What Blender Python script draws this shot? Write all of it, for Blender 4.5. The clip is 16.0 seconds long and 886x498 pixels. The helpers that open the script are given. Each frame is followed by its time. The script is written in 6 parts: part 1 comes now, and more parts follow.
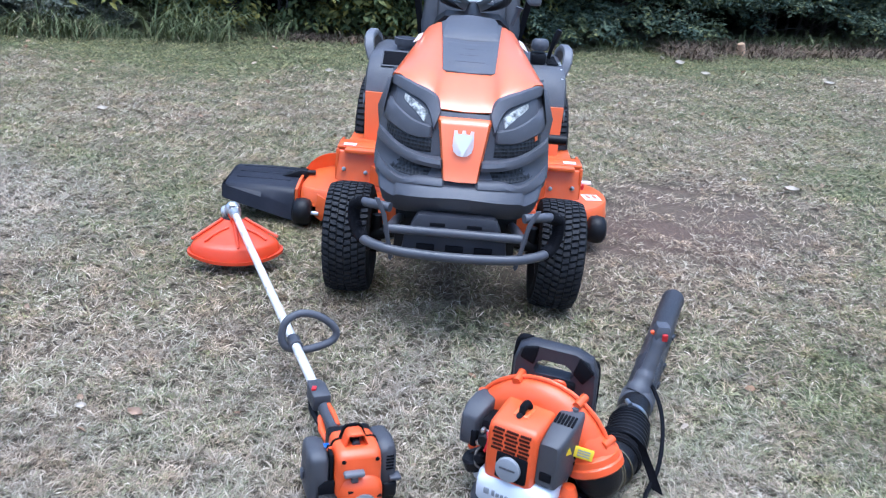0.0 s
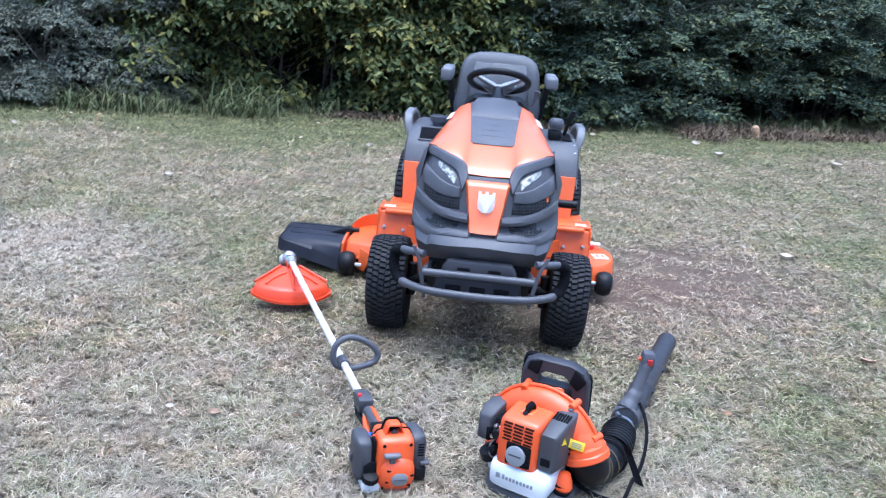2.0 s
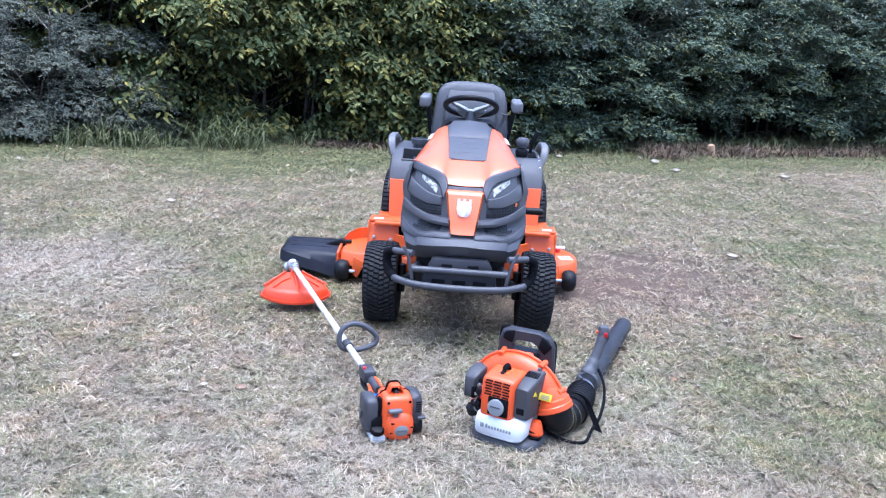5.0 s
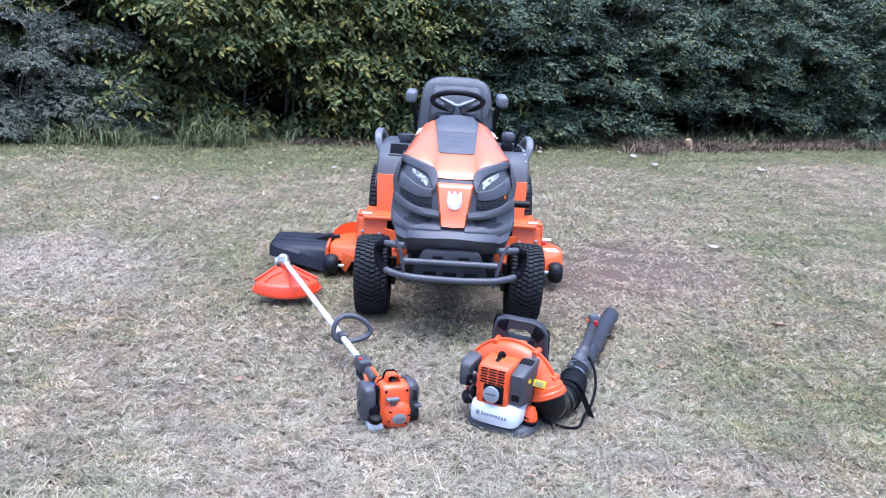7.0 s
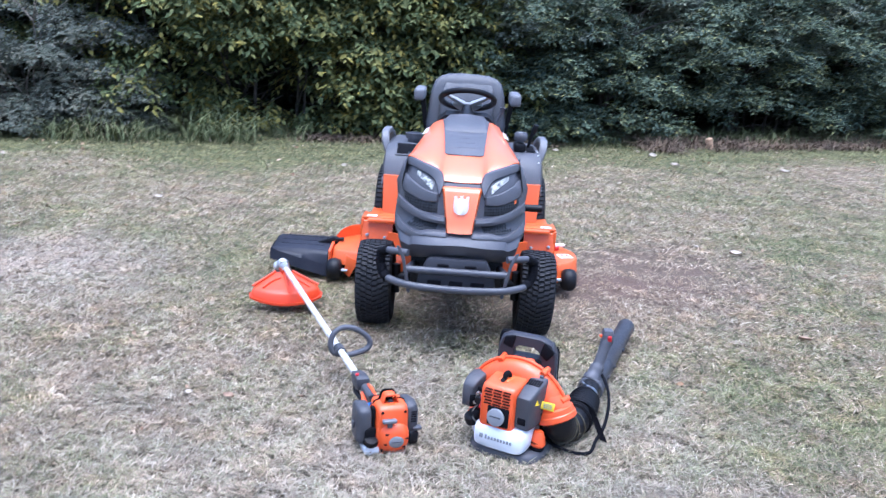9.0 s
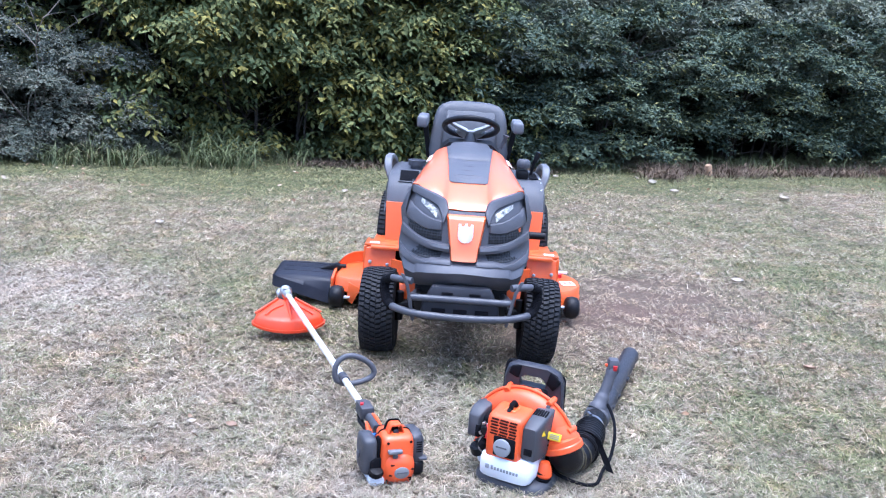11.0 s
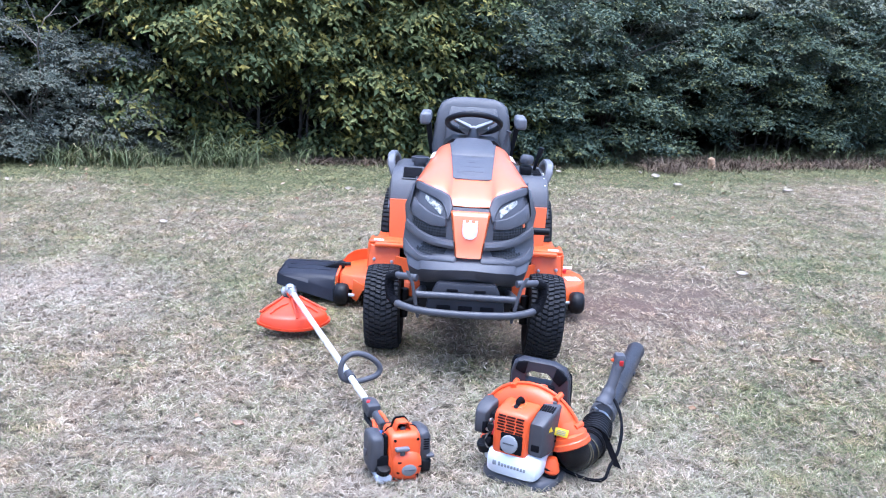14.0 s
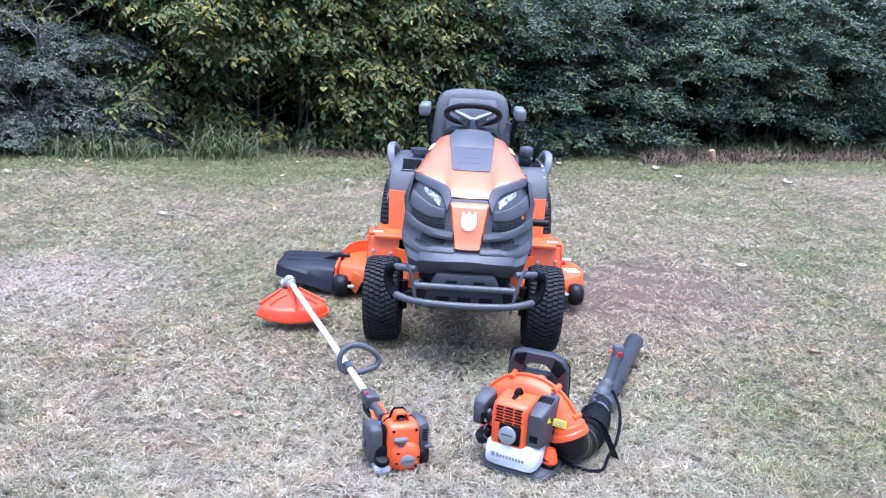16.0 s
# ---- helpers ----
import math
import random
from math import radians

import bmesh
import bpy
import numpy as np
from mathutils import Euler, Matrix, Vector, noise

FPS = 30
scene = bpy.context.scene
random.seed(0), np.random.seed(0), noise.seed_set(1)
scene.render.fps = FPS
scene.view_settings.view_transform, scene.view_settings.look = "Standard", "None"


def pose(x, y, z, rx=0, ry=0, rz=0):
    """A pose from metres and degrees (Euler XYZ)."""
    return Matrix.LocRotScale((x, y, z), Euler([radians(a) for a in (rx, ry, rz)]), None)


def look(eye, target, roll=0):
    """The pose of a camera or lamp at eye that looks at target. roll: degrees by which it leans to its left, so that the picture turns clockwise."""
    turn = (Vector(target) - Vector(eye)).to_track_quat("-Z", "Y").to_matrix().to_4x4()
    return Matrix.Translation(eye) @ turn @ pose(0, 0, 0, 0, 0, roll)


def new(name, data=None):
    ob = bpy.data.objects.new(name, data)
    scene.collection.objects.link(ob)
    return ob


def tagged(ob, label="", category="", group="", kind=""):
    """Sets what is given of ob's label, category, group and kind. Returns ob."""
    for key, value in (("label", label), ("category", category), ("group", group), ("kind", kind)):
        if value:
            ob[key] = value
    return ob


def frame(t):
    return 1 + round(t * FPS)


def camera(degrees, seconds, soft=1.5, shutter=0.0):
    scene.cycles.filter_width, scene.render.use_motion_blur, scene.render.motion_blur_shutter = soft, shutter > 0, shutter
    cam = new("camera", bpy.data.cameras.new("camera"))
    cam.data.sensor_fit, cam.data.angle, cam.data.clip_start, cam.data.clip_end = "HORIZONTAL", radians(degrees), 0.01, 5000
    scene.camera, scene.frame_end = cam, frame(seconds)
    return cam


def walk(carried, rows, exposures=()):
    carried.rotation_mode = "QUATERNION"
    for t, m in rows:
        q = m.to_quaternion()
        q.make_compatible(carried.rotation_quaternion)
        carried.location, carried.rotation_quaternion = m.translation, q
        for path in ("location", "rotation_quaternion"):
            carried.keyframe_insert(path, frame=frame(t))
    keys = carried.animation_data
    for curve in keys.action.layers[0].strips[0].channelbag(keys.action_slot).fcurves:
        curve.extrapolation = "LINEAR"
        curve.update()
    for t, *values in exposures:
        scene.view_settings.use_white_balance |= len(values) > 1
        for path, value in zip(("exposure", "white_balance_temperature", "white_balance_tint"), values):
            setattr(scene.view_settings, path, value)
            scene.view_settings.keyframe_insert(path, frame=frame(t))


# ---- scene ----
cam = camera(52.0, 16.0, 1.15, 0.5)
PATH = [
    (0, (-0.058, -3.037, 1.381), (-0.063, -1.168, 0.67), 4.9),
    (0.5, (-0.105, -3.228, 1.394), (-0.063, -1.344, 0.725), 5.6),
    (1, (-0.081, -3.373, 1.417), (-0.075, -1.463, 0.824), 7.0),
    (1.5, (-0.034, -3.496, 1.43), (-0.147, -1.598, 0.809), 6.9),
    (2, (-0.028, -3.621, 1.454), (-0.113, -1.702, 0.898), 5.3),
    (2.5, (-0.107, -3.762, 1.449), (-0.158, -1.837, 0.911), 4.5),
    (3, (-0.138, -3.867, 1.464), (-0.142, -1.933, 0.952), 5.3),
    (3.5, (-0.078, -3.95, 1.472), (-0.119, -2.014, 0.972), 5.1),
    (4, (-0.012, -4.052, 1.479), (-0.079, -2.117, 0.975), 4.9),
    (4.2, (-0.002, -4.085, 1.486), (-0.074, -2.147, 0.998), 4.4),
    (6.3, (-0.122, -4.415, 1.468), (-0.098, -2.475, 0.98), 4.1),
    (6.5, (-0.124, -4.396, 1.463), (-0.093, -2.456, 0.979), 4.1),
    (7, (-0.1, -4.308, 1.468), (-0.085, -2.368, 0.98), 3.6),
    (7.5, (-0.057, -4.195, 1.473), (-0.101, -2.256, 0.988), 3.8),
    (8, (-0.013, -4.131, 1.467), (-0.096, -2.198, 0.962), 4.4),
    (8.5, (-0.005, -4.095, 1.462), (-0.073, -2.166, 0.937), 3.9),
    (9, (-0.052, -4.069, 1.468), (-0.074, -2.133, 0.967), 3.9),
    (9.2, (-0.071, -4.06, 1.469), (-0.062, -2.119, 0.988), 3.7),
    (11.3, (-0.086, -4.058, 1.481), (-0.107, -2.11, 1.032), 4.1),
    (11.5, (-0.087, -4.057, 1.478), (-0.099, -2.111, 1.018), 4.1),
    (12, (-0.086, -4.055, 1.482), (-0.104, -2.106, 1.032), 3.4),
    (12.5, (-0.086, -4.052, 1.482), (-0.111, -2.104, 1.029), 3.3),
    (13, (-0.087, -4.055, 1.48), (-0.114, -2.108, 1.021), 3.3),
    (13.5, (-0.088, -4.054, 1.481), (-0.113, -2.109, 1.02), 3.4),
    (14, (-0.09, -4.054, 1.48), (-0.116, -2.108, 1.023), 3.4),
    (14.5, (-0.088, -4.056, 1.48), (-0.121, -2.11, 1.023), 3.3),
    (15, (-0.086, -4.055, 1.475), (-0.119, -2.11, 1.011), 3.2),
    (15.5, (-0.085, -4.056, 1.477), (-0.116, -2.113, 1.001), 3.5),
    (16, (-0.083, -4.055, 1.478), (-0.109, -2.113, 1.004), 3.4),
]
walk(cam, [(t, look(e, a, r)) for t, e, a, r in PATH], [(0, 1.03, 4790, 6), (2.0, 1.24, 4780, 7), (3.5, 1.36, 4820, 10), (9.0, 1.37, 4840, 12), (12.0, 1.51, 4840, 12), (16, 1.53, 4840, 12)])

# ---- world, sun, exposure ----
world = bpy.data.worlds.new("overcast_sky")
scene.world = world
world.use_nodes = True
wn = world.node_tree.nodes
wl = world.node_tree.links
sky = wn.new("ShaderNodeTexSky")
sky.sky_type = 'NISHITA'
sky.sun_disc = False
sky.sun_elevation = radians(84)
sky.sun_rotation = radians(170)
sky.air_density = 1.0
sky.dust_density = 6.0
wl.new(sky.outputs["Color"], wn["Background"].inputs["Color"])
wn["Background"].inputs["Strength"].default_value = 0.15
sun = new("sun", bpy.data.lights.new("sun", 'SUN'))
sun.data.energy = 1.1
sun.data.angle = radians(60)
sun.data.color = (1.0, 0.97, 0.93)
SUN_DIR = Vector((0.02, -0.10, 1.0))
sun.matrix_world = look(SUN_DIR * 20, (0, 0, 0))


# ---- materials ----
def nodes_of(name):
    m = bpy.data.materials.new(name)
    m.use_nodes = True
    nt = m.node_tree
    return m, nt.nodes, nt.links, nt.nodes["Principled BSDF"]


def ramp(n, stops, interp='LINEAR'):
    r = n.new("ShaderNodeValToRGB")
    r.color_ramp.interpolation = interp
    while len(r.color_ramp.elements) < len(stops):
        r.color_ramp.elements.new(0.5)
    for e, (p, c) in zip(r.color_ramp.elements, stops):
        e.position = p
        e.color = (*c, 1)
    return r


def noise_tex(n, l, scale, detail=4, rough=0.6, coord="Object", vec=None):
    tc = n.new("ShaderNodeTexCoord")
    t = n.new("ShaderNodeTexNoise")
    t.inputs["Scale"].default_value = scale
    t.inputs["Detail"].default_value = detail
    t.inputs["Roughness"].default_value = rough
    l.new(tc.outputs[coord] if vec is None else vec, t.inputs["Vector"])
    return t


def mix_rgb(n, l, fac, a, b, mode='MIX'):
    m = n.new("ShaderNodeMix")
    m.data_type = 'RGBA'
    m.blend_type = mode
    for sock, v in ((m.inputs[0], fac), (m.inputs[6], a), (m.inputs[7], b)):
        if hasattr(v, "node"):
            l.new(v, sock)
        elif isinstance(v, (int, float)):
            sock.default_value = v
        else:
            sock.default_value = (*v, 1)
    return m.outputs[2]


def plastic(name, col, rough=0.45, speck=220, var=0.12, bump=0.15, metal=0.0, coat=0.0, dust=0.0, spec=0.5, sheen=0.26):
    """Moulded or painted surface: slight mottling, dust film, fine texture."""
    m, n, l, p = nodes_of(name)
    a = noise_tex(n, l, 9, 5, 0.6)
    lo = tuple(c * (1 - var) for c in col)
    hi = tuple(min(1, c * (1 + var)) for c in col)
    r = ramp(n, [(0.3, lo), (0.7, hi)])
    l.new(a.outputs["Fac"], r.inputs["Fac"])
    out = r.outputs["Color"]
    if dust:
        d = noise_tex(n, l, 26, 8, 0.75)
        dr = ramp(n, [(0.45, (0, 0, 0)), (0.8, (dust, dust, dust))])
        l.new(d.outputs["Fac"], dr.inputs["Fac"])
        out = mix_rgb(n, l, dr.outputs["Color"], out, (0.33, 0.27, 0.2))
    l.new(out, p.inputs["Base Color"])
    b = noise_tex(n, l, speck, 3, 0.6)
    rr = n.new("ShaderNodeMapRange")
    rr.inputs["To Min"].default_value = max(0.05, rough - 0.1)
    rr.inputs["To Max"].default_value = min(1.0, rough + 0.12)
    l.new(a.outputs["Fac"], rr.inputs["Value"])
    l.new(rr.outputs["Result"], p.inputs["Roughness"])
    bp = n.new("ShaderNodeBump")
    bp.inputs["Strength"].default_value = bump
    bp.inputs["Distance"].default_value = 0.002
    l.new(b.outputs["Fac"], bp.inputs["Height"])
    l.new(bp.outputs["Normal"], p.inputs["Normal"])
    p.inputs["Metallic"].default_value = metal
    p.inputs["Specular IOR Level"].default_value = spec
    p.inputs["Coat Weight"].default_value = coat
    p.inputs["Coat Roughness"].default_value = sheen
    p.inputs["Coat IOR"].default_value = 1.6
    return m


ORANGE = plastic("orange_paint", (0.80, 0.135, 0.013), 0.34, 160, 0.05, 0.02, coat=1.0, dust=0.03, sheen=0.40)
ORANGE_STEEL = plastic("orange_powder_coat", (0.75, 0.12, 0.018), 0.38, 300, 0.08, 0.1, coat=0.2, dust=0.12)
ORANGE_PLASTIC = plastic("orange_moulding", (0.78, 0.100, 0.018), 0.36, 260, 0.06, 0.1, coat=0.1, dust=0.06)
RED_GUARD = plastic("orange_red_guard", (0.66, 0.058, 0.012), 0.4, 260, 0.08, 0.1, dust=0.06)
GREY = plastic("grey_plastic", (0.080, 0.080, 0.092), 0.5, 500, 0.12, 0.3, dust=0.06)
GREY_DEEP = plastic("deep_grey_plastic", (0.056, 0.056, 0.064), 0.48, 500, 0.12, 0.3, dust=0.03)
GREY_LIGHT = plastic("light_grey_plastic", (0.150, 0.150, 0.163), 0.5, 500, 0.1, 0.3, dust=0.05)
DARK = plastic("black_plastic", (0.009, 0.009, 0.011), 0.42, 500, 0.2, 0.3, dust=0.015, spec=0.22)
BAR = plastic("guard_steel", (0.072, 0.072, 0.083), 0.4, 400, 0.12, 0.15, dust=0.06)
PLATE = plastic("dull_plate", (0.20, 0.20, 0.205), 0.4, 300, 0.06, 0.1)
CHARCOAL = plastic("charcoal_tube", (0.034, 0.034, 0.041), 0.42, 500, 0.15, 0.25, dust=0.02, spec=0.35)
SLATE = plastic("slate_black_plastic", (0.021, 0.022, 0.031), 0.42, 400, 0.2, 0.3, dust=0.02, spec=0.22)
FOAM = plastic("black_foam", (0.006, 0.006, 0.008), 0.85, 700, 0.25, 0.8, spec=0.12)
VINYL = plastic("grey_vinyl", (0.075, 0.076, 0.086), 0.5, 420, 0.12, 0.5, dust=0.05)
STEEL = plastic("bare_steel", (0.55, 0.55, 0.56), 0.3, 300, 0.15, 0.1, metal=1.0)
ALU = plastic("painted_aluminium", (0.78, 0.76, 0.73), 0.28, 200, 0.05, 0.05, metal=0.15, coat=0.4)
CAST = plastic("cast_aluminium", (0.62, 0.62, 0.63), 0.34, 240, 0.15, 0.3, metal=0.8)
WHITE = plastic("white_tank", (0.74, 0.76, 0.80), 0.4, 200, 0.04, 0.08, dust=0.04)
LABEL = plastic("white_label", (0.95, 0.95, 0.94), 0.3, 200, 0.03, 0.02)
PRINT = plastic("grey_print", (0.25, 0.26, 0.28), 0.5, 200, 0.05, 0.02)
YELLOW = plastic("yellow_label", (0.80, 0.58, 0.02), 0.4, 200, 0.05, 0.02)
RED = plastic("red_switch", (0.55, 0.02, 0.025), 0.35, 200, 0.05, 0.05)
BLUE = plastic("blue_plastic", (0.02, 0.10, 0.45), 0.4, 200, 0.05, 0.05)
DUCT_SEAM = plastic("seam_flash", (0.10, 0.08, 0.045), 0.5, 200, 0.1, 0.1)
SILVER = plastic("silver_grey_plastic", (0.30, 0.31, 0.33), 0.4, 300, 0.06, 0.1)


def rubber_material():
    m, n, l, p = nodes_of("tyre_rubber")
    a = noise_tex(n, l, 30, 8, 0.7)
    r = ramp(n, [(0.35, (0.009, 0.009, 0.010)), (0.62, (0.016, 0.016, 0.016)), (0.75, (0.10, 0.080, 0.060))])
    l.new(a.outputs["Fac"], r.inputs["Fac"])
    l.new(r.outputs["Color"], p.inputs["Base Color"])
    p.inputs["Roughness"].default_value = 0.72
    p.inputs["Specular IOR Level"].default_value = 0.2
    b = noise_tex(n, l, 350, 4)
    bp = n.new("ShaderNodeBump")
    bp.inputs["Strength"].default_value = 0.3
    bp.inputs["Distance"].default_value = 0.002
    l.new(b.outputs["Fac"], bp.inputs["Height"])
    l.new(bp.outputs["Normal"], p.inputs["Normal"])
    return m


RUBBER = rubber_material()
# Dust on the lugs; base also paler than the carcass to paint groove shade.
TREAD = plastic("dusty_lit_tread", (0.021, 0.021, 0.024), 0.6, 260, 0.25, 0.5, dust=0.08, spec=0.2)
# Darkened cover orange that paints the shade inside the slots.
SLOT_SHADE = plastic("shaded_slot_orange", (0.045, 0.012, 0.008), 0.6, 200, 0.1, 0.1, spec=0.1)


def mesh_material():
    """Black perforated grille insert."""
    m, n, l, p = nodes_of("grille_mesh")
    tc = n.new("ShaderNodeTexCoord")
    v = n.new("ShaderNodeTexVoronoi")
    v.inputs["Scale"].default_value = 85
    v.inputs["Randomness"].default_value = 0.05
    l.new(tc.outputs["Object"], v.inputs["Vector"])
    r = ramp(n, [(0.35, (0.002, 0.002, 0.003)), (0.55, (0.018, 0.018, 0.021))])
    l.new(v.outputs["Distance"], r.inputs["Fac"])
    l.new(r.outputs["Color"], p.inputs["Base Color"])
    p.inputs["Roughness"].default_value = 0.5
    bp = n.new("ShaderNodeBump")
    bp.inputs["Distance"].default_value = 0.004
    l.new(v.outputs["Distance"], bp.inputs["Height"])
    l.new(bp.outputs["Normal"], p.inputs["Normal"])
    return m


MESH = mesh_material()


def lens_material():
    m, n, l, p = nodes_of("headlight_lens")
    v = noise_tex(n, l, 48, 2)
    r = ramp(n, [(0.36, (0.10, 0.10, 0.10)), (0.60, (0.62, 0.60, 0.52))])
    l.new(v.outputs["Fac"], r.inputs["Fac"])
    l.new(r.outputs["Color"], p.inputs["Base Color"])
    p.inputs["Roughness"].default_value = 0.3
    p.inputs["Metallic"].default_value = 0.2
    p.inputs["Coat Weight"].default_value = 0.3
    return m


LENS = lens_material()


def turf_patches(n, l, tc_out):
    """Shared layout of the lawn: green, straw and bare-earth areas, by world position."""
    big = n.new("ShaderNodeTexNoise")
    big.inputs["Scale"].default_value = 0.55
    big.inputs["Detail"].default_value = 5
    big.inputs["Roughness"].default_value = 0.6
    mid = n.new("ShaderNodeTexNoise")
    mid.inputs["Scale"].default_value = 3.2
    mid.inputs["Detail"].default_value = 5
    mid.inputs["Roughness"].default_value = 0.65
    l.new(tc_out, big.inputs["Vector"])
    l.new(tc_out, mid.inputs["Vector"])
    s = n.new("ShaderNodeMath")
    s.operation = 'MULTIPLY_ADD'
    l.new(mid.outputs["Fac"], s.inputs[0])
    s.inputs[1].default_value = 0.85
    l.new(big.outputs["Fac"], s.inputs[2])
    # strip of greener turf along the shrubs, in the frame of the hedge line
    sep = n.new("ShaderNodeSeparateXYZ")
    l.new(tc_out, sep.inputs[0])
    k = n.new("ShaderNodeMath")
    k.operation = 'MULTIPLY_ADD'
    l.new(sep.outputs["X"], k.inputs[0])
    k.inputs[1].default_value = -0.44
    l.new(sep.outputs["Y"], k.inputs[2])
    band = n.new("ShaderNodeMapRange")
    band.interpolation_type = 'SMOOTHSTEP'
    band.inputs["From Min"].default_value = 4.2
    band.inputs["From Max"].default_value = 6.0
    band.inputs["To Min"].default_value = -0.125
    band.inputs["To Max"].default_value = 0.26
    l.new(k.outputs[0], band.inputs["Value"])
    add = n.new("ShaderNodeMath")
    l.new(s.outputs[0], add.inputs[0])
    l.new(band.outputs["Result"], add.inputs[1])
    # worn earth, bleached and green areas as soft discs: x, y, inner and outer radius, shift
    out = add.outputs[0]
    for x, y, r0, r1, shift in ((1.25, 1.45, 0.3, 1.15, -0.26), (0.75, 0.85, 0.2, 0.8, -0.16), (-2.25, 0.60, 0.25, 1.05, -0.20), (-0.45, -1.0, 0.2, 1.5, -0.09), (0.9, -1.2, 0.2, 1.0, -0.07), (-3.7, 3.7, 0.2, 1.0, -0.22),
                                (-1.2, -0.4, 0.3, 1.6, -0.04), (2.35, 2.30, 0.1, 0.8, 0.24), (2.9, 3.2, 0.3, 2.0, 0.08), (2.2, 0.9, 0.2, 1.0, 0.08), (1.5, -0.8, 0.2, 0.9, 0.10), (-2.2, 3.4, 0.5, 1.9, 0.04)):
        vd = n.new("ShaderNodeVectorMath")
        vd.operation = 'DISTANCE'
        l.new(tc_out, vd.inputs[0])
        vd.inputs[1].default_value = (x, y, 0)
        area = n.new("ShaderNodeMapRange")
        area.interpolation_type = 'SMOOTHSTEP'
        area.inputs["From Min"].default_value = r0
        area.inputs["From Max"].default_value = r1
        area.inputs["To Min"].default_value = shift
        area.inputs["To Max"].default_value = 0.0
        l.new(vd.outputs["Value"], area.inputs["Value"])
        nxt = n.new("ShaderNodeMath")
        l.new(out, nxt.inputs[0])
        l.new(area.outputs["Result"], nxt.inputs[1])
        out = nxt.outputs[0]
    return out


def ground_material():
    m, n, l, p = nodes_of("lawn_soil")
    tc = n.new("ShaderNodeTexCoord")
    f = turf_patches(n, l, tc.outputs["Object"])
    r = ramp(n, [(0.42, (0.150, 0.100, 0.072)), (0.56, (0.145, 0.105, 0.072)), (0.80, (0.135, 0.110, 0.068)), (1.0, (0.100, 0.098, 0.046))])
    l.new(f, r.inputs["Fac"])
    fine = noise_tex(n, l, 70, 8, 0.75)
    fr = ramp(n, [(0.3, (0.55, 0.53, 0.51)), (0.7, (1.35, 1.32, 1.28))])
    l.new(fine.outputs["Fac"], fr.inputs["Fac"])
    c = mix_rgb(n, l, 1.0, r.outputs["Color"], fr.outputs["Color"], 'MULTIPLY')
    l.new(c, p.inputs["Base Color"])
    p.inputs["Roughness"].default_value = 0.95
    bp = n.new("ShaderNodeBump")
    bp.inputs["Strength"].default_value = 0.9
    bp.inputs["Distance"].default_value = 0.02
    l.new(fine.outputs["Fac"], bp.inputs["Height"])
    l.new(bp.outputs["Normal"], p.inputs["Normal"])
    return m


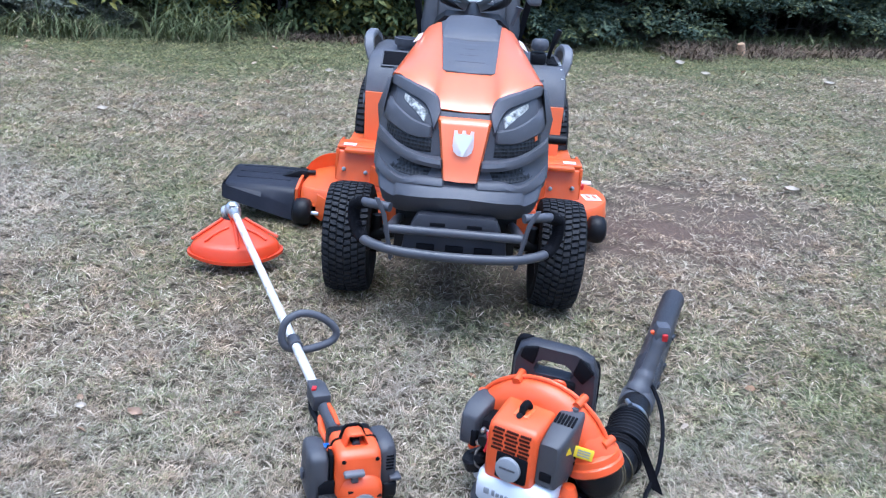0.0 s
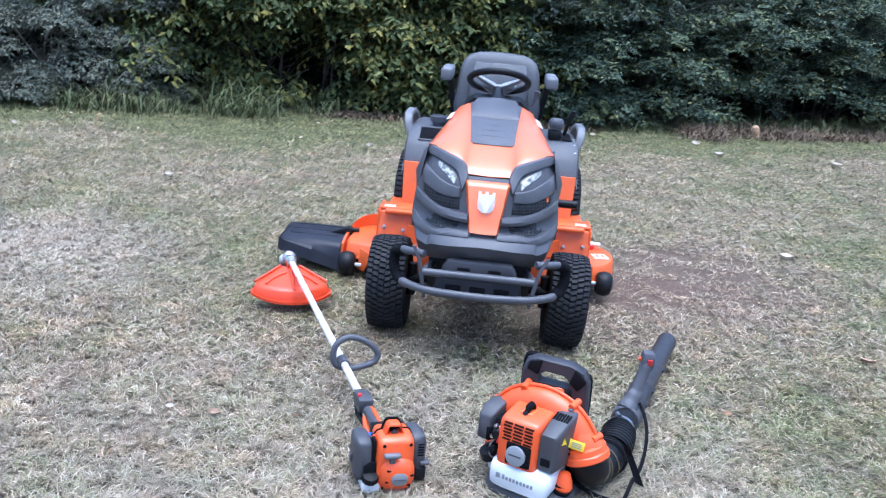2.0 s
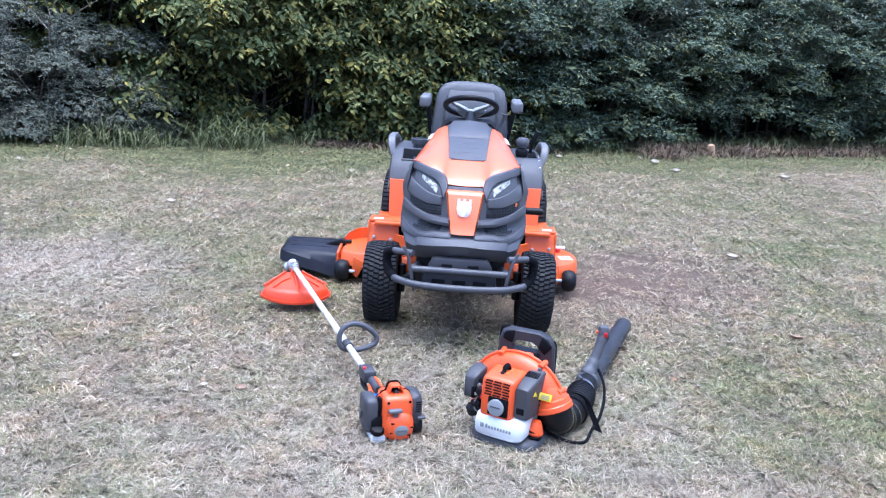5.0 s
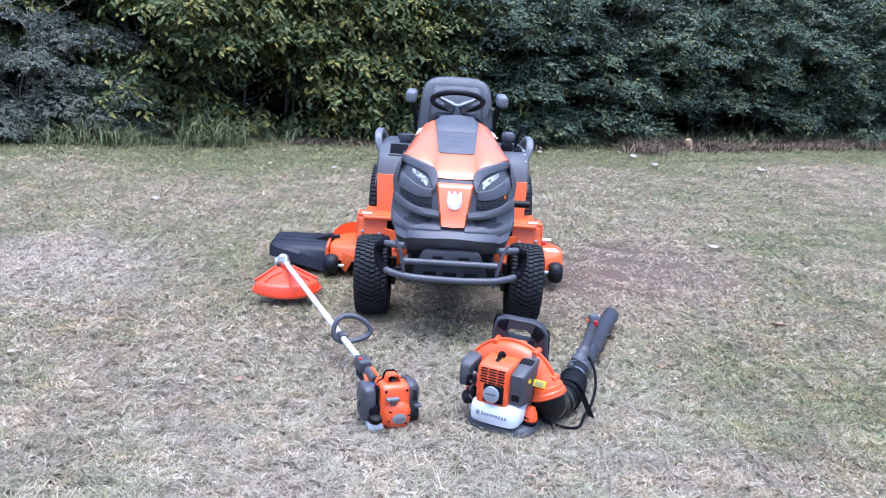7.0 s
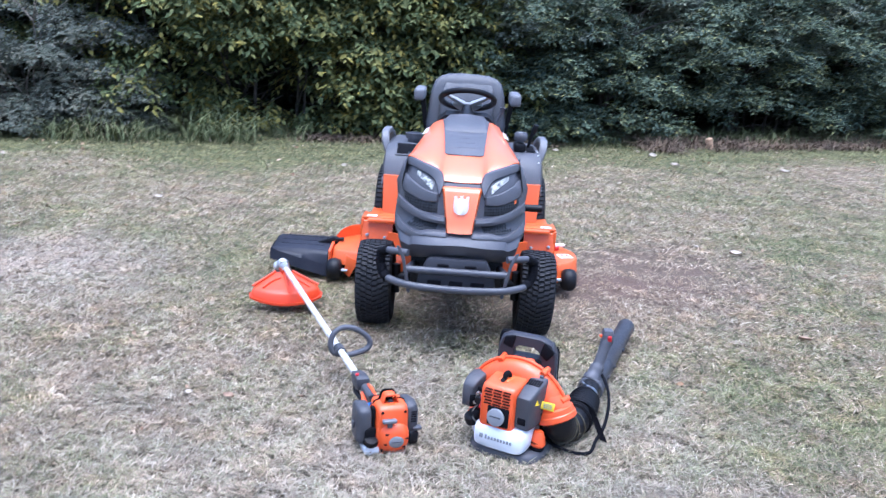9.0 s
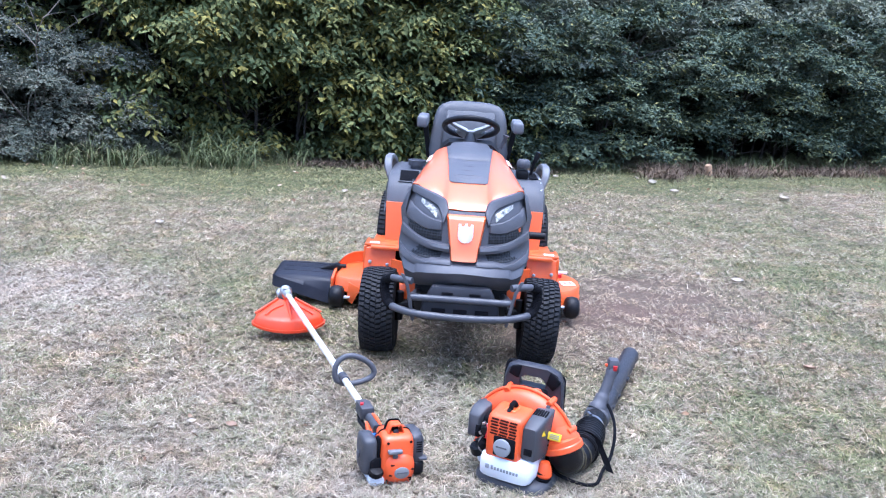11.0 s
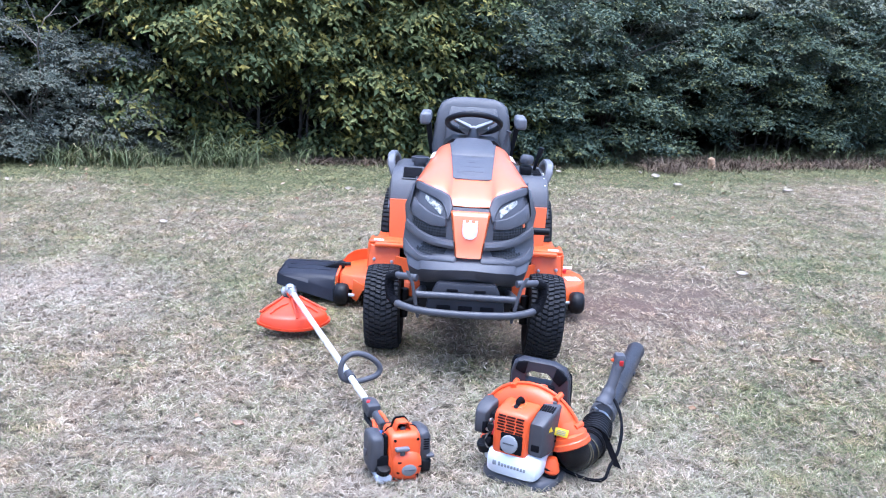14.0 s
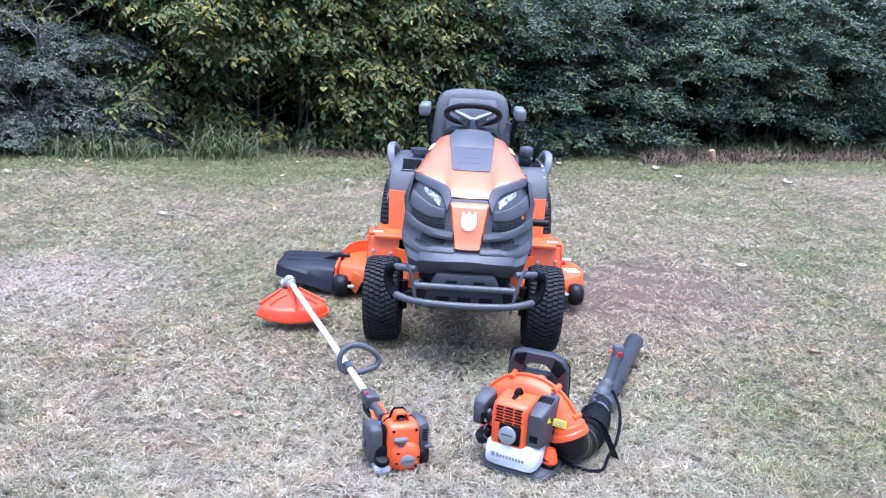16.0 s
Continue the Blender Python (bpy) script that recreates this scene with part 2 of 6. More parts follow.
def blade_material(name, dry, green, bias=0.0):
    """Grass blades: straw or green by area and by blade."""
    m, n, l, p = nodes_of(name)
    tc = n.new("ShaderNodeTexCoord")
    f = turf_patches(n, l, tc.outputs["Object"])
    geo = n.new("ShaderNodeNewGeometry")
    k = n.new("ShaderNodeMath")
    k.operation = 'MULTIPLY_ADD'
    l.new(geo.outputs["Random Per Island"], k.inputs[0])
    k.inputs[1].default_value = 0.55
    l.new(f, k.inputs[2])
    sh = n.new("ShaderNodeMath")
    l.new(k.outputs[0], sh.inputs[0])
    sh.inputs[1].default_value = bias
    sel = ramp(n, [(0.86, (0, 0, 0)), (1.06, (1, 1, 1))])
    sc = n.new("ShaderNodeMath")
    sc.operation = 'MULTIPLY'
    l.new(sh.outputs[0], sc.inputs[0])
    sc.inputs[1].default_value = 0.8
    sel.color_ramp.elements[0].position = 0.82
    sel.color_ramp.elements[1].position = 0.96
    l.new(sc.outputs[0], sel.inputs["Fac"])
    # shuffle the island number for a second, independent tone
    sw = n.new("ShaderNodeMath")
    sw.operation = 'MULTIPLY'
    l.new(geo.outputs["Random Per Island"], sw.inputs[0])
    sw.inputs[1].default_value = 37.0
    fr = n.new("ShaderNodeMath")
    fr.operation = 'FRACT'
    l.new(sw.outputs[0], fr.inputs[0])
    rd = ramp(n, dry)
    rg = ramp(n, green)
    l.new(fr.outputs[0], rd.inputs["Fac"])
    l.new(fr.outputs[0], rg.inputs["Fac"])
    c = mix_rgb(n, l, sel.outputs["Color"], rd.outputs["Color"], rg.outputs["Color"])
    tone = noise_tex(n, l, 3.4, 5, 0.7)
    tr = ramp(n, [(0.30, (0.66, 0.65, 0.66)), (0.50, (1.0, 1.0, 1.0)), (0.70, (1.40, 1.40, 1.42))])
    l.new(tone.outputs["Fac"], tr.inputs["Fac"])
    c = mix_rgb(n, l, 1.0, c, tr.outputs["Color"], 'MULTIPLY')
    hue = noise_tex(n, l, 5.5, 5, 0.7)
    hr = ramp(n, [(0.32, (0.93, 1.0, 0.98)), (0.50, (1.0, 1.0, 1.0)), (0.68, (1.10, 0.99, 0.86))])
    l.new(hue.outputs["Fac"], hr.inputs["Fac"])
    c = mix_rgb(n, l, 1.0, c, hr.outputs["Color"], 'MULTIPLY')
    # sun-bleached thatch in ragged areas: x, y, reach, strength
    rag = noise_tex(n, l, 7, 8, 0.8)
    for bx, by, reach, most in ((-2.25, 0.6, 2.4, 0.40), (-3.65, 3.6, 1.6, 0.22), (-0.2, -1.75, 3.2, 0.26), (0.35, -0.75, 2.2, 0.26)):
        vd = n.new("ShaderNodeVectorMath")
        vd.operation = 'DISTANCE'
        l.new(tc.outputs["Object"], vd.inputs[0])
        vd.inputs[1].default_value = (bx, by, 0)
        dd = n.new("ShaderNodeMath")
        dd.operation = 'MULTIPLY_ADD'
        l.new(rag.outputs["Fac"], dd.inputs[0])
        dd.inputs[1].default_value = 1.9
        l.new(vd.outputs["Value"], dd.inputs[2])
        sc2 = n.new("ShaderNodeMath")
        sc2.operation = 'DIVIDE'
        l.new(dd.outputs[0], sc2.inputs[0])
        sc2.inputs[1].default_value = reach
        br = ramp(n, [(0.0, (most, most, most)), (0.45, (most * 0.7, most * 0.7, most * 0.7)), (0.85, (0.0, 0.0, 0.0))])
        l.new(sc2.outputs[0], br.inputs["Fac"])
        c = mix_rgb(n, l, br.outputs["Color"], c, (0.60, 0.525, 0.44))
    l.new(c, p.inputs["Base Color"])
    p.inputs["Roughness"].default_value = 0.6
    p.inputs["Specular IOR Level"].default_value = 0.25
    return m


SOIL = ground_material()
BLADE = blade_material("turf_blades",
                       [(0.0, (0.165, 0.115, 0.075)), (0.30, (0.275, 0.208, 0.140)), (0.75, (0.405, 0.320, 0.222)), (0.92, (0.52, 0.43, 0.315)), (1.0, (0.68, 0.58, 0.45))],
                       [(0.0, (0.090, 0.094, 0.036)), (0.5, (0.160, 0.160, 0.066)), (0.9, (0.265, 0.258, 0.116)), (1.0, (0.42, 0.37, 0.22))])
WEED = blade_material("tall_grass",
                      [(0.0, (0.20, 0.155, 0.095)), (1.0, (0.42, 0.35, 0.225))],
                      [(0.0, (0.075, 0.092, 0.038)), (1.0, (0.175, 0.19, 0.085))], 0.0)


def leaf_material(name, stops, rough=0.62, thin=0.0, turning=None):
    """Leaves: a tone for each leaf, slow drift that paints lit and shaded lumps, and clumps that have turned colour."""
    m, n, l, p = nodes_of(name)
    geo = n.new("ShaderNodeNewGeometry")
    r = ramp(n, stops)
    l.new(geo.outputs["Random Per Island"], r.inputs["Fac"])
    # Cool dark to warm bright drift: lighting of lumps put into the colour.
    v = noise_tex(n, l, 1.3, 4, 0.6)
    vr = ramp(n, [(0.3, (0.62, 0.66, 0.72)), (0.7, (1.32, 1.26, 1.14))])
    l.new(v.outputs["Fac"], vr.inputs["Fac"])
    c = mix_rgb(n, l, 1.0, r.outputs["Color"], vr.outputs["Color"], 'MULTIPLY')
    if turning:
        y = noise_tex(n, l, 3.1, 3, 0.6)
        k = n.new("ShaderNodeMath")
        k.operation = 'MULTIPLY_ADD'
        l.new(geo.outputs["Random Per Island"], k.inputs[0])
        k.inputs[1].default_value = 0.28
        l.new(y.outputs["Fac"], k.inputs[2])
        yr = ramp(n, [(0.66, (0, 0, 0)), (0.90, (0.85, 0.85, 0.85))])
        l.new(k.outputs[0], yr.inputs["Fac"])
        c = mix_rgb(n, l, yr.outputs["Color"], c, turning)
    l.new(c, p.inputs["Base Color"])
    p.inputs["Roughness"].default_value = rough
    p.inputs["Specular IOR Level"].default_value = 0.12
    if thin:
        tr = n.new("ShaderNodeBsdfTranslucent")
        l.new(c, tr.inputs["Color"])
        mx = n.new("ShaderNodeMixShader")
        mx.inputs[0].default_value = thin
        l.new(p.outputs[0], mx.inputs[1])
        l.new(tr.outputs[0], mx.inputs[2])
        l.new(mx.outputs[0], n["Material Output"].inputs["Surface"])
    return m


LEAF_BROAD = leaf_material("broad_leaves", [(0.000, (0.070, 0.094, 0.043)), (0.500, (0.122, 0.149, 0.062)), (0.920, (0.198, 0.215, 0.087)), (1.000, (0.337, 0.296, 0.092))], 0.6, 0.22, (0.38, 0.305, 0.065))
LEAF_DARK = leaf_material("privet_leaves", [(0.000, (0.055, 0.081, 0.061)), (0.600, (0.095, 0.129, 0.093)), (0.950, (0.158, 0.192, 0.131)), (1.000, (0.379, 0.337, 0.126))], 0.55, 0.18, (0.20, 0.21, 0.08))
# Privet leaves paled: sky light and haze on the upper hedge, as colour.
LEAF_SKYLIT = leaf_material("skylit_privet_leaves", [(0.000, (0.132, 0.159, 0.125)), (0.600, (0.208, 0.237, 0.188)), (1.000, (0.325, 0.347, 0.269))], 0.6, 0.22, (0.27, 0.26, 0.12))
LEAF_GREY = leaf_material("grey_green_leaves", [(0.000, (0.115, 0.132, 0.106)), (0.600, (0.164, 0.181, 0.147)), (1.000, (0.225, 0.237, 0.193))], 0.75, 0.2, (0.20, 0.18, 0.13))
# Near-black leaf colour that stands for the shade inside the hedge.
LEAF_SHADE = leaf_material("shade_dark_foliage", [(0.0, (0.014, 0.020, 0.012)), (1.0, (0.046, 0.057, 0.033))], 0.85)
BARK = plastic("bark", (0.055, 0.045, 0.036), 0.9, 90, 0.35, 0.9)
TWIG = plastic("dry_twig", (0.20, 0.17, 0.14), 0.9, 90, 0.3, 0.6)
DEADLEAF = leaf_material("fallen_leaves", [(0.0, (0.20, 0.12, 0.075)), (0.7, (0.36, 0.25, 0.17)), (1.0, (0.58, 0.48, 0.38))], 0.7)


# ---- mesh helpers ----
def part(name, bm, material, parent=None, label="", smooth=40):
    """Links a bmesh as one mesh object under a thing or a part."""
    me = bpy.data.meshes.new(name)
    bmesh.ops.recalc_face_normals(bm, faces=bm.faces)
    lim = math.cos(radians(smooth))
    for f in bm.faces:
        f.smooth = True
    for e in bm.edges:
        if len(e.link_faces) == 2 and e.link_faces[0].normal.dot(e.link_faces[1].normal) < lim:
            e.smooth = False
    bm.to_mesh(me)
    bm.free()
    me.materials.append(material)
    ob = new(name, me)
    if parent is not None:
        ob.parent = parent
    if label:
        ob["label"] = label
    return ob


def thing(name, m, label, category, group=""):
    e = new(name)
    e.matrix_world = m
    e.empty_display_size = 0.1
    return tagged(e, label, category, group)


def mesh_from(name, verts, faces_flat, corner, material):
    """A mesh from numpy arrays; every face has `corner` corners."""
    me = bpy.data.meshes.new(name)
    nf = len(faces_flat) // corner
    me.vertices.add(len(verts))
    me.vertices.foreach_set("co", verts.astype(np.float32).ravel())
    me.loops.add(len(faces_flat))
    me.loops.foreach_set("vertex_index", faces_flat.astype(np.int32))
    me.polygons.add(nf)
    me.polygons.foreach_set("loop_start", np.arange(0, nf * corner, corner, dtype=np.int32))
    me.update(calc_edges=True)
    me.materials.append(material)
    return me


def bevel(bm, w, seg=2, angle=30):
    es = [e for e in bm.edges if len(e.link_faces) == 2 and e.calc_face_angle(0) > radians(angle)]
    bmesh.ops.bevel(bm, geom=es, offset=w, segments=seg, profile=0.5, affect='EDGES', clamp_overlap=True)
    return bm


def box(size, at=(0, 0, 0), b=0.006, seg=2, m=None, bm=None, taper=None):
    """A bevelled block; taper scales its top in x and y."""
    t = bmesh.new()
    bmesh.ops.create_cube(t, size=1)
    for v in t.verts:
        v.co = Vector((v.co.x * size[0], v.co.y * size[1], v.co.z * size[2]))
        if taper and v.co.z > 0:
            v.co.x *= taper[0]
            v.co.y *= taper[1]
    if b:
        bevel(t, b, seg)
    return place(t, m if m is not None else Matrix.Translation(at), bm)


def place(t, m, bm=None):
    t.transform(m)
    if bm is None:
        return t
    me = bpy.data.meshes.new("tmp")
    t.to_mesh(me)
    t.free()
    bm.from_mesh(me)
    bpy.data.meshes.remove(me)
    return bm


def cyl(r, h, m=None, seg=24, b=0.0, r2=None, bm=None):
    t = bmesh.new()
    bmesh.ops.create_cone(t, cap_ends=True, segments=seg, radius1=r, radius2=r if r2 is None else r2, depth=h)
    if b:
        bevel(t, b, 2, 50)
    return place(t, m if m is not None else Matrix.Identity(4), bm)


def lathe(profile, m=None, seg=40, bm=None, closed=False):
    """Turns a profile of (radius, height) round the z axis."""
    t = bmesh.new()
    rings = []
    for r, z in profile:
        rings.append([t.verts.new((r * math.cos(2 * math.pi * i / seg), r * math.sin(2 * math.pi * i / seg), z)) for i in range(seg)])
    pairs = list(zip(rings, rings[1:])) + ([(rings[-1], rings[0])] if closed else [])
    for a, b_ in pairs:
        for i in range(seg):
            j = (i + 1) % seg
            t.faces.new((a[i], a[j], b_[j], b_[i]))
    if not closed:
        t.faces.new(rings[0][::-1])
        t.faces.new(rings[-1])
    return place(t, m if m is not None else Matrix.Identity(4), bm)


def smooth_path(pts, n=6, closed=False):
    """Catmull-Rom through the points."""
    P = [Vector(p) for p in pts]
    out = []
    N = len(P)
    last = N if closed else N - 1
    for i in range(last):
        p0 = P[(i - 1) % N] if closed or i > 0 else P[0]
        p1, p2 = P[i], P[(i + 1) % N]
        p3 = P[(i + 2) % N] if closed or i + 2 < N else P[-1]
        for k in range(n):
            t = k / n
            out.append(0.5 * ((2 * p1) + (p2 - p0) * t + (2 * p0 - 5 * p1 + 4 * p2 - p3) * t * t + (3 * p1 - p0 - 3 * p2 + p3) * t ** 3))
    if not closed:
        out.append(P[-1])
    return out


def tube(pts, radius, seg=12, closed=False, squash=1.0, bm=None, m=None):
    """A round tube along points; radius is one number or one for each point."""
    P = [Vector(p) for p in pts]
    R = radius if hasattr(radius, "__len__") else [radius] * len(P)
    t = bmesh.new()
    rings = []
    up = None
    n = len(P)
    for i, p in enumerate(P):
        d = (P[(i + 1) % n] - P[i - 1]) if closed else (P[min(i + 1, n - 1)] - P[max(i - 1, 0)])
        d.normalize()
        if up is None:
            up = Vector((0, 0, 1)) if abs(d.z) < 0.9 else Vector((1, 0, 0))
        side = d.cross(up).normalized()
        up = side.cross(d).normalized()
        rings.append([t.verts.new(p + R[i] * (math.cos(2 * math.pi * k / seg) * side + squash * math.sin(2 * math.pi * k / seg) * up)) for k in range(seg)])
    pairs = list(zip(rings, rings[1:])) + ([(rings[-1], rings[0])] if closed else [])
    for a, b_ in pairs:
        for k in range(seg):
            j = (k + 1) % seg
            t.faces.new((a[k], a[j], b_[j], b_[k]))
    if not closed:
        t.faces.new(rings[0][::-1])
        t.faces.new(rings[-1])
    return place(t, m if m is not None else Matrix.Identity(4), bm)


def loft(rings, cap=True, m=None, bm=None, closed=True):
    """Skins a list of rings of points."""
    t = bmesh.new()
    R = [[t.verts.new(p) for p in ring] for ring in rings]
    for a, b_ in zip(R, R[1:]):
        k = len(a)
        for i in range(k if closed else k - 1):
            j = (i + 1) % k
            t.faces.new((a[i], a[j], b_[j], b_[i]))
    if cap and closed:
        t.faces.new(R[0][::-1])
        t.faces.new(R[-1])
    return place(t, m if m is not None else Matrix.Identity(4), bm)


def prism(poly, depth, b=0.004, m=None, bm=None, seg=2):
    """A flat outline in x, z given thickness along y (centred)."""
    t = bmesh.new()
    a = [t.verts.new((x, -depth / 2, z)) for x, z in poly]
    c = [t.verts.new((x, depth / 2, z)) for x, z in poly]
    t.faces.new(a)
    t.faces.new(c[::-1])
    k = len(a)
    for i in range(k):
        j = (i + 1) % k
        t.faces.new((a[j], a[i], c[i], c[j]))
    bmesh.ops.recalc_face_normals(t, faces=t.faces)
    if b:
        bevel(t, b, seg, 20)
    return place(t, m if m is not None else Matrix.Identity(4), bm)


def solid(bm, th):
    """Gives an open skin thickness."""
    bmesh.ops.recalc_face_normals(bm, faces=bm.faces)
    bmesh.ops.solidify(bm, geom=bm.faces[:], thickness=th)
    return bm


# ---- ground ----
def build_ground():
    xs = np.concatenate([[-400, -120, -40, -15], np.linspace(-8, 8, 65), [15, 40, 120, 400]])
    ys = np.concatenate([[-400, -120, -40, -12], np.linspace(-6, 12, 73), [25, 60, 150, 400]])
    X, Y = np.meshgrid(xs, ys)
    Z = np.zeros_like(X)
    for i in range(X.shape[0]):
        for j in range(X.shape[1]):
            if abs(X[i, j]) <= 8 and -6 <= Y[i, j] <= 12:
                Z[i, j] = 0.012 * noise.noise((X[i, j] * 0.9, Y[i, j] * 0.9, 3.0)) - 0.004
    V = np.stack([X, Y, Z], -1).reshape(-1, 3)
    nx, ny = len(xs), len(ys)
    I = np.arange(nx * ny).reshape(ny, nx)
    F = np.stack([I[:-1, :-1], I[:-1, 1:], I[1:, 1:], I[1:, :-1]], -1).reshape(-1)
    ob = new("ground", mesh_from("ground", V, F, 4, SOIL))
    for f in ob.data.polygons:
        f.use_smooth = True
    tagged(ob, "dry late-season lawn soil with worn bare earth", "ground", kind="structure")
    return ob


build_ground()


def lawn_limit(x):
    """The y at which the lawn ends under the shrubs."""
    return np.interp(x, [-7.0, -5.4, -4.35, -3.0, -1.5, 0.45, 1.9, 3.6, 6.0, 8.0], [3.9, 4.45, 4.85, 5.45, 6.10, 6.50, 7.20, 8.26, 9.44, 10.4])


def build_turf(name, bands, rng, material, label):
    """Blades as bent, tapered strips, or single slivers where fine. bands: y0, y1, half width at y0 and y1, count, length, width, lift, triangles a blade."""
    VV, FF, base = [], [], 0
    for y0, y1, h0, h1_, cnt, ln, wd, lift, tris in bands:
        k = rng.uniform(0, 1, cnt)
        y = y0 + (y1 - y0) * k + rng.normal(0, 0.12, cnt)
        x = (h0 + (h1_ - h0) * k) * rng.uniform(-1, 1, cnt) + rng.normal(0, 0.25, cnt)
        # thin out where the earth is worn
        gone = 0.80 * np.clip((1.15 - np.hypot(x - 1.25, (y - 1.45) * 1.1)) / 0.8, 0, 1) + 0.55 * np.clip((0.9 - np.hypot(x - 0.3, y - 0.7)) / 0.6, 0, 1)
        patch = np.sin(x * 2.1 + 1.3 * np.sin(y * 1.7)) * np.sin(y * 1.9 + 0.9 * np.sin(x * 2.6 + 1.0))
        fine = np.sin(x * 9.1 + 2.3 * np.sin(y * 7.3)) * np.sin(y * 8.7 + 1.9 * np.sin(x * 6.1 + 1.0))
        gone = gone + 0.35 * np.clip(patch - 0.35, 0, 1) + 0.40 * np.clip(fine - 0.15, 0, 1)
        keep = (rng.uniform(0, 1, cnt) > gone) & (y < lawn_limit(x) + 0.45)
        if wd > 0.008:
            # coarse turf only round the dense part of the lawn
            keep &= (np.abs(x) > 0.56 * (y + 4.3) + 0.3) | (y < -2.3)
        x, y = x[keep], y[keep]
        cnt = len(x)
        # tufts: pull part of the blades towards shared centres
        cx, cy = np.round(x / 0.055) * 0.055, np.round(y / 0.055) * 0.055
        pull = rng.uniform(0, 0.75 if y0 < 1 else 0.55, cnt)
        jx = 0.070 * (np.modf(np.abs(np.sin(cx * 127.1 + cy * 311.7)) * 43758.5)[0] - 0.5)
        jy = 0.070 * (np.modf(np.abs(np.sin(cx * 269.5 + cy * 183.3)) * 43758.5)[0] - 0.5)
        x = x + (cx + jx - x) * pull
        y = y + (cy + jy - y) * pull
        tall = 0.75 + 0.5 * np.modf(np.abs(np.sin(cx * 57.3 + cy * 131.9)) * 15731.7)[0]
        a = rng.uniform(0, 2 * np.pi, cnt)
        L = ln * rng.uniform(0.45, 1.35, cnt) * tall
        up = lift * rng.uniform(0.1, 1.0, cnt) ** 1.1
        w = wd * rng.uniform(0.6, 1.3, cnt) / 2
        d = np.stack([np.cos(a), np.sin(a)], -1)
        bend = rng.uniform(-0.7, 0.7, cnt)
        d2 = np.stack([np.cos(a + bend), np.sin(a + bend)], -1)
        s = np.stack([-np.sin(a), np.cos(a)], -1)
        flat = np.sqrt(np.maximum(0.15, 1 - up * up))
        h1 = L * up * 0.65 + 0.004
        h2 = np.maximum(h1 + L * (up * 0.45 - rng.uniform(0.0, 0.7, cnt) * up) + 0.002, 0.004)
        root = np.stack([x, y], -1)
        m1 = root + d * (L * 0.5 * flat)[:, None]
        m2 = m1 + d2 * (L * 0.5 * flat)[:, None]
        tw = rng.uniform(-0.8, 0.8, cnt) * w
        if tris == 2:
            P = np.empty((cnt, 4, 3))
            P[:, 0, :2] = root
            P[:, 1, :2] = m1 + s * w[:, None]
            P[:, 2, :2] = m2
            P[:, 3, :2] = m1 - s * w[:, None]
            P[:, 0, 2] = 0.002
            P[:, 1, 2] = h1 + tw
            P[:, 2, 2] = h2
            P[:, 3, 2] = h1 - tw
            I = base + 4 * np.arange(cnt)[:, None]
            FF.append((I + np.array([[0, 1, 3, 3, 1, 2]])).reshape(-1))
        else:
            P = np.empty((cnt, 3, 3))
            P[:, 0, :2] = root + s * w[:, None]
            P[:, 1, :2] = m2
            P[:, 2, :2] = root - s * w[:, None]
            P[:, 0, 2] = 0.002 + np.abs(tw)
            P[:, 1, 2] = np.maximum(h1, h2)
            P[:, 2, 2] = 0.002
            I = base + 3 * np.arange(cnt)[:, None]
            FF.append((I + np.array([[0, 1, 2]])).reshape(-1))
        VV.append(P.reshape(-1, 3))
        base += P.shape[1] * cnt
    ob = new(name, mesh_from(name, np.concatenate(VV), np.concatenate(FF), 3, material))
    tagged(ob, label, "grass", kind="stuff")
    return ob


rng = np.random.default_rng(7)
build_turf("grass", [
    (-2.4, -0.6, 1.6, 2.6, 330000, 0.042, 0.0023, 0.62, 2),
    (-0.6, 1.4, 2.6, 3.7, 280000, 0.041, 0.0029, 0.60, 2),
    (1.4, 4.0, 3.7, 5.2, 330000, 0.042, 0.0048, 0.50, 1),
    (4.0, 10.0, 5.2, 8.2, 400000, 0.046, 0.0070, 0.50, 1),
    (-7.0, -2.4, 5.0, 4.0, 50000, 0.050, 0.0090, 0.45, 1),
    (-2.6, 2.0, 5.0, 7.5, 60000, 0.050, 0.0090, 0.45, 1),
], rng, BLADE, "short matted lawn grass, half straw-coloured and half green")


# ---- shrubs along the lawn ----
HEDGE_AWAY = Vector((-0.40, 0.915, 0))


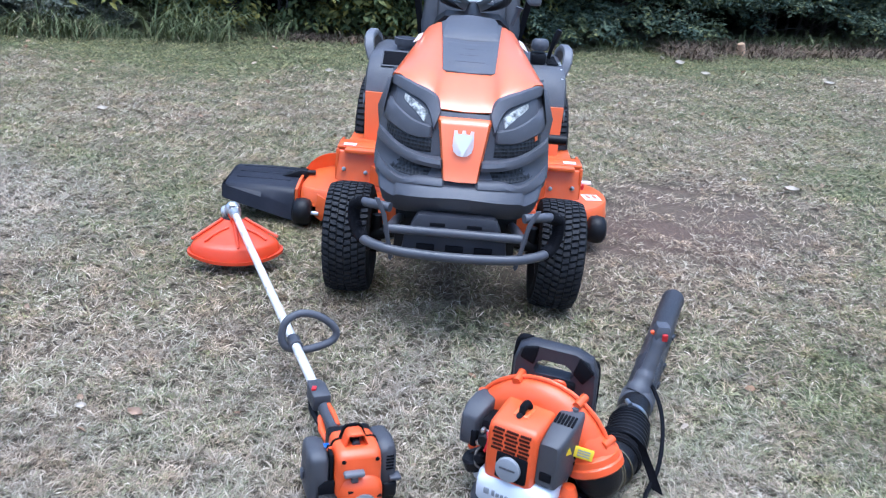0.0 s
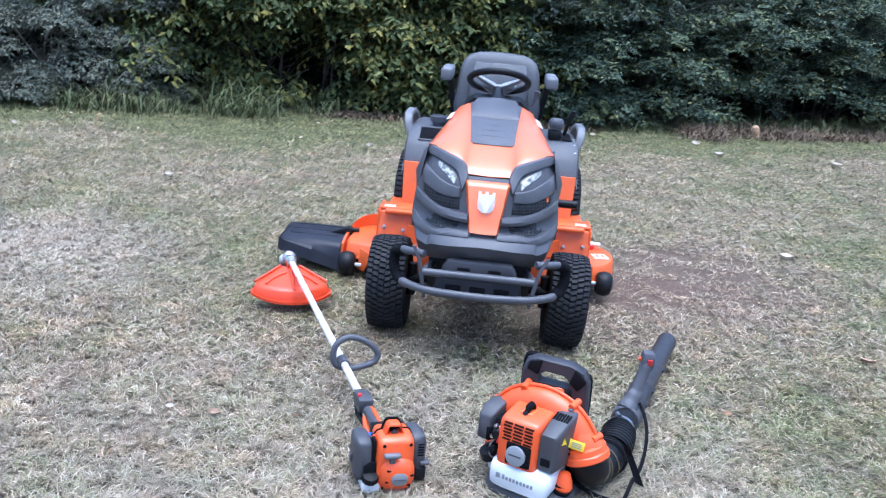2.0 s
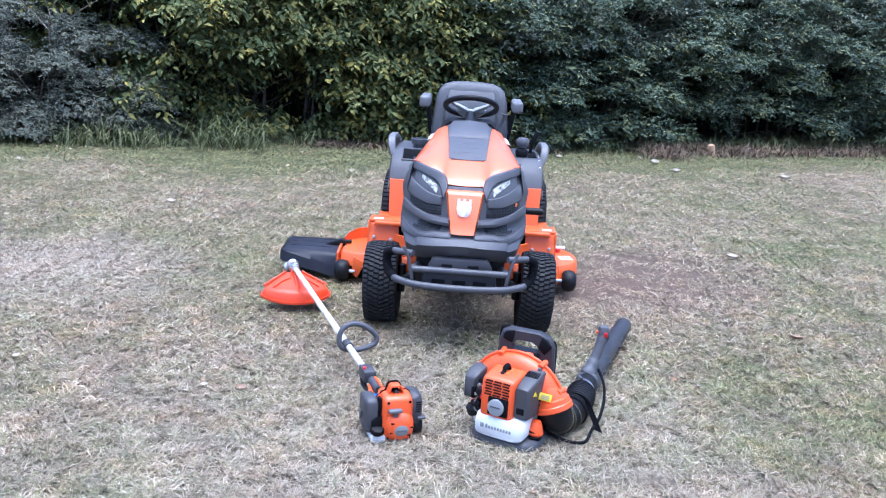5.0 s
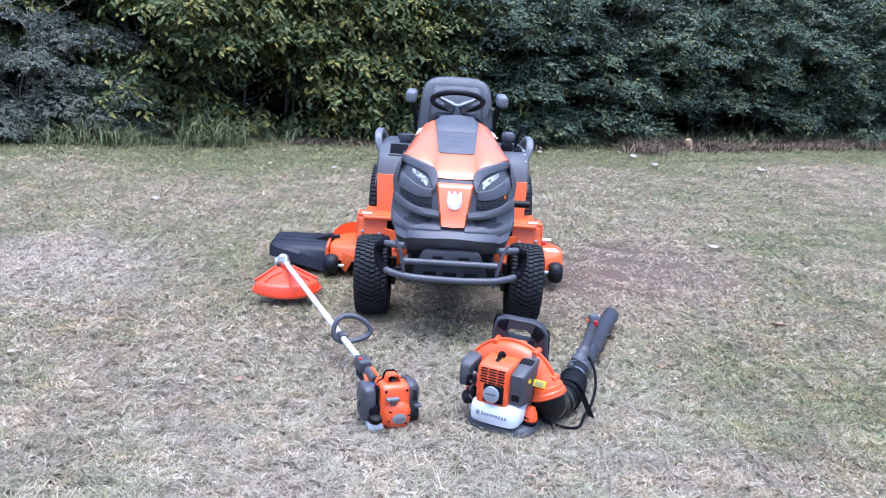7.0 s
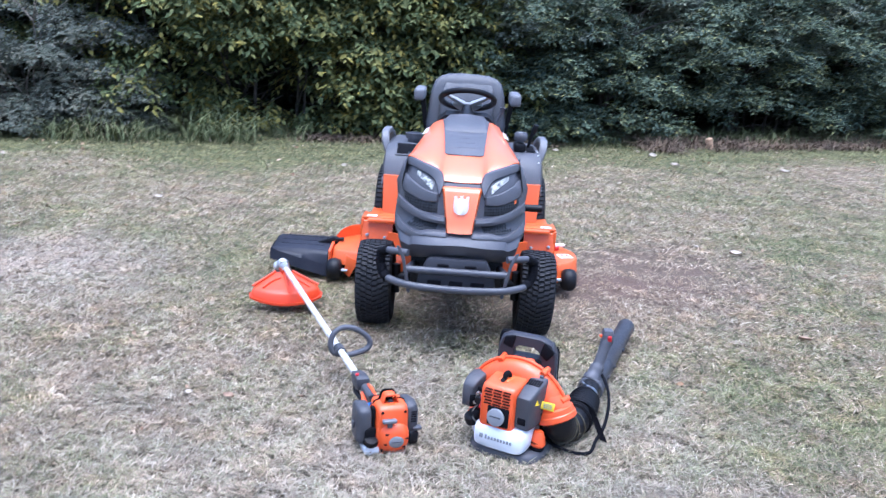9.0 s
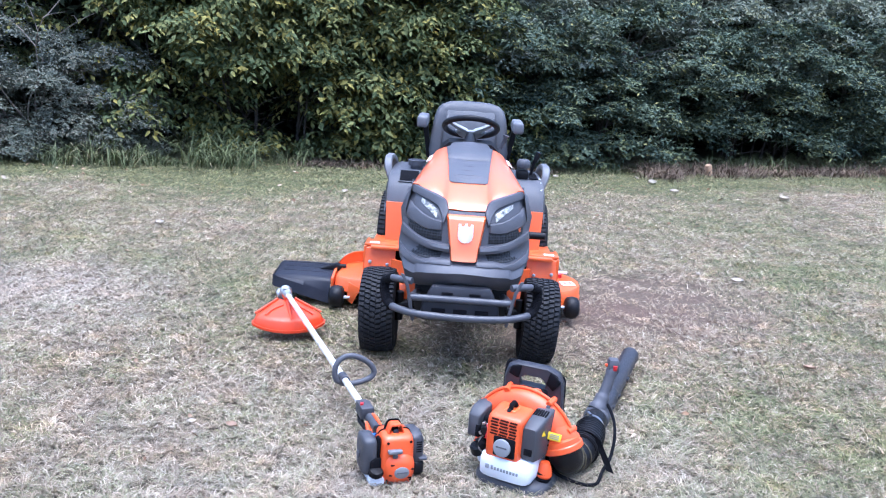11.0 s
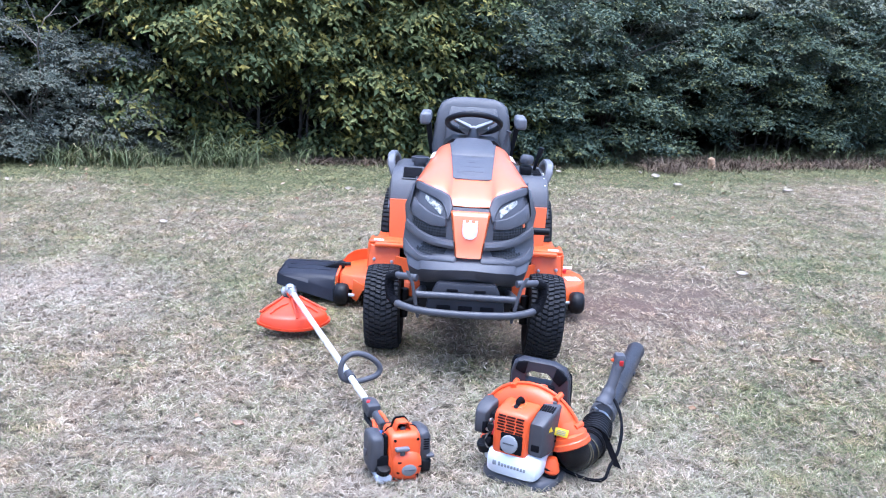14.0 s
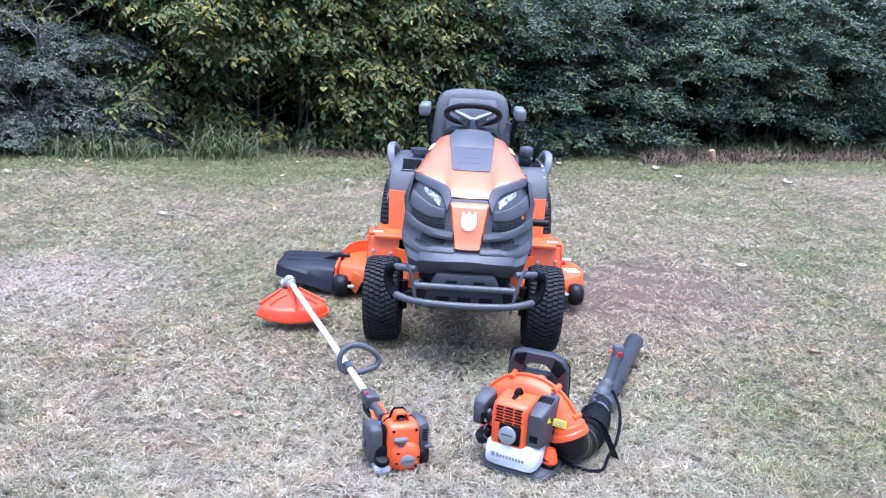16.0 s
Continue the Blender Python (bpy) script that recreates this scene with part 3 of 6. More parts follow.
def leaf_cloud(centres, radii, per, size, droop, rng, zmin=0.03, flat=0.62, broad=0.26):
    """Leaves in lumps: tiers of sprays over the top and sides of a lump, open beneath. Two triangles a leaf, folded along the rib."""
    V = []
    for (cx, cy, cz), rad in zip(centres, radii):
        ns = max(4, int(per * rad * rad / 0.09))
        th = rng.uniform(0, 2 * np.pi, ns)
        u = rng.uniform(-0.25, 1.0, ns)
        k = np.sqrt(np.maximum(0, 1 - u * u))
        out = np.stack([k * np.cos(th), k * np.sin(th), u * flat], -1)
        level = np.stack([np.cos(th), np.sin(th), np.zeros(ns)], -1)
        r = rad * rng.uniform(0.55, 1.0, ns)
        start = np.array([cx, cy, cz]) + out * r[:, None]
        way = level * 0.8 + out * 0.35 + rng.normal(0, 0.30, (ns, 3))
        way[:, 2] -= droop
        way /= np.linalg.norm(way, axis=1)[:, None] + 1e-9
        side = np.cross(way, np.array([0, 0, 1.0])) + 1e-6
        side /= np.linalg.norm(side, axis=1)[:, None]
        for q in range(7):
            p = start + way * ((q - 2) * size * 0.5)
            p[:, 2] -= 0.02 * q * q * droop * size
            sgn = 1 if q % 2 else -1
            d = way * 0.6 + side * sgn * 0.75 + rng.normal(0, 0.28, (ns, 3))
            d[:, 2] -= droop * 0.5
            d /= np.linalg.norm(d, axis=1)[:, None]
            nrm = np.array([0, 0, 1.0]) + level * 0.35 + rng.normal(0, 0.38, (ns, 3))
            w = np.cross(d, nrm)
            w /= np.linalg.norm(w, axis=1)[:, None] + 1e-9
            up = np.cross(w, d)
            L = size * rng.uniform(0.6, 1.25, ns)[:, None]
            tip = p + d * L - up * L * 0.12
            m1 = p + d * L * 0.45 + w * L * broad + up * L * 0.07
            m2 = p + d * L * 0.45 - w * L * broad + up * L * 0.07
            V.append(np.stack([p, m1, tip, m2], 1))
    V = np.concatenate(V)
    return V[V[:, :, 2].min(1) > zmin]


def build_shrub(edge, height, width, mat, size, per, droop, seed, label, name="shrub", back=0.95, stems=5, low=0.25, miss=0.2, foot=0, step=0.36):
    """foot: lumps that reach down to the lawn; miss: share of the lumps left out, so that dark gaps stay open."""
    rng = np.random.default_rng(seed)
    c = Vector((edge[0], edge[1], 0)) + HEDGE_AWAY * back
    root = thing(name, Matrix.Translation(c), label, "shrub", "shrubs along the lawn")
    for s in range(stems):
        a = rng.uniform(0, 2 * np.pi)
        sp = rng.uniform(0.25, 0.75) * width
        h = height * rng.uniform(0.55, 0.9)
        b0 = Vector((rng.normal(0, 0.12), rng.normal(0, 0.12), -0.03))
        p1 = b0 + Vector((math.cos(a) * sp * 0.25, math.sin(a) * sp * 0.25, h * 0.4))
        p2 = b0 + Vector((math.cos(a) * sp, math.sin(a) * sp, h))
        path = smooth_path([b0, p1, p2], 5)
        r0 = rng.uniform(0.014, 0.028)
        bm = tube(path, [r0 * (1 - 0.75 * i / (len(path) - 1)) for i in range(len(path))], 7)
        for q in range(5):
            st = path[int(len(path) * (0.25 + 0.14 * q))]
            a2 = a + rng.uniform(-1.6, 1.6)
            en = st + Vector((math.cos(a2), math.sin(a2), rng.uniform(0.1, 0.8))) * rng.uniform(0.3, 0.7)
            tube([st, (st + en) / 2 + Vector((0, 0, 0.04)), en], [r0 * 0.45, r0 * 0.3, r0 * 0.12], 5, bm=bm)
        part("trunk" if s == 0 else "stem", bm, BARK, root)
    # lumps of foliage in tiers over an uneven dome
    front = math.atan2(-HEDGE_AWAY.y, -HEDGE_AWAY.x)
    cs, rs = [], []
    z = low
    while z < height:
        k = math.sqrt(max(0.08, 1 - ((z - height * 0.40) / (height * 0.66)) ** 2))
        n = max(4, int(2 * math.pi * width * k / 0.42))
        turn = rng.uniform(0, 2 * math.pi)
        for i in range(n):
            a = turn + 2 * math.pi * (i + rng.uniform(-0.35, 0.35)) / n
            if rng.uniform() < (miss if math.cos(a - front) > -0.3 else 0.65):
                continue
            rr = width * k * rng.uniform(0.70, 1.12)
            cs.append((math.cos(a) * rr, math.sin(a) * rr, z + rng.uniform(-0.16, 0.16)))
            rs.append(rng.uniform(0.20, 0.38))
        z += step
    for i in range(foot):
        a = front + rng.uniform(-1.0, 1.0)
        rr = width * rng.uniform(0.75, 1.05)
        cs.append((math.cos(a) * rr, math.sin(a) * rr, rng.uniform(0.06, 0.30)))
        rs.append(rng.uniform(0.16, 0.28))
    V = leaf_cloud(cs, rs, per, size, droop, rng, broad=0.24)
    F = (4 * np.arange(len(V))[:, None] + np.array([[0, 1, 2, 0, 2, 3]])).reshape(-1)
    ob = new("crown", mesh_from("crown", V.reshape(-1, 3), F, 3, mat))
    ob.parent = root
    return root


GREYLAB = "grey-green small-leaved shrub leaning over the lawn edge"
BROADLAB = "broad-leaved shrub with yellowing leaves at the lawn edge"
DARKLAB = "dark blue-green privet shrub with dense small leaves"
shrubs = [
    ((-5.4, 4.45), 1.25, 0.95, LEAF_GREY, 0.038, 150, 0.20, GREYLAB, 0.12, 5),
    ((-4.45, 4.80), 1.20, 0.90, LEAF_GREY, 0.038, 150, 0.20, GREYLAB, 0.12, 5),
    ((-3.75, 5.10), 1.10, 0.70, LEAF_GREY, 0.038, 150, 0.20, GREYLAB, 0.15, 3),
    ((-3.10, 5.50), 2.9, 0.72, LEAF_BROAD, 0.092, 36, 0.55, BROADLAB, 0.40, 2),
    ((-2.30, 5.80), 1.05, 0.42, LEAF_BROAD, 0.090, 40, 0.55, BROADLAB, 0.15, 5),
    ((-1.22, 6.22), 3.0, 0.76, LEAF_BROAD, 0.095, 36, 0.55, BROADLAB, 0.30, 4),
    ((-0.62, 6.36), 2.9, 0.72, LEAF_BROAD, 0.095, 34, 0.55, BROADLAB, 0.30, 4),
    ((0.05, 6.52), 3.0, 0.78, LEAF_BROAD, 0.092, 34, 0.50, BROADLAB, 0.35, 3),
    ((0.70, 6.65), 2.4, 0.80, LEAF_DARK, 0.058, 66, 0.22, DARKLAB, 0.30, 3),
    ((1.35, 6.95), 2.0, 0.85, LEAF_DARK, 0.058, 66, 0.22, DARKLAB, 0.20, 7),
    ((2.15, 7.45), 2.2, 0.92, LEAF_DARK, 0.058, 66, 0.22, DARKLAB, 0.40, 2),
    ((3.10, 8.00), 2.1, 0.98, LEAF_DARK, 0.060, 66, 0.22, DARKLAB, 0.52, 1),
    ((4.15, 8.55), 2.2, 1.02, LEAF_DARK, 0.060, 66, 0.22, DARKLAB, 0.52, 1),
    ((5.20, 9.05), 2.1, 1.02, LEAF_DARK, 0.060, 66, 0.22, DARKLAB, 0.52, 1),
    ((6.30, 9.55), 2.3, 1.05, LEAF_DARK, 0.060, 60, 0.22, DARKLAB, 0.35, 3),
    ((7.40, 10.1), 2.6, 1.05, LEAF_DARK, 0.060, 60, 0.22, DARKLAB, 0.30, 3),
]
for i, (edge, hh) in enumerate((((-4.0, 5.05), 3.3), ((-3.5, 5.3), 3.2))):
    build_shrub(edge, hh, 0.80, LEAF_BROAD, 0.092, 30, 0.65, 150 + i, "broad-leaved shrub rising behind the grey-green ones", back=1.60, low=1.0, miss=0.3)
for i, edge in enumerate(((-5.6, 4.4), (-4.7, 4.75))):
    build_shrub(edge, 2.9, 0.8, LEAF_GREY, 0.062, 36, 0.35, 160 + i, "thin grey-green shrub with sparse leaves and bare stems", back=1.7, low=1.1, miss=0.45, stems=8)
for i, (edge, h, w, mat, size, per, droop, lab, low, foot) in enumerate(shrubs):
    build_shrub(edge, h, w, mat, size, per, droop, 100 + i, lab, low=low, foot=foot, miss=0.10 if mat is LEAF_GREY else 0.24, step=0.26 if mat is LEAF_GREY else 0.36)
build_shrub((-2.25, 5.86), 2.8, 0.60, LEAF_BROAD, 0.092, 34, 0.60, 181, "broad-leaved shrub arching over a dark hollow", back=0.72, low=1.20, miss=0.1, stems=2)
build_shrub((-1.70, 6.08), 2.8, 0.50, LEAF_BROAD, 0.092, 34, 0.60, 182, "broad-leaved shrub arching over a dark hollow", back=0.75, low=1.25, miss=0.1, stems=2)
# Upper privet in leaves whose pale colour holds the sky light.
SKYLITLAB = "tall privet shrub rising over the darker ones, leaves paled for sky light"
for i, (edge, hh) in enumerate((((2.6, 7.75), 3.0), ((3.7, 8.3), 3.1), ((4.8, 8.85), 3.2), ((5.9, 9.4), 3.2), ((6.9, 9.9), 3.2), ((1.3, 7.0), 2.9), ((0.5, 6.65), 2.8))):
    build_shrub(edge, hh, 0.95, LEAF_SKYLIT, 0.062, 56, 0.25, 170 + i, SKYLITLAB, back=1.45, low=1.35, miss=0.15)
# Added backing row; its leaf colour carries the shade of the gaps.
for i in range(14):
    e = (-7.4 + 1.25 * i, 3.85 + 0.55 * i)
    build_shrub(e, 3.6, 1.25, LEAF_SHADE, 0.20, 10, 0.35, 300 + i, "tall shrub added behind the front row, leaves coloured dark for shade", back=2.55, low=0.15, miss=0.05, foot=4)
# Added mass that only closes sky holes, in the same shade-dark leaves.
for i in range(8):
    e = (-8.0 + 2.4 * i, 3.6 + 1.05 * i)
    build_shrub(e, 4.2, 1.9, LEAF_SHADE, 0.30, 9, 0.35, 500 + i, "tall tree mass added to close off the sky, leaves coloured dark for shade", back=4.6, low=0.15, miss=0.05, foot=4)


def build_twigs(root_at, seed, reach, label):
    """Leafless grey branches."""
    rng = np.random.default_rng(seed)
    root = thing("bare_branch", Matrix.Translation(root_at), label, "branch", "bare branches")
    for k in range(6):
        a = rng.uniform(-0.6, 0.9)
        p = Vector((0, 0, -0.02))
        pts = [p.copy()]
        d = Vector((math.sin(a) * 0.5, -0.25, 1.0)).normalized()
        for q in range(7):
            d = (d + Vector((rng.normal(0, 0.22), rng.normal(0, 0.15), rng.normal(0, 0.10) - 0.05 * q))).normalized()
            p = p + d * reach / 7
            pts.append(p.copy())
        bm = tube(smooth_path(pts, 3), [0.011 * (1 - 0.85 * i / 21) for i in range(22)], 6)
        for q in (3, 4, 5, 6):
            e_ = pts[q] + Vector((rng.normal(0, 0.3), rng.normal(0, 0.15), rng.uniform(0.0, 0.3)))
            tube([pts[q], (pts[q] + e_) / 2 + Vector((0, 0, 0.03)), e_], [0.006, 0.004, 0.002], 5, bm=bm)
        part("branch" if k else "main_branch", bm, TWIG, root)


build_twigs((-5.2, 5.15, 0), 71, 2.3, "leafless grey branches reaching over the shrubs")
build_twigs((-4.6, 5.45, 0), 72, 2.2, "leafless grey branches reaching over the shrubs")


# ---- riding mower: its front faces -y, the front axle is at y = 0 ----
mower = thing("riding_mower", Matrix.Translation((-0.03, 0, 0)), "orange riding lawn mower with grey grille and front guard on grass", "riding mower")


def lerp_table(t, x):
    for (a, va), (b_, vb) in zip(t, t[1:]):
        if x <= b_:
            k = max(0.0, (x - a) / (b_ - a))
            k = k * k * (3 - 2 * k) * 0.4 + k * 0.6
            return va + (vb - va) * k
    return t[-1][1]


def face_y(x, z):
    """Depth of the front mask at a place of its face."""
    y0 = lerp_table([(0.40, -0.185), (0.46, -0.225), (0.53, -0.225), (0.575, -0.185), (0.70, -0.170), (0.80, -0.115), (0.88, -0.06)], z)
    return y0 + 0.20 * (abs(x) / 0.28) ** 3.2


def mask_top(x):
    return lerp_table([(0.0, 0.752), (0.085, 0.752), (0.11, 0.790), (0.26, 0.842), (0.3, 0.845)], abs(x))


def mask_bottom(x):
    return lerp_table([(0.0, 0.428), (0.19, 0.430), (0.25, 0.485), (0.30, 0.53)], abs(x))


def flare(z):
    """How much the mask widens towards its lower part."""
    return lerp_table([(0.42, 1.085), (0.50, 1.10), (0.60, 1.07), (0.74, 1.02), (0.80, 1.0)], z)


def strip(top, bot, lift, sink=0.012, rows=(0.0, 0.10, 0.5, 0.90, 1.0), rise=(0.0, 0.85, 1.0, 0.85, 0.0), n=6, mirror=False, ends=True):
    """A raised band on the front mask between two lines of (x, z)."""
    sx = -1 if mirror else 1
    T = smooth_path([(x, z, 0) for x, z in top], n)
    B = smooth_path([(x, z, 0) for x, z in bot], n)
    rings = []
    for i, (a, b_) in enumerate(zip(T, B)):
        e = 0.35 if ends and i in (0, len(T) - 1) else 1.0
        ring = []
        for v, h in zip(rows, rise):
            p = a.lerp(b_, v)
            ring.append(Vector((sx * p.x * flare(p.y), face_y(p.x, p.y) - lift * h * e - 0.001, p.y)))
        p = b_
        ring.append(Vector((sx * p.x * flare(p.y), face_y(p.x, p.y) + sink, p.y)))
        p = a
        ring.append(Vector((sx * p.x * flare(p.y), face_y(p.x, p.y) + sink, p.y)))
        rings.append(ring)
    return loft(rings)


# front mask
def build_mask():
    bm = bmesh.new()
    nu, nv = 44, 22
    G = []
    for j in range(nv + 1):
        row = []
        for i in range(nu + 1):
            u = -1 + 2 * i / nu
            w = 0.272
            x = u * w
            z = mask_bottom(x) + (mask_top(x) - mask_bottom(x)) * j / nv
            ww = lerp_table([(0.42, 0.243), (0.50, 0.262), (0.57, 0.278), (0.72, 0.272), (0.85, 0.258)], z) / w
            row.append(bm.verts.new((x * ww * flare(z), face_y(x, z), z)))
        G.append(row)
    for j in range(nv):
        for i in range(nu):
            bm.faces.new((G[j][i], G[j][i + 1], G[j + 1][i + 1], G[j + 1][i]))
    solid(bm, 0.012)
    return part("front_mask", bm, GREY, mower, "moulded grey plastic front grille", 60)


mask = build_mask()
for s in (False, True):
    # brow over the headlight
    part("brow", strip([(0.078, 0.752), (0.100, 0.798), (0.18, 0.824), (0.256, 0.836)], [(0.094, 0.690), (0.128, 0.762), (0.19, 0.788), (0.260, 0.800)], 0.018, mirror=s), GREY, mask)
    # dark lamp recess and lens
    lamp = part("headlight", strip([(0.118, 0.752), (0.17, 0.784), (0.235, 0.805)], [(0.122, 0.700), (0.17, 0.716), (0.24, 0.742)], 0.004, mirror=s), GREY, mask)
    part("headlight_lens", strip([(0.122, 0.748), (0.155, 0.769), (0.205, 0.788)], [(0.127, 0.712), (0.155, 0.735), (0.205, 0.768)], 0.009, mirror=s), LENS, lamp, "clear headlight lens")
    part("lamp_shroud", strip([(0.100, 0.708), (0.17, 0.722), (0.262, 0.765)], [(0.098, 0.668), (0.17, 0.664), (0.268, 0.690)], 0.014, mirror=s), GREY, mask)
    # perforated inserts and the ribs between them
    part("grille_insert", strip([(0.098, 0.664), (0.17, 0.668), (0.250, 0.690)], [(0.096, 0.622), (0.17, 0.622), (0.255, 0.640)], 0.003, mirror=s), MESH, mask, "black perforated grille insert")
    part("grille_rib", strip([(0.058, 0.612), (0.12, 0.616), (0.19, 0.630), (0.275, 0.662)], [(0.055, 0.578), (0.12, 0.582), (0.19, 0.594), (0.278, 0.622)], 0.036, mirror=s), GREY, mask)
    part("grille_insert", strip([(0.085, 0.580), (0.17, 0.590), (0.262, 0.614)], [(0.10, 0.548), (0.18, 0.544), (0.268, 0.560)], 0.003, mirror=s), MESH, mask, "black perforated grille insert")
    part("lower_rib", strip([(0.045, 0.552), (0.12, 0.552), (0.175, 0.536), (0.222, 0.548), (0.275, 0.580)], [(0.045, 0.528), (0.12, 0.526), (0.180, 0.505), (0.225, 0.512), (0.272, 0.535)], 0.020, mirror=s), GREY, mask)
    # cheek that wraps round to the side of the hood
    part("cheek", bevel(loft([[Vector(((-1 if s else 1) * x, y, z)) for x, y, z in ring] for ring in (
        [(0.256, 0.01, 0.822), (0.268, 0.04, 0.818), (0.266, 0.16, 0.79), (0.250, 0.16, 0.80)],
        [(0.275, -0.01, 0.72), (0.300, 0.03, 0.72), (0.296, 0.16, 0.72), (0.262, 0.16, 0.72)],
        [(0.268, 0.00, 0.60), (0.288, 0.03, 0.61), (0.285, 0.14, 0.62), (0.255, 0.14, 0.62)],
        [(0.240, 0.00, 0.50), (0.262, 0.03, 0.50), (0.262, 0.12, 0.51), (0.240, 0.12, 0.51)])]), 0.010, 3, 25), GREY, mask, "", 75)
part("grille_mark", strip([(0.226, 0.680), (0.231, 0.682), (0.237, 0.684)], [(0.227, 0.662), (0.232, 0.663), (0.237, 0.664)], 0.006), ORANGE, mask, "small orange mark")
# chin
part("chin", strip([(-0.255, 0.520), (-0.20, 0.517), (-0.17, 0.535), (0.0, 0.536), (0.17, 0.535), (0.20, 0.517), (0.255, 0.520)],
                   [(-0.235, 0.428), (-0.20, 0.408), (-0.160, 0.410), (0.0, 0.446), (0.160, 0.410), (0.20, 0.408), (0.235, 0.428)], 0.042, rows=(0, 0.12, 0.38, 0.9, 1.0), rise=(0, 0.45, 1.0, 0.45, 0.0)), GREY, mask)
# centre badge plate with its white emblem
plate = part("badge_plate", strip([(-0.086, 0.738), (0.0, 0.739), (0.086, 0.738)], [(-0.052, 0.542), (0.0, 0.540), (0.052, 0.542)], 0.026, rows=(0, 0.04, 0.10, 0.75, 0.96, 1.0), rise=(0, 0.7, 0.85, 1.0, 1.0, 0.0)), ORANGE, mask, "glossy orange centre plate")


def badge_shape(poly, lift, name, mat):
    bm = bmesh.new()
    a = [bm.verts.new((x, face_y(0.0, z) - lift - 0.0045, z)) for x, z in ((0.90 * px, 0.667 + 0.92 * (pz - 0.662)) for px, pz in poly)]
    f = bm.faces.new(a)
    bmesh.ops.solidify(bm, geom=[f], thickness=0.003)
    return part(name, bm, mat, plate, "white emblem" if mat is LABEL else "")


badge_shape([(-0.036, 0.690), (-0.038, 0.655), (-0.032, 0.632), (-0.018, 0.620), (0.0, 0.617), (0.018, 0.620), (0.032, 0.632), (0.038, 0.655), (0.036, 0.690), (0.036, 0.707), (0.024, 0.707), (0.021, 0.696), (0.008, 0.696), (0.006, 0.708), (-0.006, 0.708), (-0.008, 0.696), (-0.021, 0.696), (-0.024, 0.707), (-0.036, 0.707)], 0.0275, "emblem", LABEL)

# hood
REAR = [(0.245, 0.50), (0.245, 0.66), (0.232, 0.76), (0.206, 0.862), (0.172, 0.914), (0.134, 0.938), (0.096, 0.947), (0.045, 0.952), (0.0, 0.954)]


def hood_front(i):
    side = [(0.264, 0.09, 0.50), (0.268, 0.08, 0.66), (0.262, 0.06, 0.79), (0.252, 0.025, 0.836)]
    if i < 4:
        return Vector(side[i])
    x = (0.225, 0.170, 0.112, 0.088, 0.0)[i - 4]
    z = mask_top(x) + 0.004
    return Vector((x, face_y(x, z - 0.01) + 0.006, z))


def hood_at(u, t):
    """u: 0 at the lower side edge to 8 at the crown; t: 0 at the nose to 1 at the dash."""
    i = min(7, int(u))
    k = u - i
    f = hood_front(i).lerp(hood_front(i + 1), k)
    r0, r1 = REAR[i], REAR[i + 1]
    r = Vector((r0[0] + (r1[0] - r0[0]) * k, 0.66, r0[1] + (r1[1] - r0[1]) * k))
    p = f.lerp(r, t)
    top = max(0.0, min(1.0, (u - 3.0) / 2.0))
    p.z += 0.036 * math.sin(math.pi * t ** 0.62) * top
    p.x += 0.0 * math.sin(math.pi * t) * (1 - top)
    return p


bm = bmesh.new()
NT = 20
us = [k * 0.5 for k in range(17)]
rows = []
for j in range(NT + 1):
    t = (j / NT) ** 1.3
    half = [hood_at(u, t) for u in us]
    rows.append([bm.verts.new((-p.x, p.y, p.z)) for p in half] + [bm.verts.new(p) for p in half[-2::-1]])
for a, b_ in zip(rows, rows[1:]):
    for i in range(len(a) - 1):
        bm.faces.new((a[i], a[i + 1], b_[i + 1], b_[i]))
solid(bm, 0.006)
hood = part("hood", bm, ORANGE, mower, "glossy orange hood", 60)


def hood_point(x, t, lift):
    """A place on the hood's top at the given x and t, lifted off it."""
    lo, hi = 3.0, 8.0
    for _ in range(24):
        mid = (lo + hi) / 2
        if hood_at(mid, t).x > abs(x):
            lo = mid
        else:
            hi = mid
    p = hood_at(lo, t)
    return Vector((x, p.y, p.z + lift))


def hood_on(x, y, lift):
    """A place on the hood's top at the given x and y, lifted off it."""
    lo, hi = 0.0, 1.0
    for _ in range(22):
        mid = (lo + hi) / 2
        if hood_point(x, mid, 0).y < y:
            lo = mid
        else:
            hi = mid
    return hood_point(x, lo, lift)


def hood_panel(y0, y1, w0, w1, lift, n=10, inset=0.008):
    rings = []
    for j in range(n + 1):
        y = y0 + (y1 - y0) * j / n
        w = w0 + (w1 - w0) * j / n
        e = lift * (0.3 if j in (0, n) else 1)
        rings.append([hood_on(-w, y, -0.012), hood_on(-w, y, e * 0.5), hood_on(-w + inset, y, e), hood_on(0, y, e), hood_on(w - inset, y, e), hood_on(w, y, e * 0.5), hood_on(w, y, -0.012)])
    return loft(rings)


inlay = part("hood_inlay", hood_panel(0.070, 0.655, 0.090, 0.120, 0.010), GREY, hood, "grey plastic hood inlay")
part("inlay_step", hood_panel(0.095, 0.330, 0.074, 0.090, 0.014, inset=0.005), GREY, inlay)
for j in range(3):
    part("inlay_louvre", hood_panel(0.125 + 0.06 * j, 0.140 + 0.06 * j, 0.055, 0.056, 0.0158, 3, 0.004), GREY, inlay)
rings = []
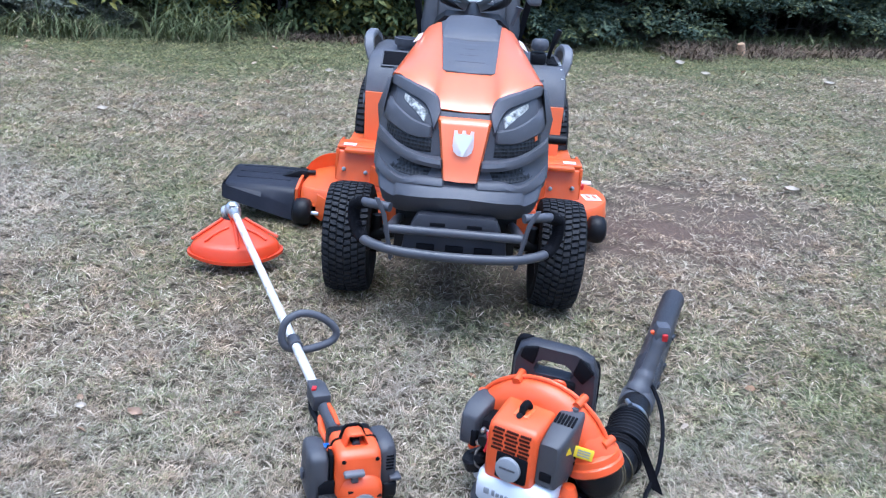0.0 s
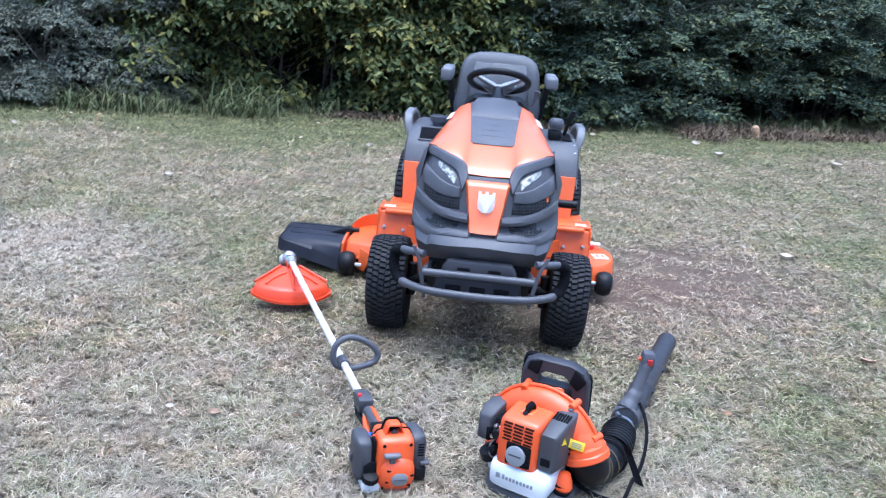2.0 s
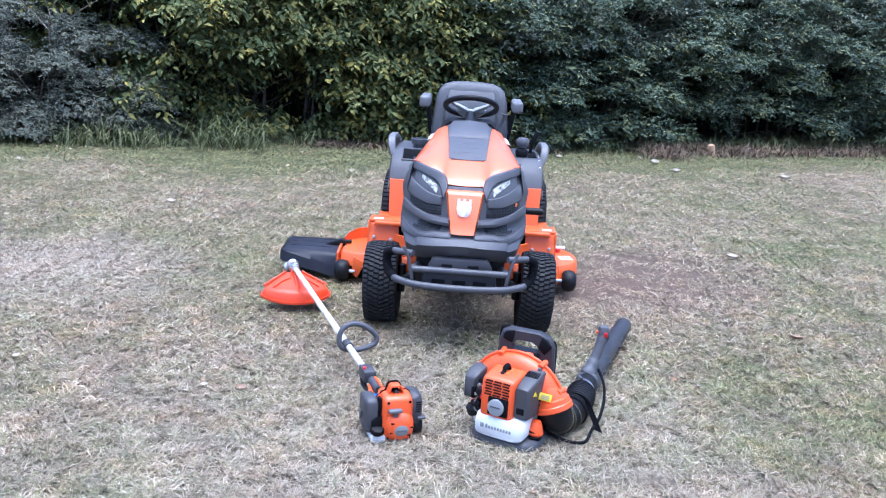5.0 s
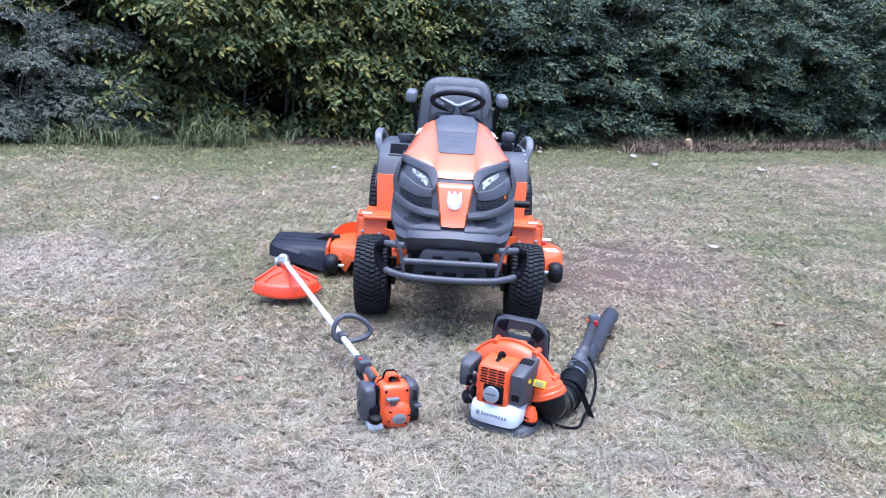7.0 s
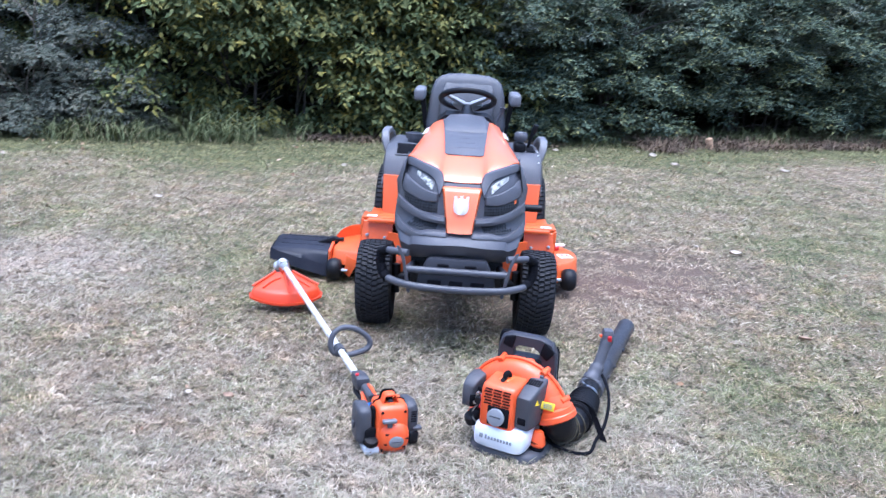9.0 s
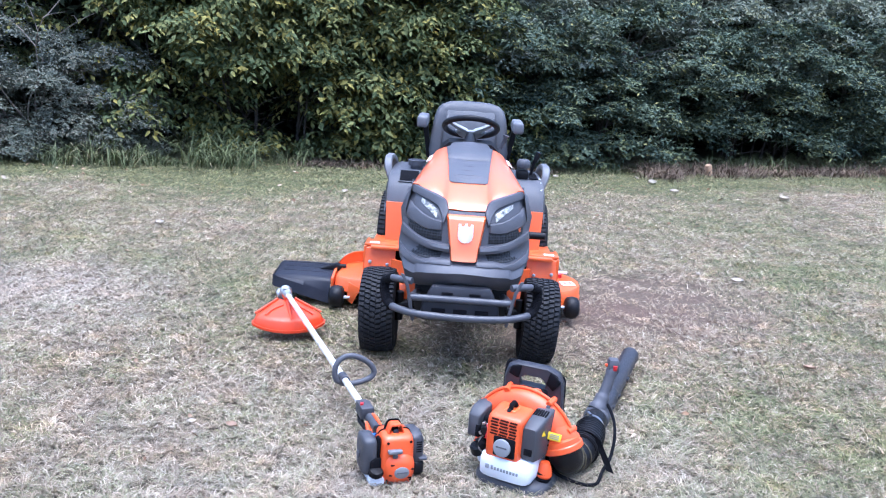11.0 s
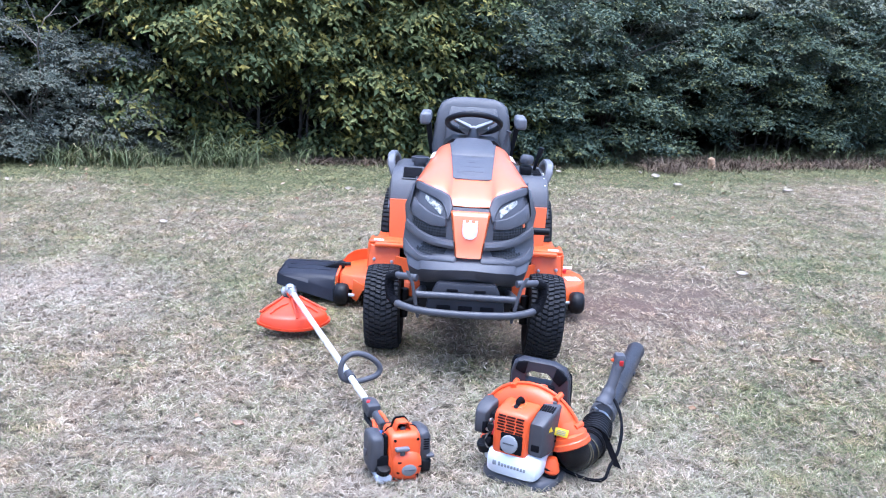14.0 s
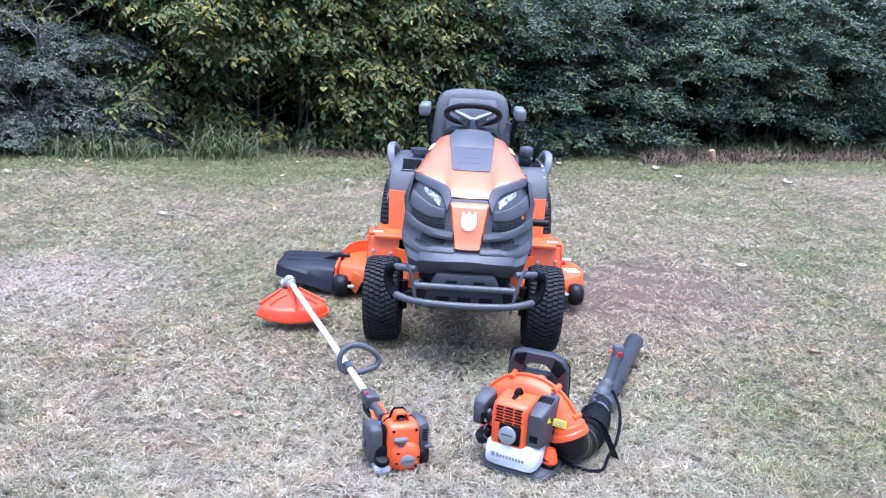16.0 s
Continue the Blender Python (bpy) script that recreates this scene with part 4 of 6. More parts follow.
for y, w, lift in ((0.352, 0.104, 0.010), (0.362, 0.105, 0.020), (0.43, 0.106, 0.025), (0.57, 0.104, 0.025), (0.65, 0.098, 0.020)):
    rings.append([hood_on(-w, y, -0.01), hood_on(-w, y, lift * 0.6), hood_on(-w + 0.012, y, lift), hood_on(0, y, lift + 0.002), hood_on(w - 0.012, y, lift), hood_on(w, y, lift * 0.6), hood_on(w, y, -0.01)])
part("hood_cap", loft(rings), GREY, inlay, "raised grey hood cap")
for s in (-1, 1):
    # decal on the shoulder of the hood
    bm = bmesh.new()
    q = []
    for t, u in ((0.50, 4.42), (0.60, 4.45), (0.70, 4.40), (0.72, 3.90), (0.60, 3.88), (0.48, 3.90)):
        p = hood_at(u, t)
        q.append(bm.verts.new((s * (p.x + 0.009), p.y - 0.004, p.z + 0.010)))
    f = bm.faces.new(q)
    bmesh.ops.solidify(bm, geom=[f], thickness=0.002)
    part("hood_decal", bm, LABEL, hood, "white printed decal")

# engine bay, frame, axle
part("engine_block", box((0.36, 0.50, 0.30), (0, 0.33, 0.46), 0.02), DARK, mower)
skid = part("skid_plate", prism([(-0.165, 0.285), (0.165, 0.285), (0.175, 0.30), (0.165, 0.375), (-0.165, 0.375), (-0.175, 0.30)], 0.05, 0.010, pose(0, -0.190, 0.0, 8, 0, 0)), CHARCOAL, mower)
part("skid_step", prism([(-0.150, 0.376), (0.150, 0.376), (0.146, 0.402), (0.126, 0.442), (-0.126, 0.442), (-0.146, 0.402)], 0.05, 0.012, Matrix.Translation((0, -0.245, 0))), CHARCOAL, skid, "dark moulded step under the chin")
for bx in (-0.095, 0.0, 0.095):
    part("skid_slot", box((0.060, 0.02, 0.024), (bx, -0.262, 0.328), 0.004), FOAM, skid)
for bx in (-0.060, 0.060):
    part("step_mark", box((0.050, 0.006, 0.012), (bx, -0.270, 0.410), 0.003), FOAM, skid)
part("front_skirt", box((0.42, 0.02, 0.16), (0, -0.06, 0.31), 0.006), DARK, mower)
part("front_crossmember", box((0.44, 0.05, 0.05), (0, -0.02, 0.30), 0.008), DARK, mower)
for s in (-1, 1):
    part("frame_rail", box((0.03, 1.25, 0.10), (s * 0.165, 0.62, 0.32), 0.006), ORANGE_STEEL, mower)
    part("frame_gusset", prism([(s * 0.17, 0.25), (s * 0.275, 0.27), (s * 0.25, 0.38), (s * 0.17, 0.42)], 0.02, 0.003, Matrix.Translation((0, 0.10, 0))), ORANGE_STEEL, mower)
    part("tie_rod", tube([(s * 0.30, 0.10, 0.20), (s * 0.05, 0.22, 0.22)], 0.009, 8), STEEL, mower)
    part("frame_bolt", cyl(0.009, 0.012, pose(s * 0.155, -0.05, 0.33, 90, 0, 0), 6), STEEL, mower)
part("front_axle", tube(smooth_path([(-0.31, 0.09, 0.225), (-0.15, 0.09, 0.265), (0, 0.09, 0.275), (0.15, 0.09, 0.265), (0.31, 0.09, 0.225)], 4), 0.026, 10), DARK, mower)
for s in (-1, 1):
    part("kingpin", cyl(0.020, 0.14, pose(s * 0.285, 0.09, 0.235), 14, 0.003), DARK, mower)


# wheels
def tyre_mesh(r, w, crown=0.03):
    h = w / 2
    prof = [(r * 0.56, -h * 0.72), (r * 0.66, -h * 0.95), (r * 0.80, -h * 1.0), (r * 0.91, -h * 0.96), (r * 0.965, -h * 0.82), (r * 0.985, -h * 0.45), (r * 0.99, 0),
            (r * 0.985, h * 0.45), (r * 0.965, h * 0.82), (r * 0.91, h * 0.96), (r * 0.80, h * 1.0), (r * 0.66, h * 0.95), (r * 0.56, h * 0.72)]
    return lathe(prof, pose(0, 0, 0, 0, 90, 0), 48)


def tread_mesh(r, w, around, across, lug=0.010):
    """Rows of separate rubber blocks, staggered and slightly slanted."""
    bm = bmesh.new()
    for c in range(across):
        x0 = -w / 2 * 0.93 + w * 0.93 * c / across
        x1 = x0 + w * 0.93 / across * 0.85
        for k in range(around):
            a0 = 2 * math.pi * (k + 0.5 * (c % 2)) / around
            a1 = a0 + 2 * math.pi / around * 0.76
            sk = 0.22 * 2 * math.pi / around * (1 if c >= across / 2 else -1)
            vs = []
            for lay in (0, 1):
                for x, sh in ((x0, 0), (x1, sk)):
                    xn = abs(x) / (w / 2)
                    base = r * (0.99 - 0.055 * max(0, xn - 0.5) ** 1.5 / 0.35)
                    rr = base - 0.006 if lay == 0 else base + lug * (1 - 0.2 * xn)
                    ins = 0.0 if lay == 0 else 0.10 * (a1 - a0)
                    for a in (a0 + sh + ins, a1 + sh - ins):
                        vs.append(bm.verts.new((x * (1 if lay == 0 else 0.985), rr * math.sin(a), rr * math.cos(a))))
            for f in ((4, 5, 7, 6), (0, 4, 6, 2), (1, 3, 7, 5), (0, 1, 5, 4), (2, 6, 7, 3)):
                bm.faces.new([vs[i] for i in f])
    return bm


def rim_mesh(r, w, side):
    h = w / 2 * side
    prof = [(0.012, h * 0.25), (r * 0.16, h * 0.28), (r * 0.20, h * 0.34), (r * 0.40, h * 0.30), (r * 0.46, h * 0.60), (r * 0.54, h * 0.74), (r * 0.575, h * 0.78), (r * 0.58, h * 0.70)]
    return lathe(prof, pose(0, 0, 0, 0, 90, 0), 36)


def add_wheel(name, x, y, r, w, camber, around, across, lug):
    t = part(name, tyre_mesh(r - lug, w), RUBBER, mower, "black rubber turf tyre", 50)
    t.matrix_local = pose(x, y, r, 0, camber, 0)
    part("tread", tread_mesh(r - lug, w, around, across, lug), TREAD, t, smooth=20)
    for s in (-1, 1):
        part("rim", rim_mesh(r, w, s), GREY_LIGHT, t, "painted steel rim")
    part("hub_cap", cyl(r * 0.16, 0.03, pose(0.5 * w * (1 if x > 0 else -1) * 0.45, 0, 0, 0, 90, 0), 20, 0.004), DARK, t)
    return t


add_wheel("front_wheel", -0.380, 0.108, 0.205, 0.170, -2.0, 52, 6, 0.011)
add_wheel("front_wheel", 0.380, 0.108, 0.205, 0.170, 2.0, 52, 6, 0.011)
add_wheel("rear_wheel", -0.365, 1.30, 0.295, 0.260, 0, 64, 6, 0.010)
add_wheel("rear_wheel", 0.365, 1.30, 0.295, 0.260, 0, 64, 6, 0.010)
part("rear_axle", tube([(-0.36, 1.30, 0.295), (0.36, 1.30, 0.295)], 0.035, 12), DARK, mower)

# brush guard
guard = part("guard_bar", tube([(-0.232, -0.275, 0.386), (0.232, -0.275, 0.386)], 0.015, 14), BAR, mower, "grey steel front bumper guard")
low = [(-0.335, -0.205, 0.372), (-0.318, -0.225, 0.345), (-0.285, -0.262, 0.330), (-0.20, -0.292, 0.319), (-0.10, -0.302, 0.315), (0, -0.305, 0.314), (0.10, -0.302, 0.315), (0.20, -0.292, 0.319), (0.285, -0.262, 0.330), (0.318, -0.225, 0.345), (0.335, -0.205, 0.372)]
part("lower_bar", tube(smooth_path(low, 5), 0.0165, 14), BAR, guard)
for s in (-1, 1):
    part("guard_end", tube(smooth_path([(s * 0.335, -0.205, 0.372), (s * 0.337, -0.20, 0.42), (s * 0.334, -0.205, 0.440), (s * 0.318, -0.222, 0.452), (s * 0.27, -0.25, 0.456), (s * 0.215, -0.275, 0.457)], 5), 0.0155, 14), BAR, guard)
    # rubber sleeve on the outer upright, ribbed
    sp = smooth_path([(s * 0.298, -0.250, 0.332), (s * 0.322, -0.218, 0.348), (s * 0.337, -0.203, 0.385), (s * 0.337, -0.20, 0.42), (s * 0.333, -0.206, 0.438), (s * 0.302, -0.232, 0.455)], 10)
    part("sleeve", tube(sp, [0.0205 + (0.0015 if k % 2 else 0) for k in range(len(sp))], 14), FOAM, guard, "ribbed black rubber sleeve")
    part("guard_plate", prism([(s * 0.266, 0.492), (s * 0.250, 0.490), (s * 0.226, 0.440), (s * 0.196, 0.292), (s * 0.203, 0.281), (s * 0.211, 0.290), (s * 0.240, 0.436)], 0.007, 0.002, pose(0, -0.290, 0)), BAR, guard)
    part("guard_arm", tube([(s * 0.215, -0.275, 0.386), (s * 0.20, -0.10, 0.36), (s * 0.17, 0.05, 0.34)], 0.016, 10), BAR, guard)

# running boards, footrests, centre tunnel
part("tunnel", box((0.34, 0.75, 0.42), (0, 0.98, 0.50), 0.04, 3), DARK, mower)
part("dash", loft([[(x * w, y, z) for x, y in ((-1, 0.64), (1, 0.64), (1, 0.86), (-1, 0.86))] for z, w in ((0.45, 0.22), (0.80, 0.20), (0.93, 0.15), (0.965, 0.11))]), DARK, mower)
for s in (-1, 1):
    board = part("footrest", box((0.26, 0.50, 0.018), (s * 0.365, 0.98, 0.355), 0.005), ORANGE_STEEL, mower, "orange steel footrest")
    part("footrest_front", loft([[(s * 0.36, 0.735, 0.225), (s * 0.525, 0.735, 0.225), (s * 0.525, 0.760, 0.225), (s * 0.36, 0.760, 0.225)],
                                 [(s * 0.36, 0.765, 0.345), (s * 0.525, 0.765, 0.345), (s * 0.525, 0.79, 0.362), (s * 0.36, 0.79, 0.362)]]), ORANGE_STEEL, board)
    part("footrest_side", box((0.012, 0.22, 0.135), (s * 0.527, 0.86, 0.290), 0.003), ORANGE_STEEL, board)
    part("footrest_top", box((0.175, 0.12, 0.012), (s * 0.443, 0.83, 0.362), 0.003), ORANGE_STEEL, board)
    part("label_sticker", box((0.055, 0.035, 0.003), (s * 0.478, 0.80, 0.3705), 0.001), LABEL, board, "white sticker")
    for bx, bz in ((0.40, 0.265), (0.495, 0.275)):
        part("bolt", cyl(0.010, 0.012, pose(s * bx, 0.738, bz, 80, 0, 0), 6, 0.001), STEEL, board)
    # orange leg panel that joins footrest and fender
    part("leg_panel", loft([[(s * 0.30, 0.90, 0.33), (s * 0.432, 0.93, 0.33), (s * 0.432, 0.96, 0.33), (s * 0.30, 0.93, 0.33)],
                            [(s * 0.31, 0.92, 0.46), (s * 0.436, 0.935, 0.46), (s * 0.436, 0.97, 0.46), (s * 0.31, 0.95, 0.46)],
                            [(s * 0.32, 0.945, 0.575), (s * 0.440, 0.95, 0.575), (s * 0.440, 1.0, 0.575), (s * 0.32, 0.985, 0.575)]]), ORANGE, mower, "orange fender apron")
    part("hanger_arm", loft([[(s * 0.24, 0.52, 0.33), (s * 0.37, 0.74, 0.30), (s * 0.37, 0.75, 0.22), (s * 0.24, 0.53, 0.25)], [(s * 0.25, 0.51, 0.33), (s * 0.38, 0.73, 0.30), (s * 0.38, 0.74, 0.22), (s * 0.25, 0.52, 0.25)]]), ORANGE_STEEL, mower)

def slab(pts, w, th):
    """A bar of rounded oblong section that runs in a plane of nearly one x."""
    P = [Vector(p) for p in pts]
    rings = []
    for i, p in enumerate(P):
        d = (P[min(i + 1, len(P) - 1)] - P[max(i - 1, 0)]).normalized()
        side = Vector((1, 0, 0))
        up = side.cross(d).normalized()
        rings.append([p + side * (w / 2 * a) + up * (th / 2 * b_) for a, b_ in ((-1, -0.5), (-0.75, -1), (0.75, -1), (1, -0.5), (1, 0.5), (0.75, 1), (-0.75, 1), (-1, 0.5))])
    return loft(rings)


# fenders
for s in (-1, 1):
    prof = [(0.96, 0.56), (0.99, 0.65), (1.06, 0.712), (1.16, 0.728), (1.50, 0.728), (1.62, 0.70), (1.68, 0.60), (1.69, 0.52)]
    rings = []
    for y, z in prof:
        xi, xo = 0.20, 0.452
        rings.append([Vector((s * xi, y, max(0.56, z - 0.11))), Vector((s * xi, y, z)), Vector((s * (xo - 0.05), y, z + 0.004)), Vector((s * (xo - 0.012), y, z - 0.012)), Vector((s * xo, y + (0.02 if y < 1.0 else 0), z - 0.06)), Vector((s * xo, y + (0.02 if y < 1.0 else 0), max(0.56, z - 0.13))), Vector((s * (xo - 0.02), y + 0.03, max(0.56, z - 0.13)))])
    fen = part("fender", loft(rings), GREY, mower, "grey moulded plastic fender", 50)
    # grab handle
    hx = 0.455
    part("grab_handle", slab([(s * (hx - 0.035), 1.215, 0.631), (s * (hx - 0.012), 1.222, 0.676), (s * (hx + 0.006), 1.235, 0.728), (s * (hx + 0.010), 1.262, 0.762), (s * (hx + 0.010), 1.31, 0.774), (s * (hx + 0.006), 1.44, 0.772), (s * (hx - 0.004), 1.49, 0.751), (s * (hx - 0.02), 1.52, 0.676)], 0.046, 0.030), GREY_LIGHT, fen, "", 50)
# storage tray and cup holder on one fender
tray = part("tray", box((0.120, 0.098, 0.008), m=pose(-0.325, 1.055, 0.710, 36, 0, 0), b=0.003), GREY, mower, "storage tray, its well a flat panel blackened for shade")
# No hollow here: a flat black panel paints the shade of the well.
part("tray_well_shade", box((0.104, 0.082, 0.010), m=pose(-0.325, 1.0540, 0.7117, 36, 0, 0), b=0.002), FOAM, tray)
part("cup_holder", lathe([(0.048, 0), (0.052, 0.03), (0.046, 0.032), (0.038, 0.012), (0.036, -0.02)], Matrix.Translation((-0.296, 1.24, 0.752)), 28), GREY, mower)
# levers on the other fender
part("lever_base", box((0.07, 0.10, 0.05), (0.32, 1.18, 0.752), 0.012), DARK, mower)
part("deck_knob", lathe([(0.012, 0), (0.034, 0.004), (0.040, 0.02), (0.038, 0.042), (0.028, 0.052), (0.005, 0.054)], Matrix.Translation((0.322, 1.17, 0.786)), 26), GREY, mower)
part("height_lever", tube([(0.375, 1.30, 0.72), (0.39, 1.29, 0.80), (0.405, 1.28, 0.845)], 0.010, 10), DARK, mower)
part("lever_grip", tube([(0.398, 1.285, 0.815), (0.406, 1.28, 0.845), (0.414, 1.275, 0.872)], [0.014, 0.017, 0.013], 10), DARK, mower)
part("lever_slot", box((0.05, 0.24, 0.004), (0.385, 1.25, 0.7335), 0.001), FOAM, mower)
for k in range(5):
    part("height_mark", box((0.010, 0.010, 0.003), (0.425, 1.02 + 0.05 * k, 0.690 + 0.013 * min(k, 3)), 0.0005), LABEL, mower)

# seat
def seat_ring(y, z, w, th, lean):
    pts = []
    for k in range(20):
        a = 2 * math.pi * k / 20
        c, s_ = math.cos(a), math.sin(a)
        x = w * math.copysign(abs(c) ** 0.45, c)
        d = th * math.copysign(abs(s_) ** 0.6, s_)
        curve = -0.055 * (abs(x) / 0.23) ** 2
        pts.append(Vector((x, y + d + curve, z)))
    return pts


rings = [seat_ring(y, z, w, th, 0) for y, z, w, th in ((1.44, 0.70, 0.19, 0.04), (1.45, 0.74, 0.225, 0.055), (1.46, 0.84, 0.238, 0.06), (1.475, 0.95, 0.228, 0.058), (1.49, 1.03, 0.215, 0.055), (1.50, 1.08, 0.198, 0.050), (1.505, 1.105, 0.170, 0.042), (1.507, 1.120, 0.125, 0.028), (1.507, 1.125, 0.06, 0.012))]
seat = part("seat_back", loft(rings), VINYL, mower, "grey vinyl high-back seat", 70)
rings = [seat_ring(y, z, w, th, 0) for y, z, w, th in ((1.395, 0.80, 0.12, 0.02), (1.40, 0.86, 0.165, 0.028), (1.412, 0.96, 0.160, 0.028), (1.436, 1.03, 0.150, 0.018), (1.452, 1.065, 0.142, 0.010), (1.470, 1.092, 0.125, 0.008))]
part("back_cushion", loft(rings), VINYL, seat, "", 70)
part("seat_cushion", box((0.44, 0.46, 0.10), (0, 1.22, 0.735), 0.045, 4), VINYL, seat, "", 70)
part("seat_pan", box((0.40, 0.50, 0.05), (0, 1.22, 0.672), 0.012), DARK, seat)
for s in (-1, 1):
    arm = part("armrest", box((0.062, 0.27, 0.066), (s * 0.276, 1.30, 1.012), 0.016, 3), GREY_LIGHT, seat, "folded grey armrest", 70)
    part("armrest_bracket", loft([[(s * 0.222, 1.42, 0.78), (s * 0.248, 1.42, 0.78), (s * 0.248, 1.49, 0.78), (s * 0.222, 1.49, 0.78)], [(s * 0.250, 1.36, 0.985), (s * 0.280, 1.36, 0.985), (s * 0.280, 1.43, 0.985), (s * 0.250, 1.43, 0.985)]]), DARK, arm)

# steering wheel
WH = pose(0, 0.845, 1.030, -25, 0, 0)
swheel = part("steering_wheel", tube([WH @ Vector((0.142 * math.cos(a), 0.142 * math.sin(a), 0)) for a in np.linspace(0, 2 * math.pi, 40, endpoint=False)], 0.0160, 12, closed=True), DARK, mower, "black steering wheel")
for a in (-150, -30, 90):
    c, s_ = math.cos(radians(a)), math.sin(radians(a))
    part("spoke", tube([WH @ Vector((0.03 * c, 0.03 * s_, -0.028)), WH @ Vector((0.095 * c, 0.095 * s_, -0.012)), WH @ Vector((0.138 * c, 0.138 * s_, 0))], [0.032, 0.024, 0.015], 8, squash=0.5), SILVER if a != 90 else DARK, swheel)
part("wheel_hub", prism([(-0.085, 0.012), (0.085, 0.012), (0.062, -0.045), (0.036, -0.085), (-0.036, -0.085), (-0.062, -0.045)], 0.020, 0.006, WH @ pose(0, 0, -0.026) @ pose(0, 0, 0, -90, 0, 0) @ Matrix.Diagonal((1, 1, -1, 1))), SILVER, swheel, "silver grey hub cover")
part("steering_column", tube([(0, 0.70, 0.93), (0, 0.76, 0.965), WH @ Vector((0, 0, -0.045))], [0.050, 0.034, 0.022], 20), DARK, swheel, "", 70)
part("throttle_lever", tube([(0.165, 0.80, 0.93), (0.185, 0.80, 0.985), (0.19, 0.80, 1.005)], [0.008, 0.010, 0.018], 10), GREY, mower)

# pedals
ped = part("drive_pedal", tube([(0.30, 0.64, 0.505), (0.430, 0.64, 0.505)], 0.0195, 14), DARK, mower, "black rubber pedal")
part("pedal_arm", tube([(0.32, 0.64, 0.505), (0.29, 0.72, 0.42), (0.24, 0.80, 0.38)], 0.009, 8), DARK, ped)
ped2 = part("brake_pedal", box((0.05, 0.03, 0.075), (-0.30, 0.66, 0.50), 0.008), DARK, mower)
part("pedal_arm", tube([(-0.30, 0.66, 0.47), (-0.28, 0.74, 0.42), (-0.24, 0.80, 0.38)], 0.009, 8), DARK, ped2)

# cutting deck
def deck_outline():
    pts = []
    for a in np.linspace(-100, 80, 16):
        pts.append((0.402 + 0.285 * math.cos(radians(a)), 0.975 + 0.285 * math.sin(radians(a))))
    pts += [(0.20, 1.27), (0.05, 1.30), (-0.12, 1.28)]
    for a in np.linspace(95, 180, 8):
        pts.append((-0.40 + 0.275 * math.cos(radians(a)), 0.975 + 0.275 * math.sin(radians(a))))
    pts += [(-0.685, 0.80), (-0.675, 0.735), (-0.60, 0.700), (-0.40, 0.690), (-0.18, 0.66), (0.0, 0.64), (0.16, 0.66)]
    return pts


def deck_layer(z, grow):
    o = deck_outline()
    return [Vector((x * (1 + grow * 0.35), 0.97 + (y - 0.97) * (1 + grow), z)) for x, y in o]


deck = part("cutting_deck", loft([deck_layer(0.104, 0.02), deck_layer(0.108, 0.03), deck_layer(0.124, 0.012), deck_layer(0.166, 0.0), deck_layer(0.178, -0.03), deck_layer(0.182, -0.08)]), ORANGE_STEEL, mower, "orange steel cutting deck", 35)
part("deck_dome", loft([[Vector((x * 0.82, 0.97 + (y - 0.97) * 0.82, 0.176)) for x, y in deck_outline()], [Vector((x * 0.74, 0.97 + (y - 0.97) * 0.74, 0.200)) for x, y in deck_outline()]]), ORANGE_STEEL, deck)
sticker = part("deck_sticker", box((0.075, 0.080, 0.003), m=pose(0.612, 0.930, 0.1835, 0, 0, 12), b=0.001), LABEL, deck, "white printed sticker")
for k in range(2):
    part("sticker_print", box((0.016, 0.045, 0.002), m=pose(0.597 + 0.030 * k, 0.930 + 0.006 * k, 0.1856, 0, 0, 12), b=0.0005), ORANGE, sticker)
wash = part("wash_port", lathe([(0.016, 0), (0.018, 0.025), (0.012, 0.03)], pose(0.575, 1.06, 0.178), 16), RED, deck)
part("wash_lever", box((0.075, 0.020, 0.014), (0.585, 1.06, 0.214), 0.004), LABEL, wash)
for s, x, y, z in ((-1, -0.662, 0.69, 0.080), (1, 0.622, 0.735, 0.100)):
    w = part("gauge_wheel", lathe([(0.006, -0.040), (0.040, -0.040), (0.056, -0.028), (0.062, 0), (0.056, 0.028), (0.040, 0.040), (0.006, 0.040)], pose(x, y, z, 0, 90, 0), 30), DARK, deck, "black anti-scalp roller", 70)
    part("roller_bracket", prism([(x - s * 0.055, z - 0.02), (x - s * 0.085, z - 0.04), (x - s * 0.13, z + 0.05), (x - s * 0.06, z + 0.085)], 0.10, 0.004, Matrix.Translation((0, y + 0.05, 0))), ORANGE_STEEL, deck)
    part("roller_bolt", cyl(0.009, 0.035, pose(x - s * 0.055, y - 0.01, z, 0, 90, 0), 8), STEEL, deck)
for x in (-0.26, 0.28):
    part("deck_pulley_cover", lathe([(0.005, 0.03), (0.11, 0.028), (0.125, 0.01), (0.125, 0)], Matrix.Translation((x, 0.98, 0.199)), 28), DARK, deck)
part("deck_link", tube([(-0.30, 0.72, 0.19), (-0.22, 0.40, 0.27)], 0.008, 8), STEEL, deck)
part("deck_link", tube([(0.30, 0.72, 0.19), (0.22, 0.40, 0.27)], 0.008, 8), STEEL, deck)
# fins by the discharge opening
ear = smooth_path([(-0.690, 0.90, 0.170), (-0.672, 0.985, 0.195), (-0.630, 1.050, 0.212), (-0.565, 1.090, 0.216), (-0.49, 1.105, 0.200)], 5)
part("deck_ear", loft([[p + Vector(q) for q in ((0, -0.004, -0.03), (0, 0.004, -0.03), (0, 0.005, 0.030), (0, -0.005, 0.030))] for p in ear]), ORANGE_STEEL, deck)
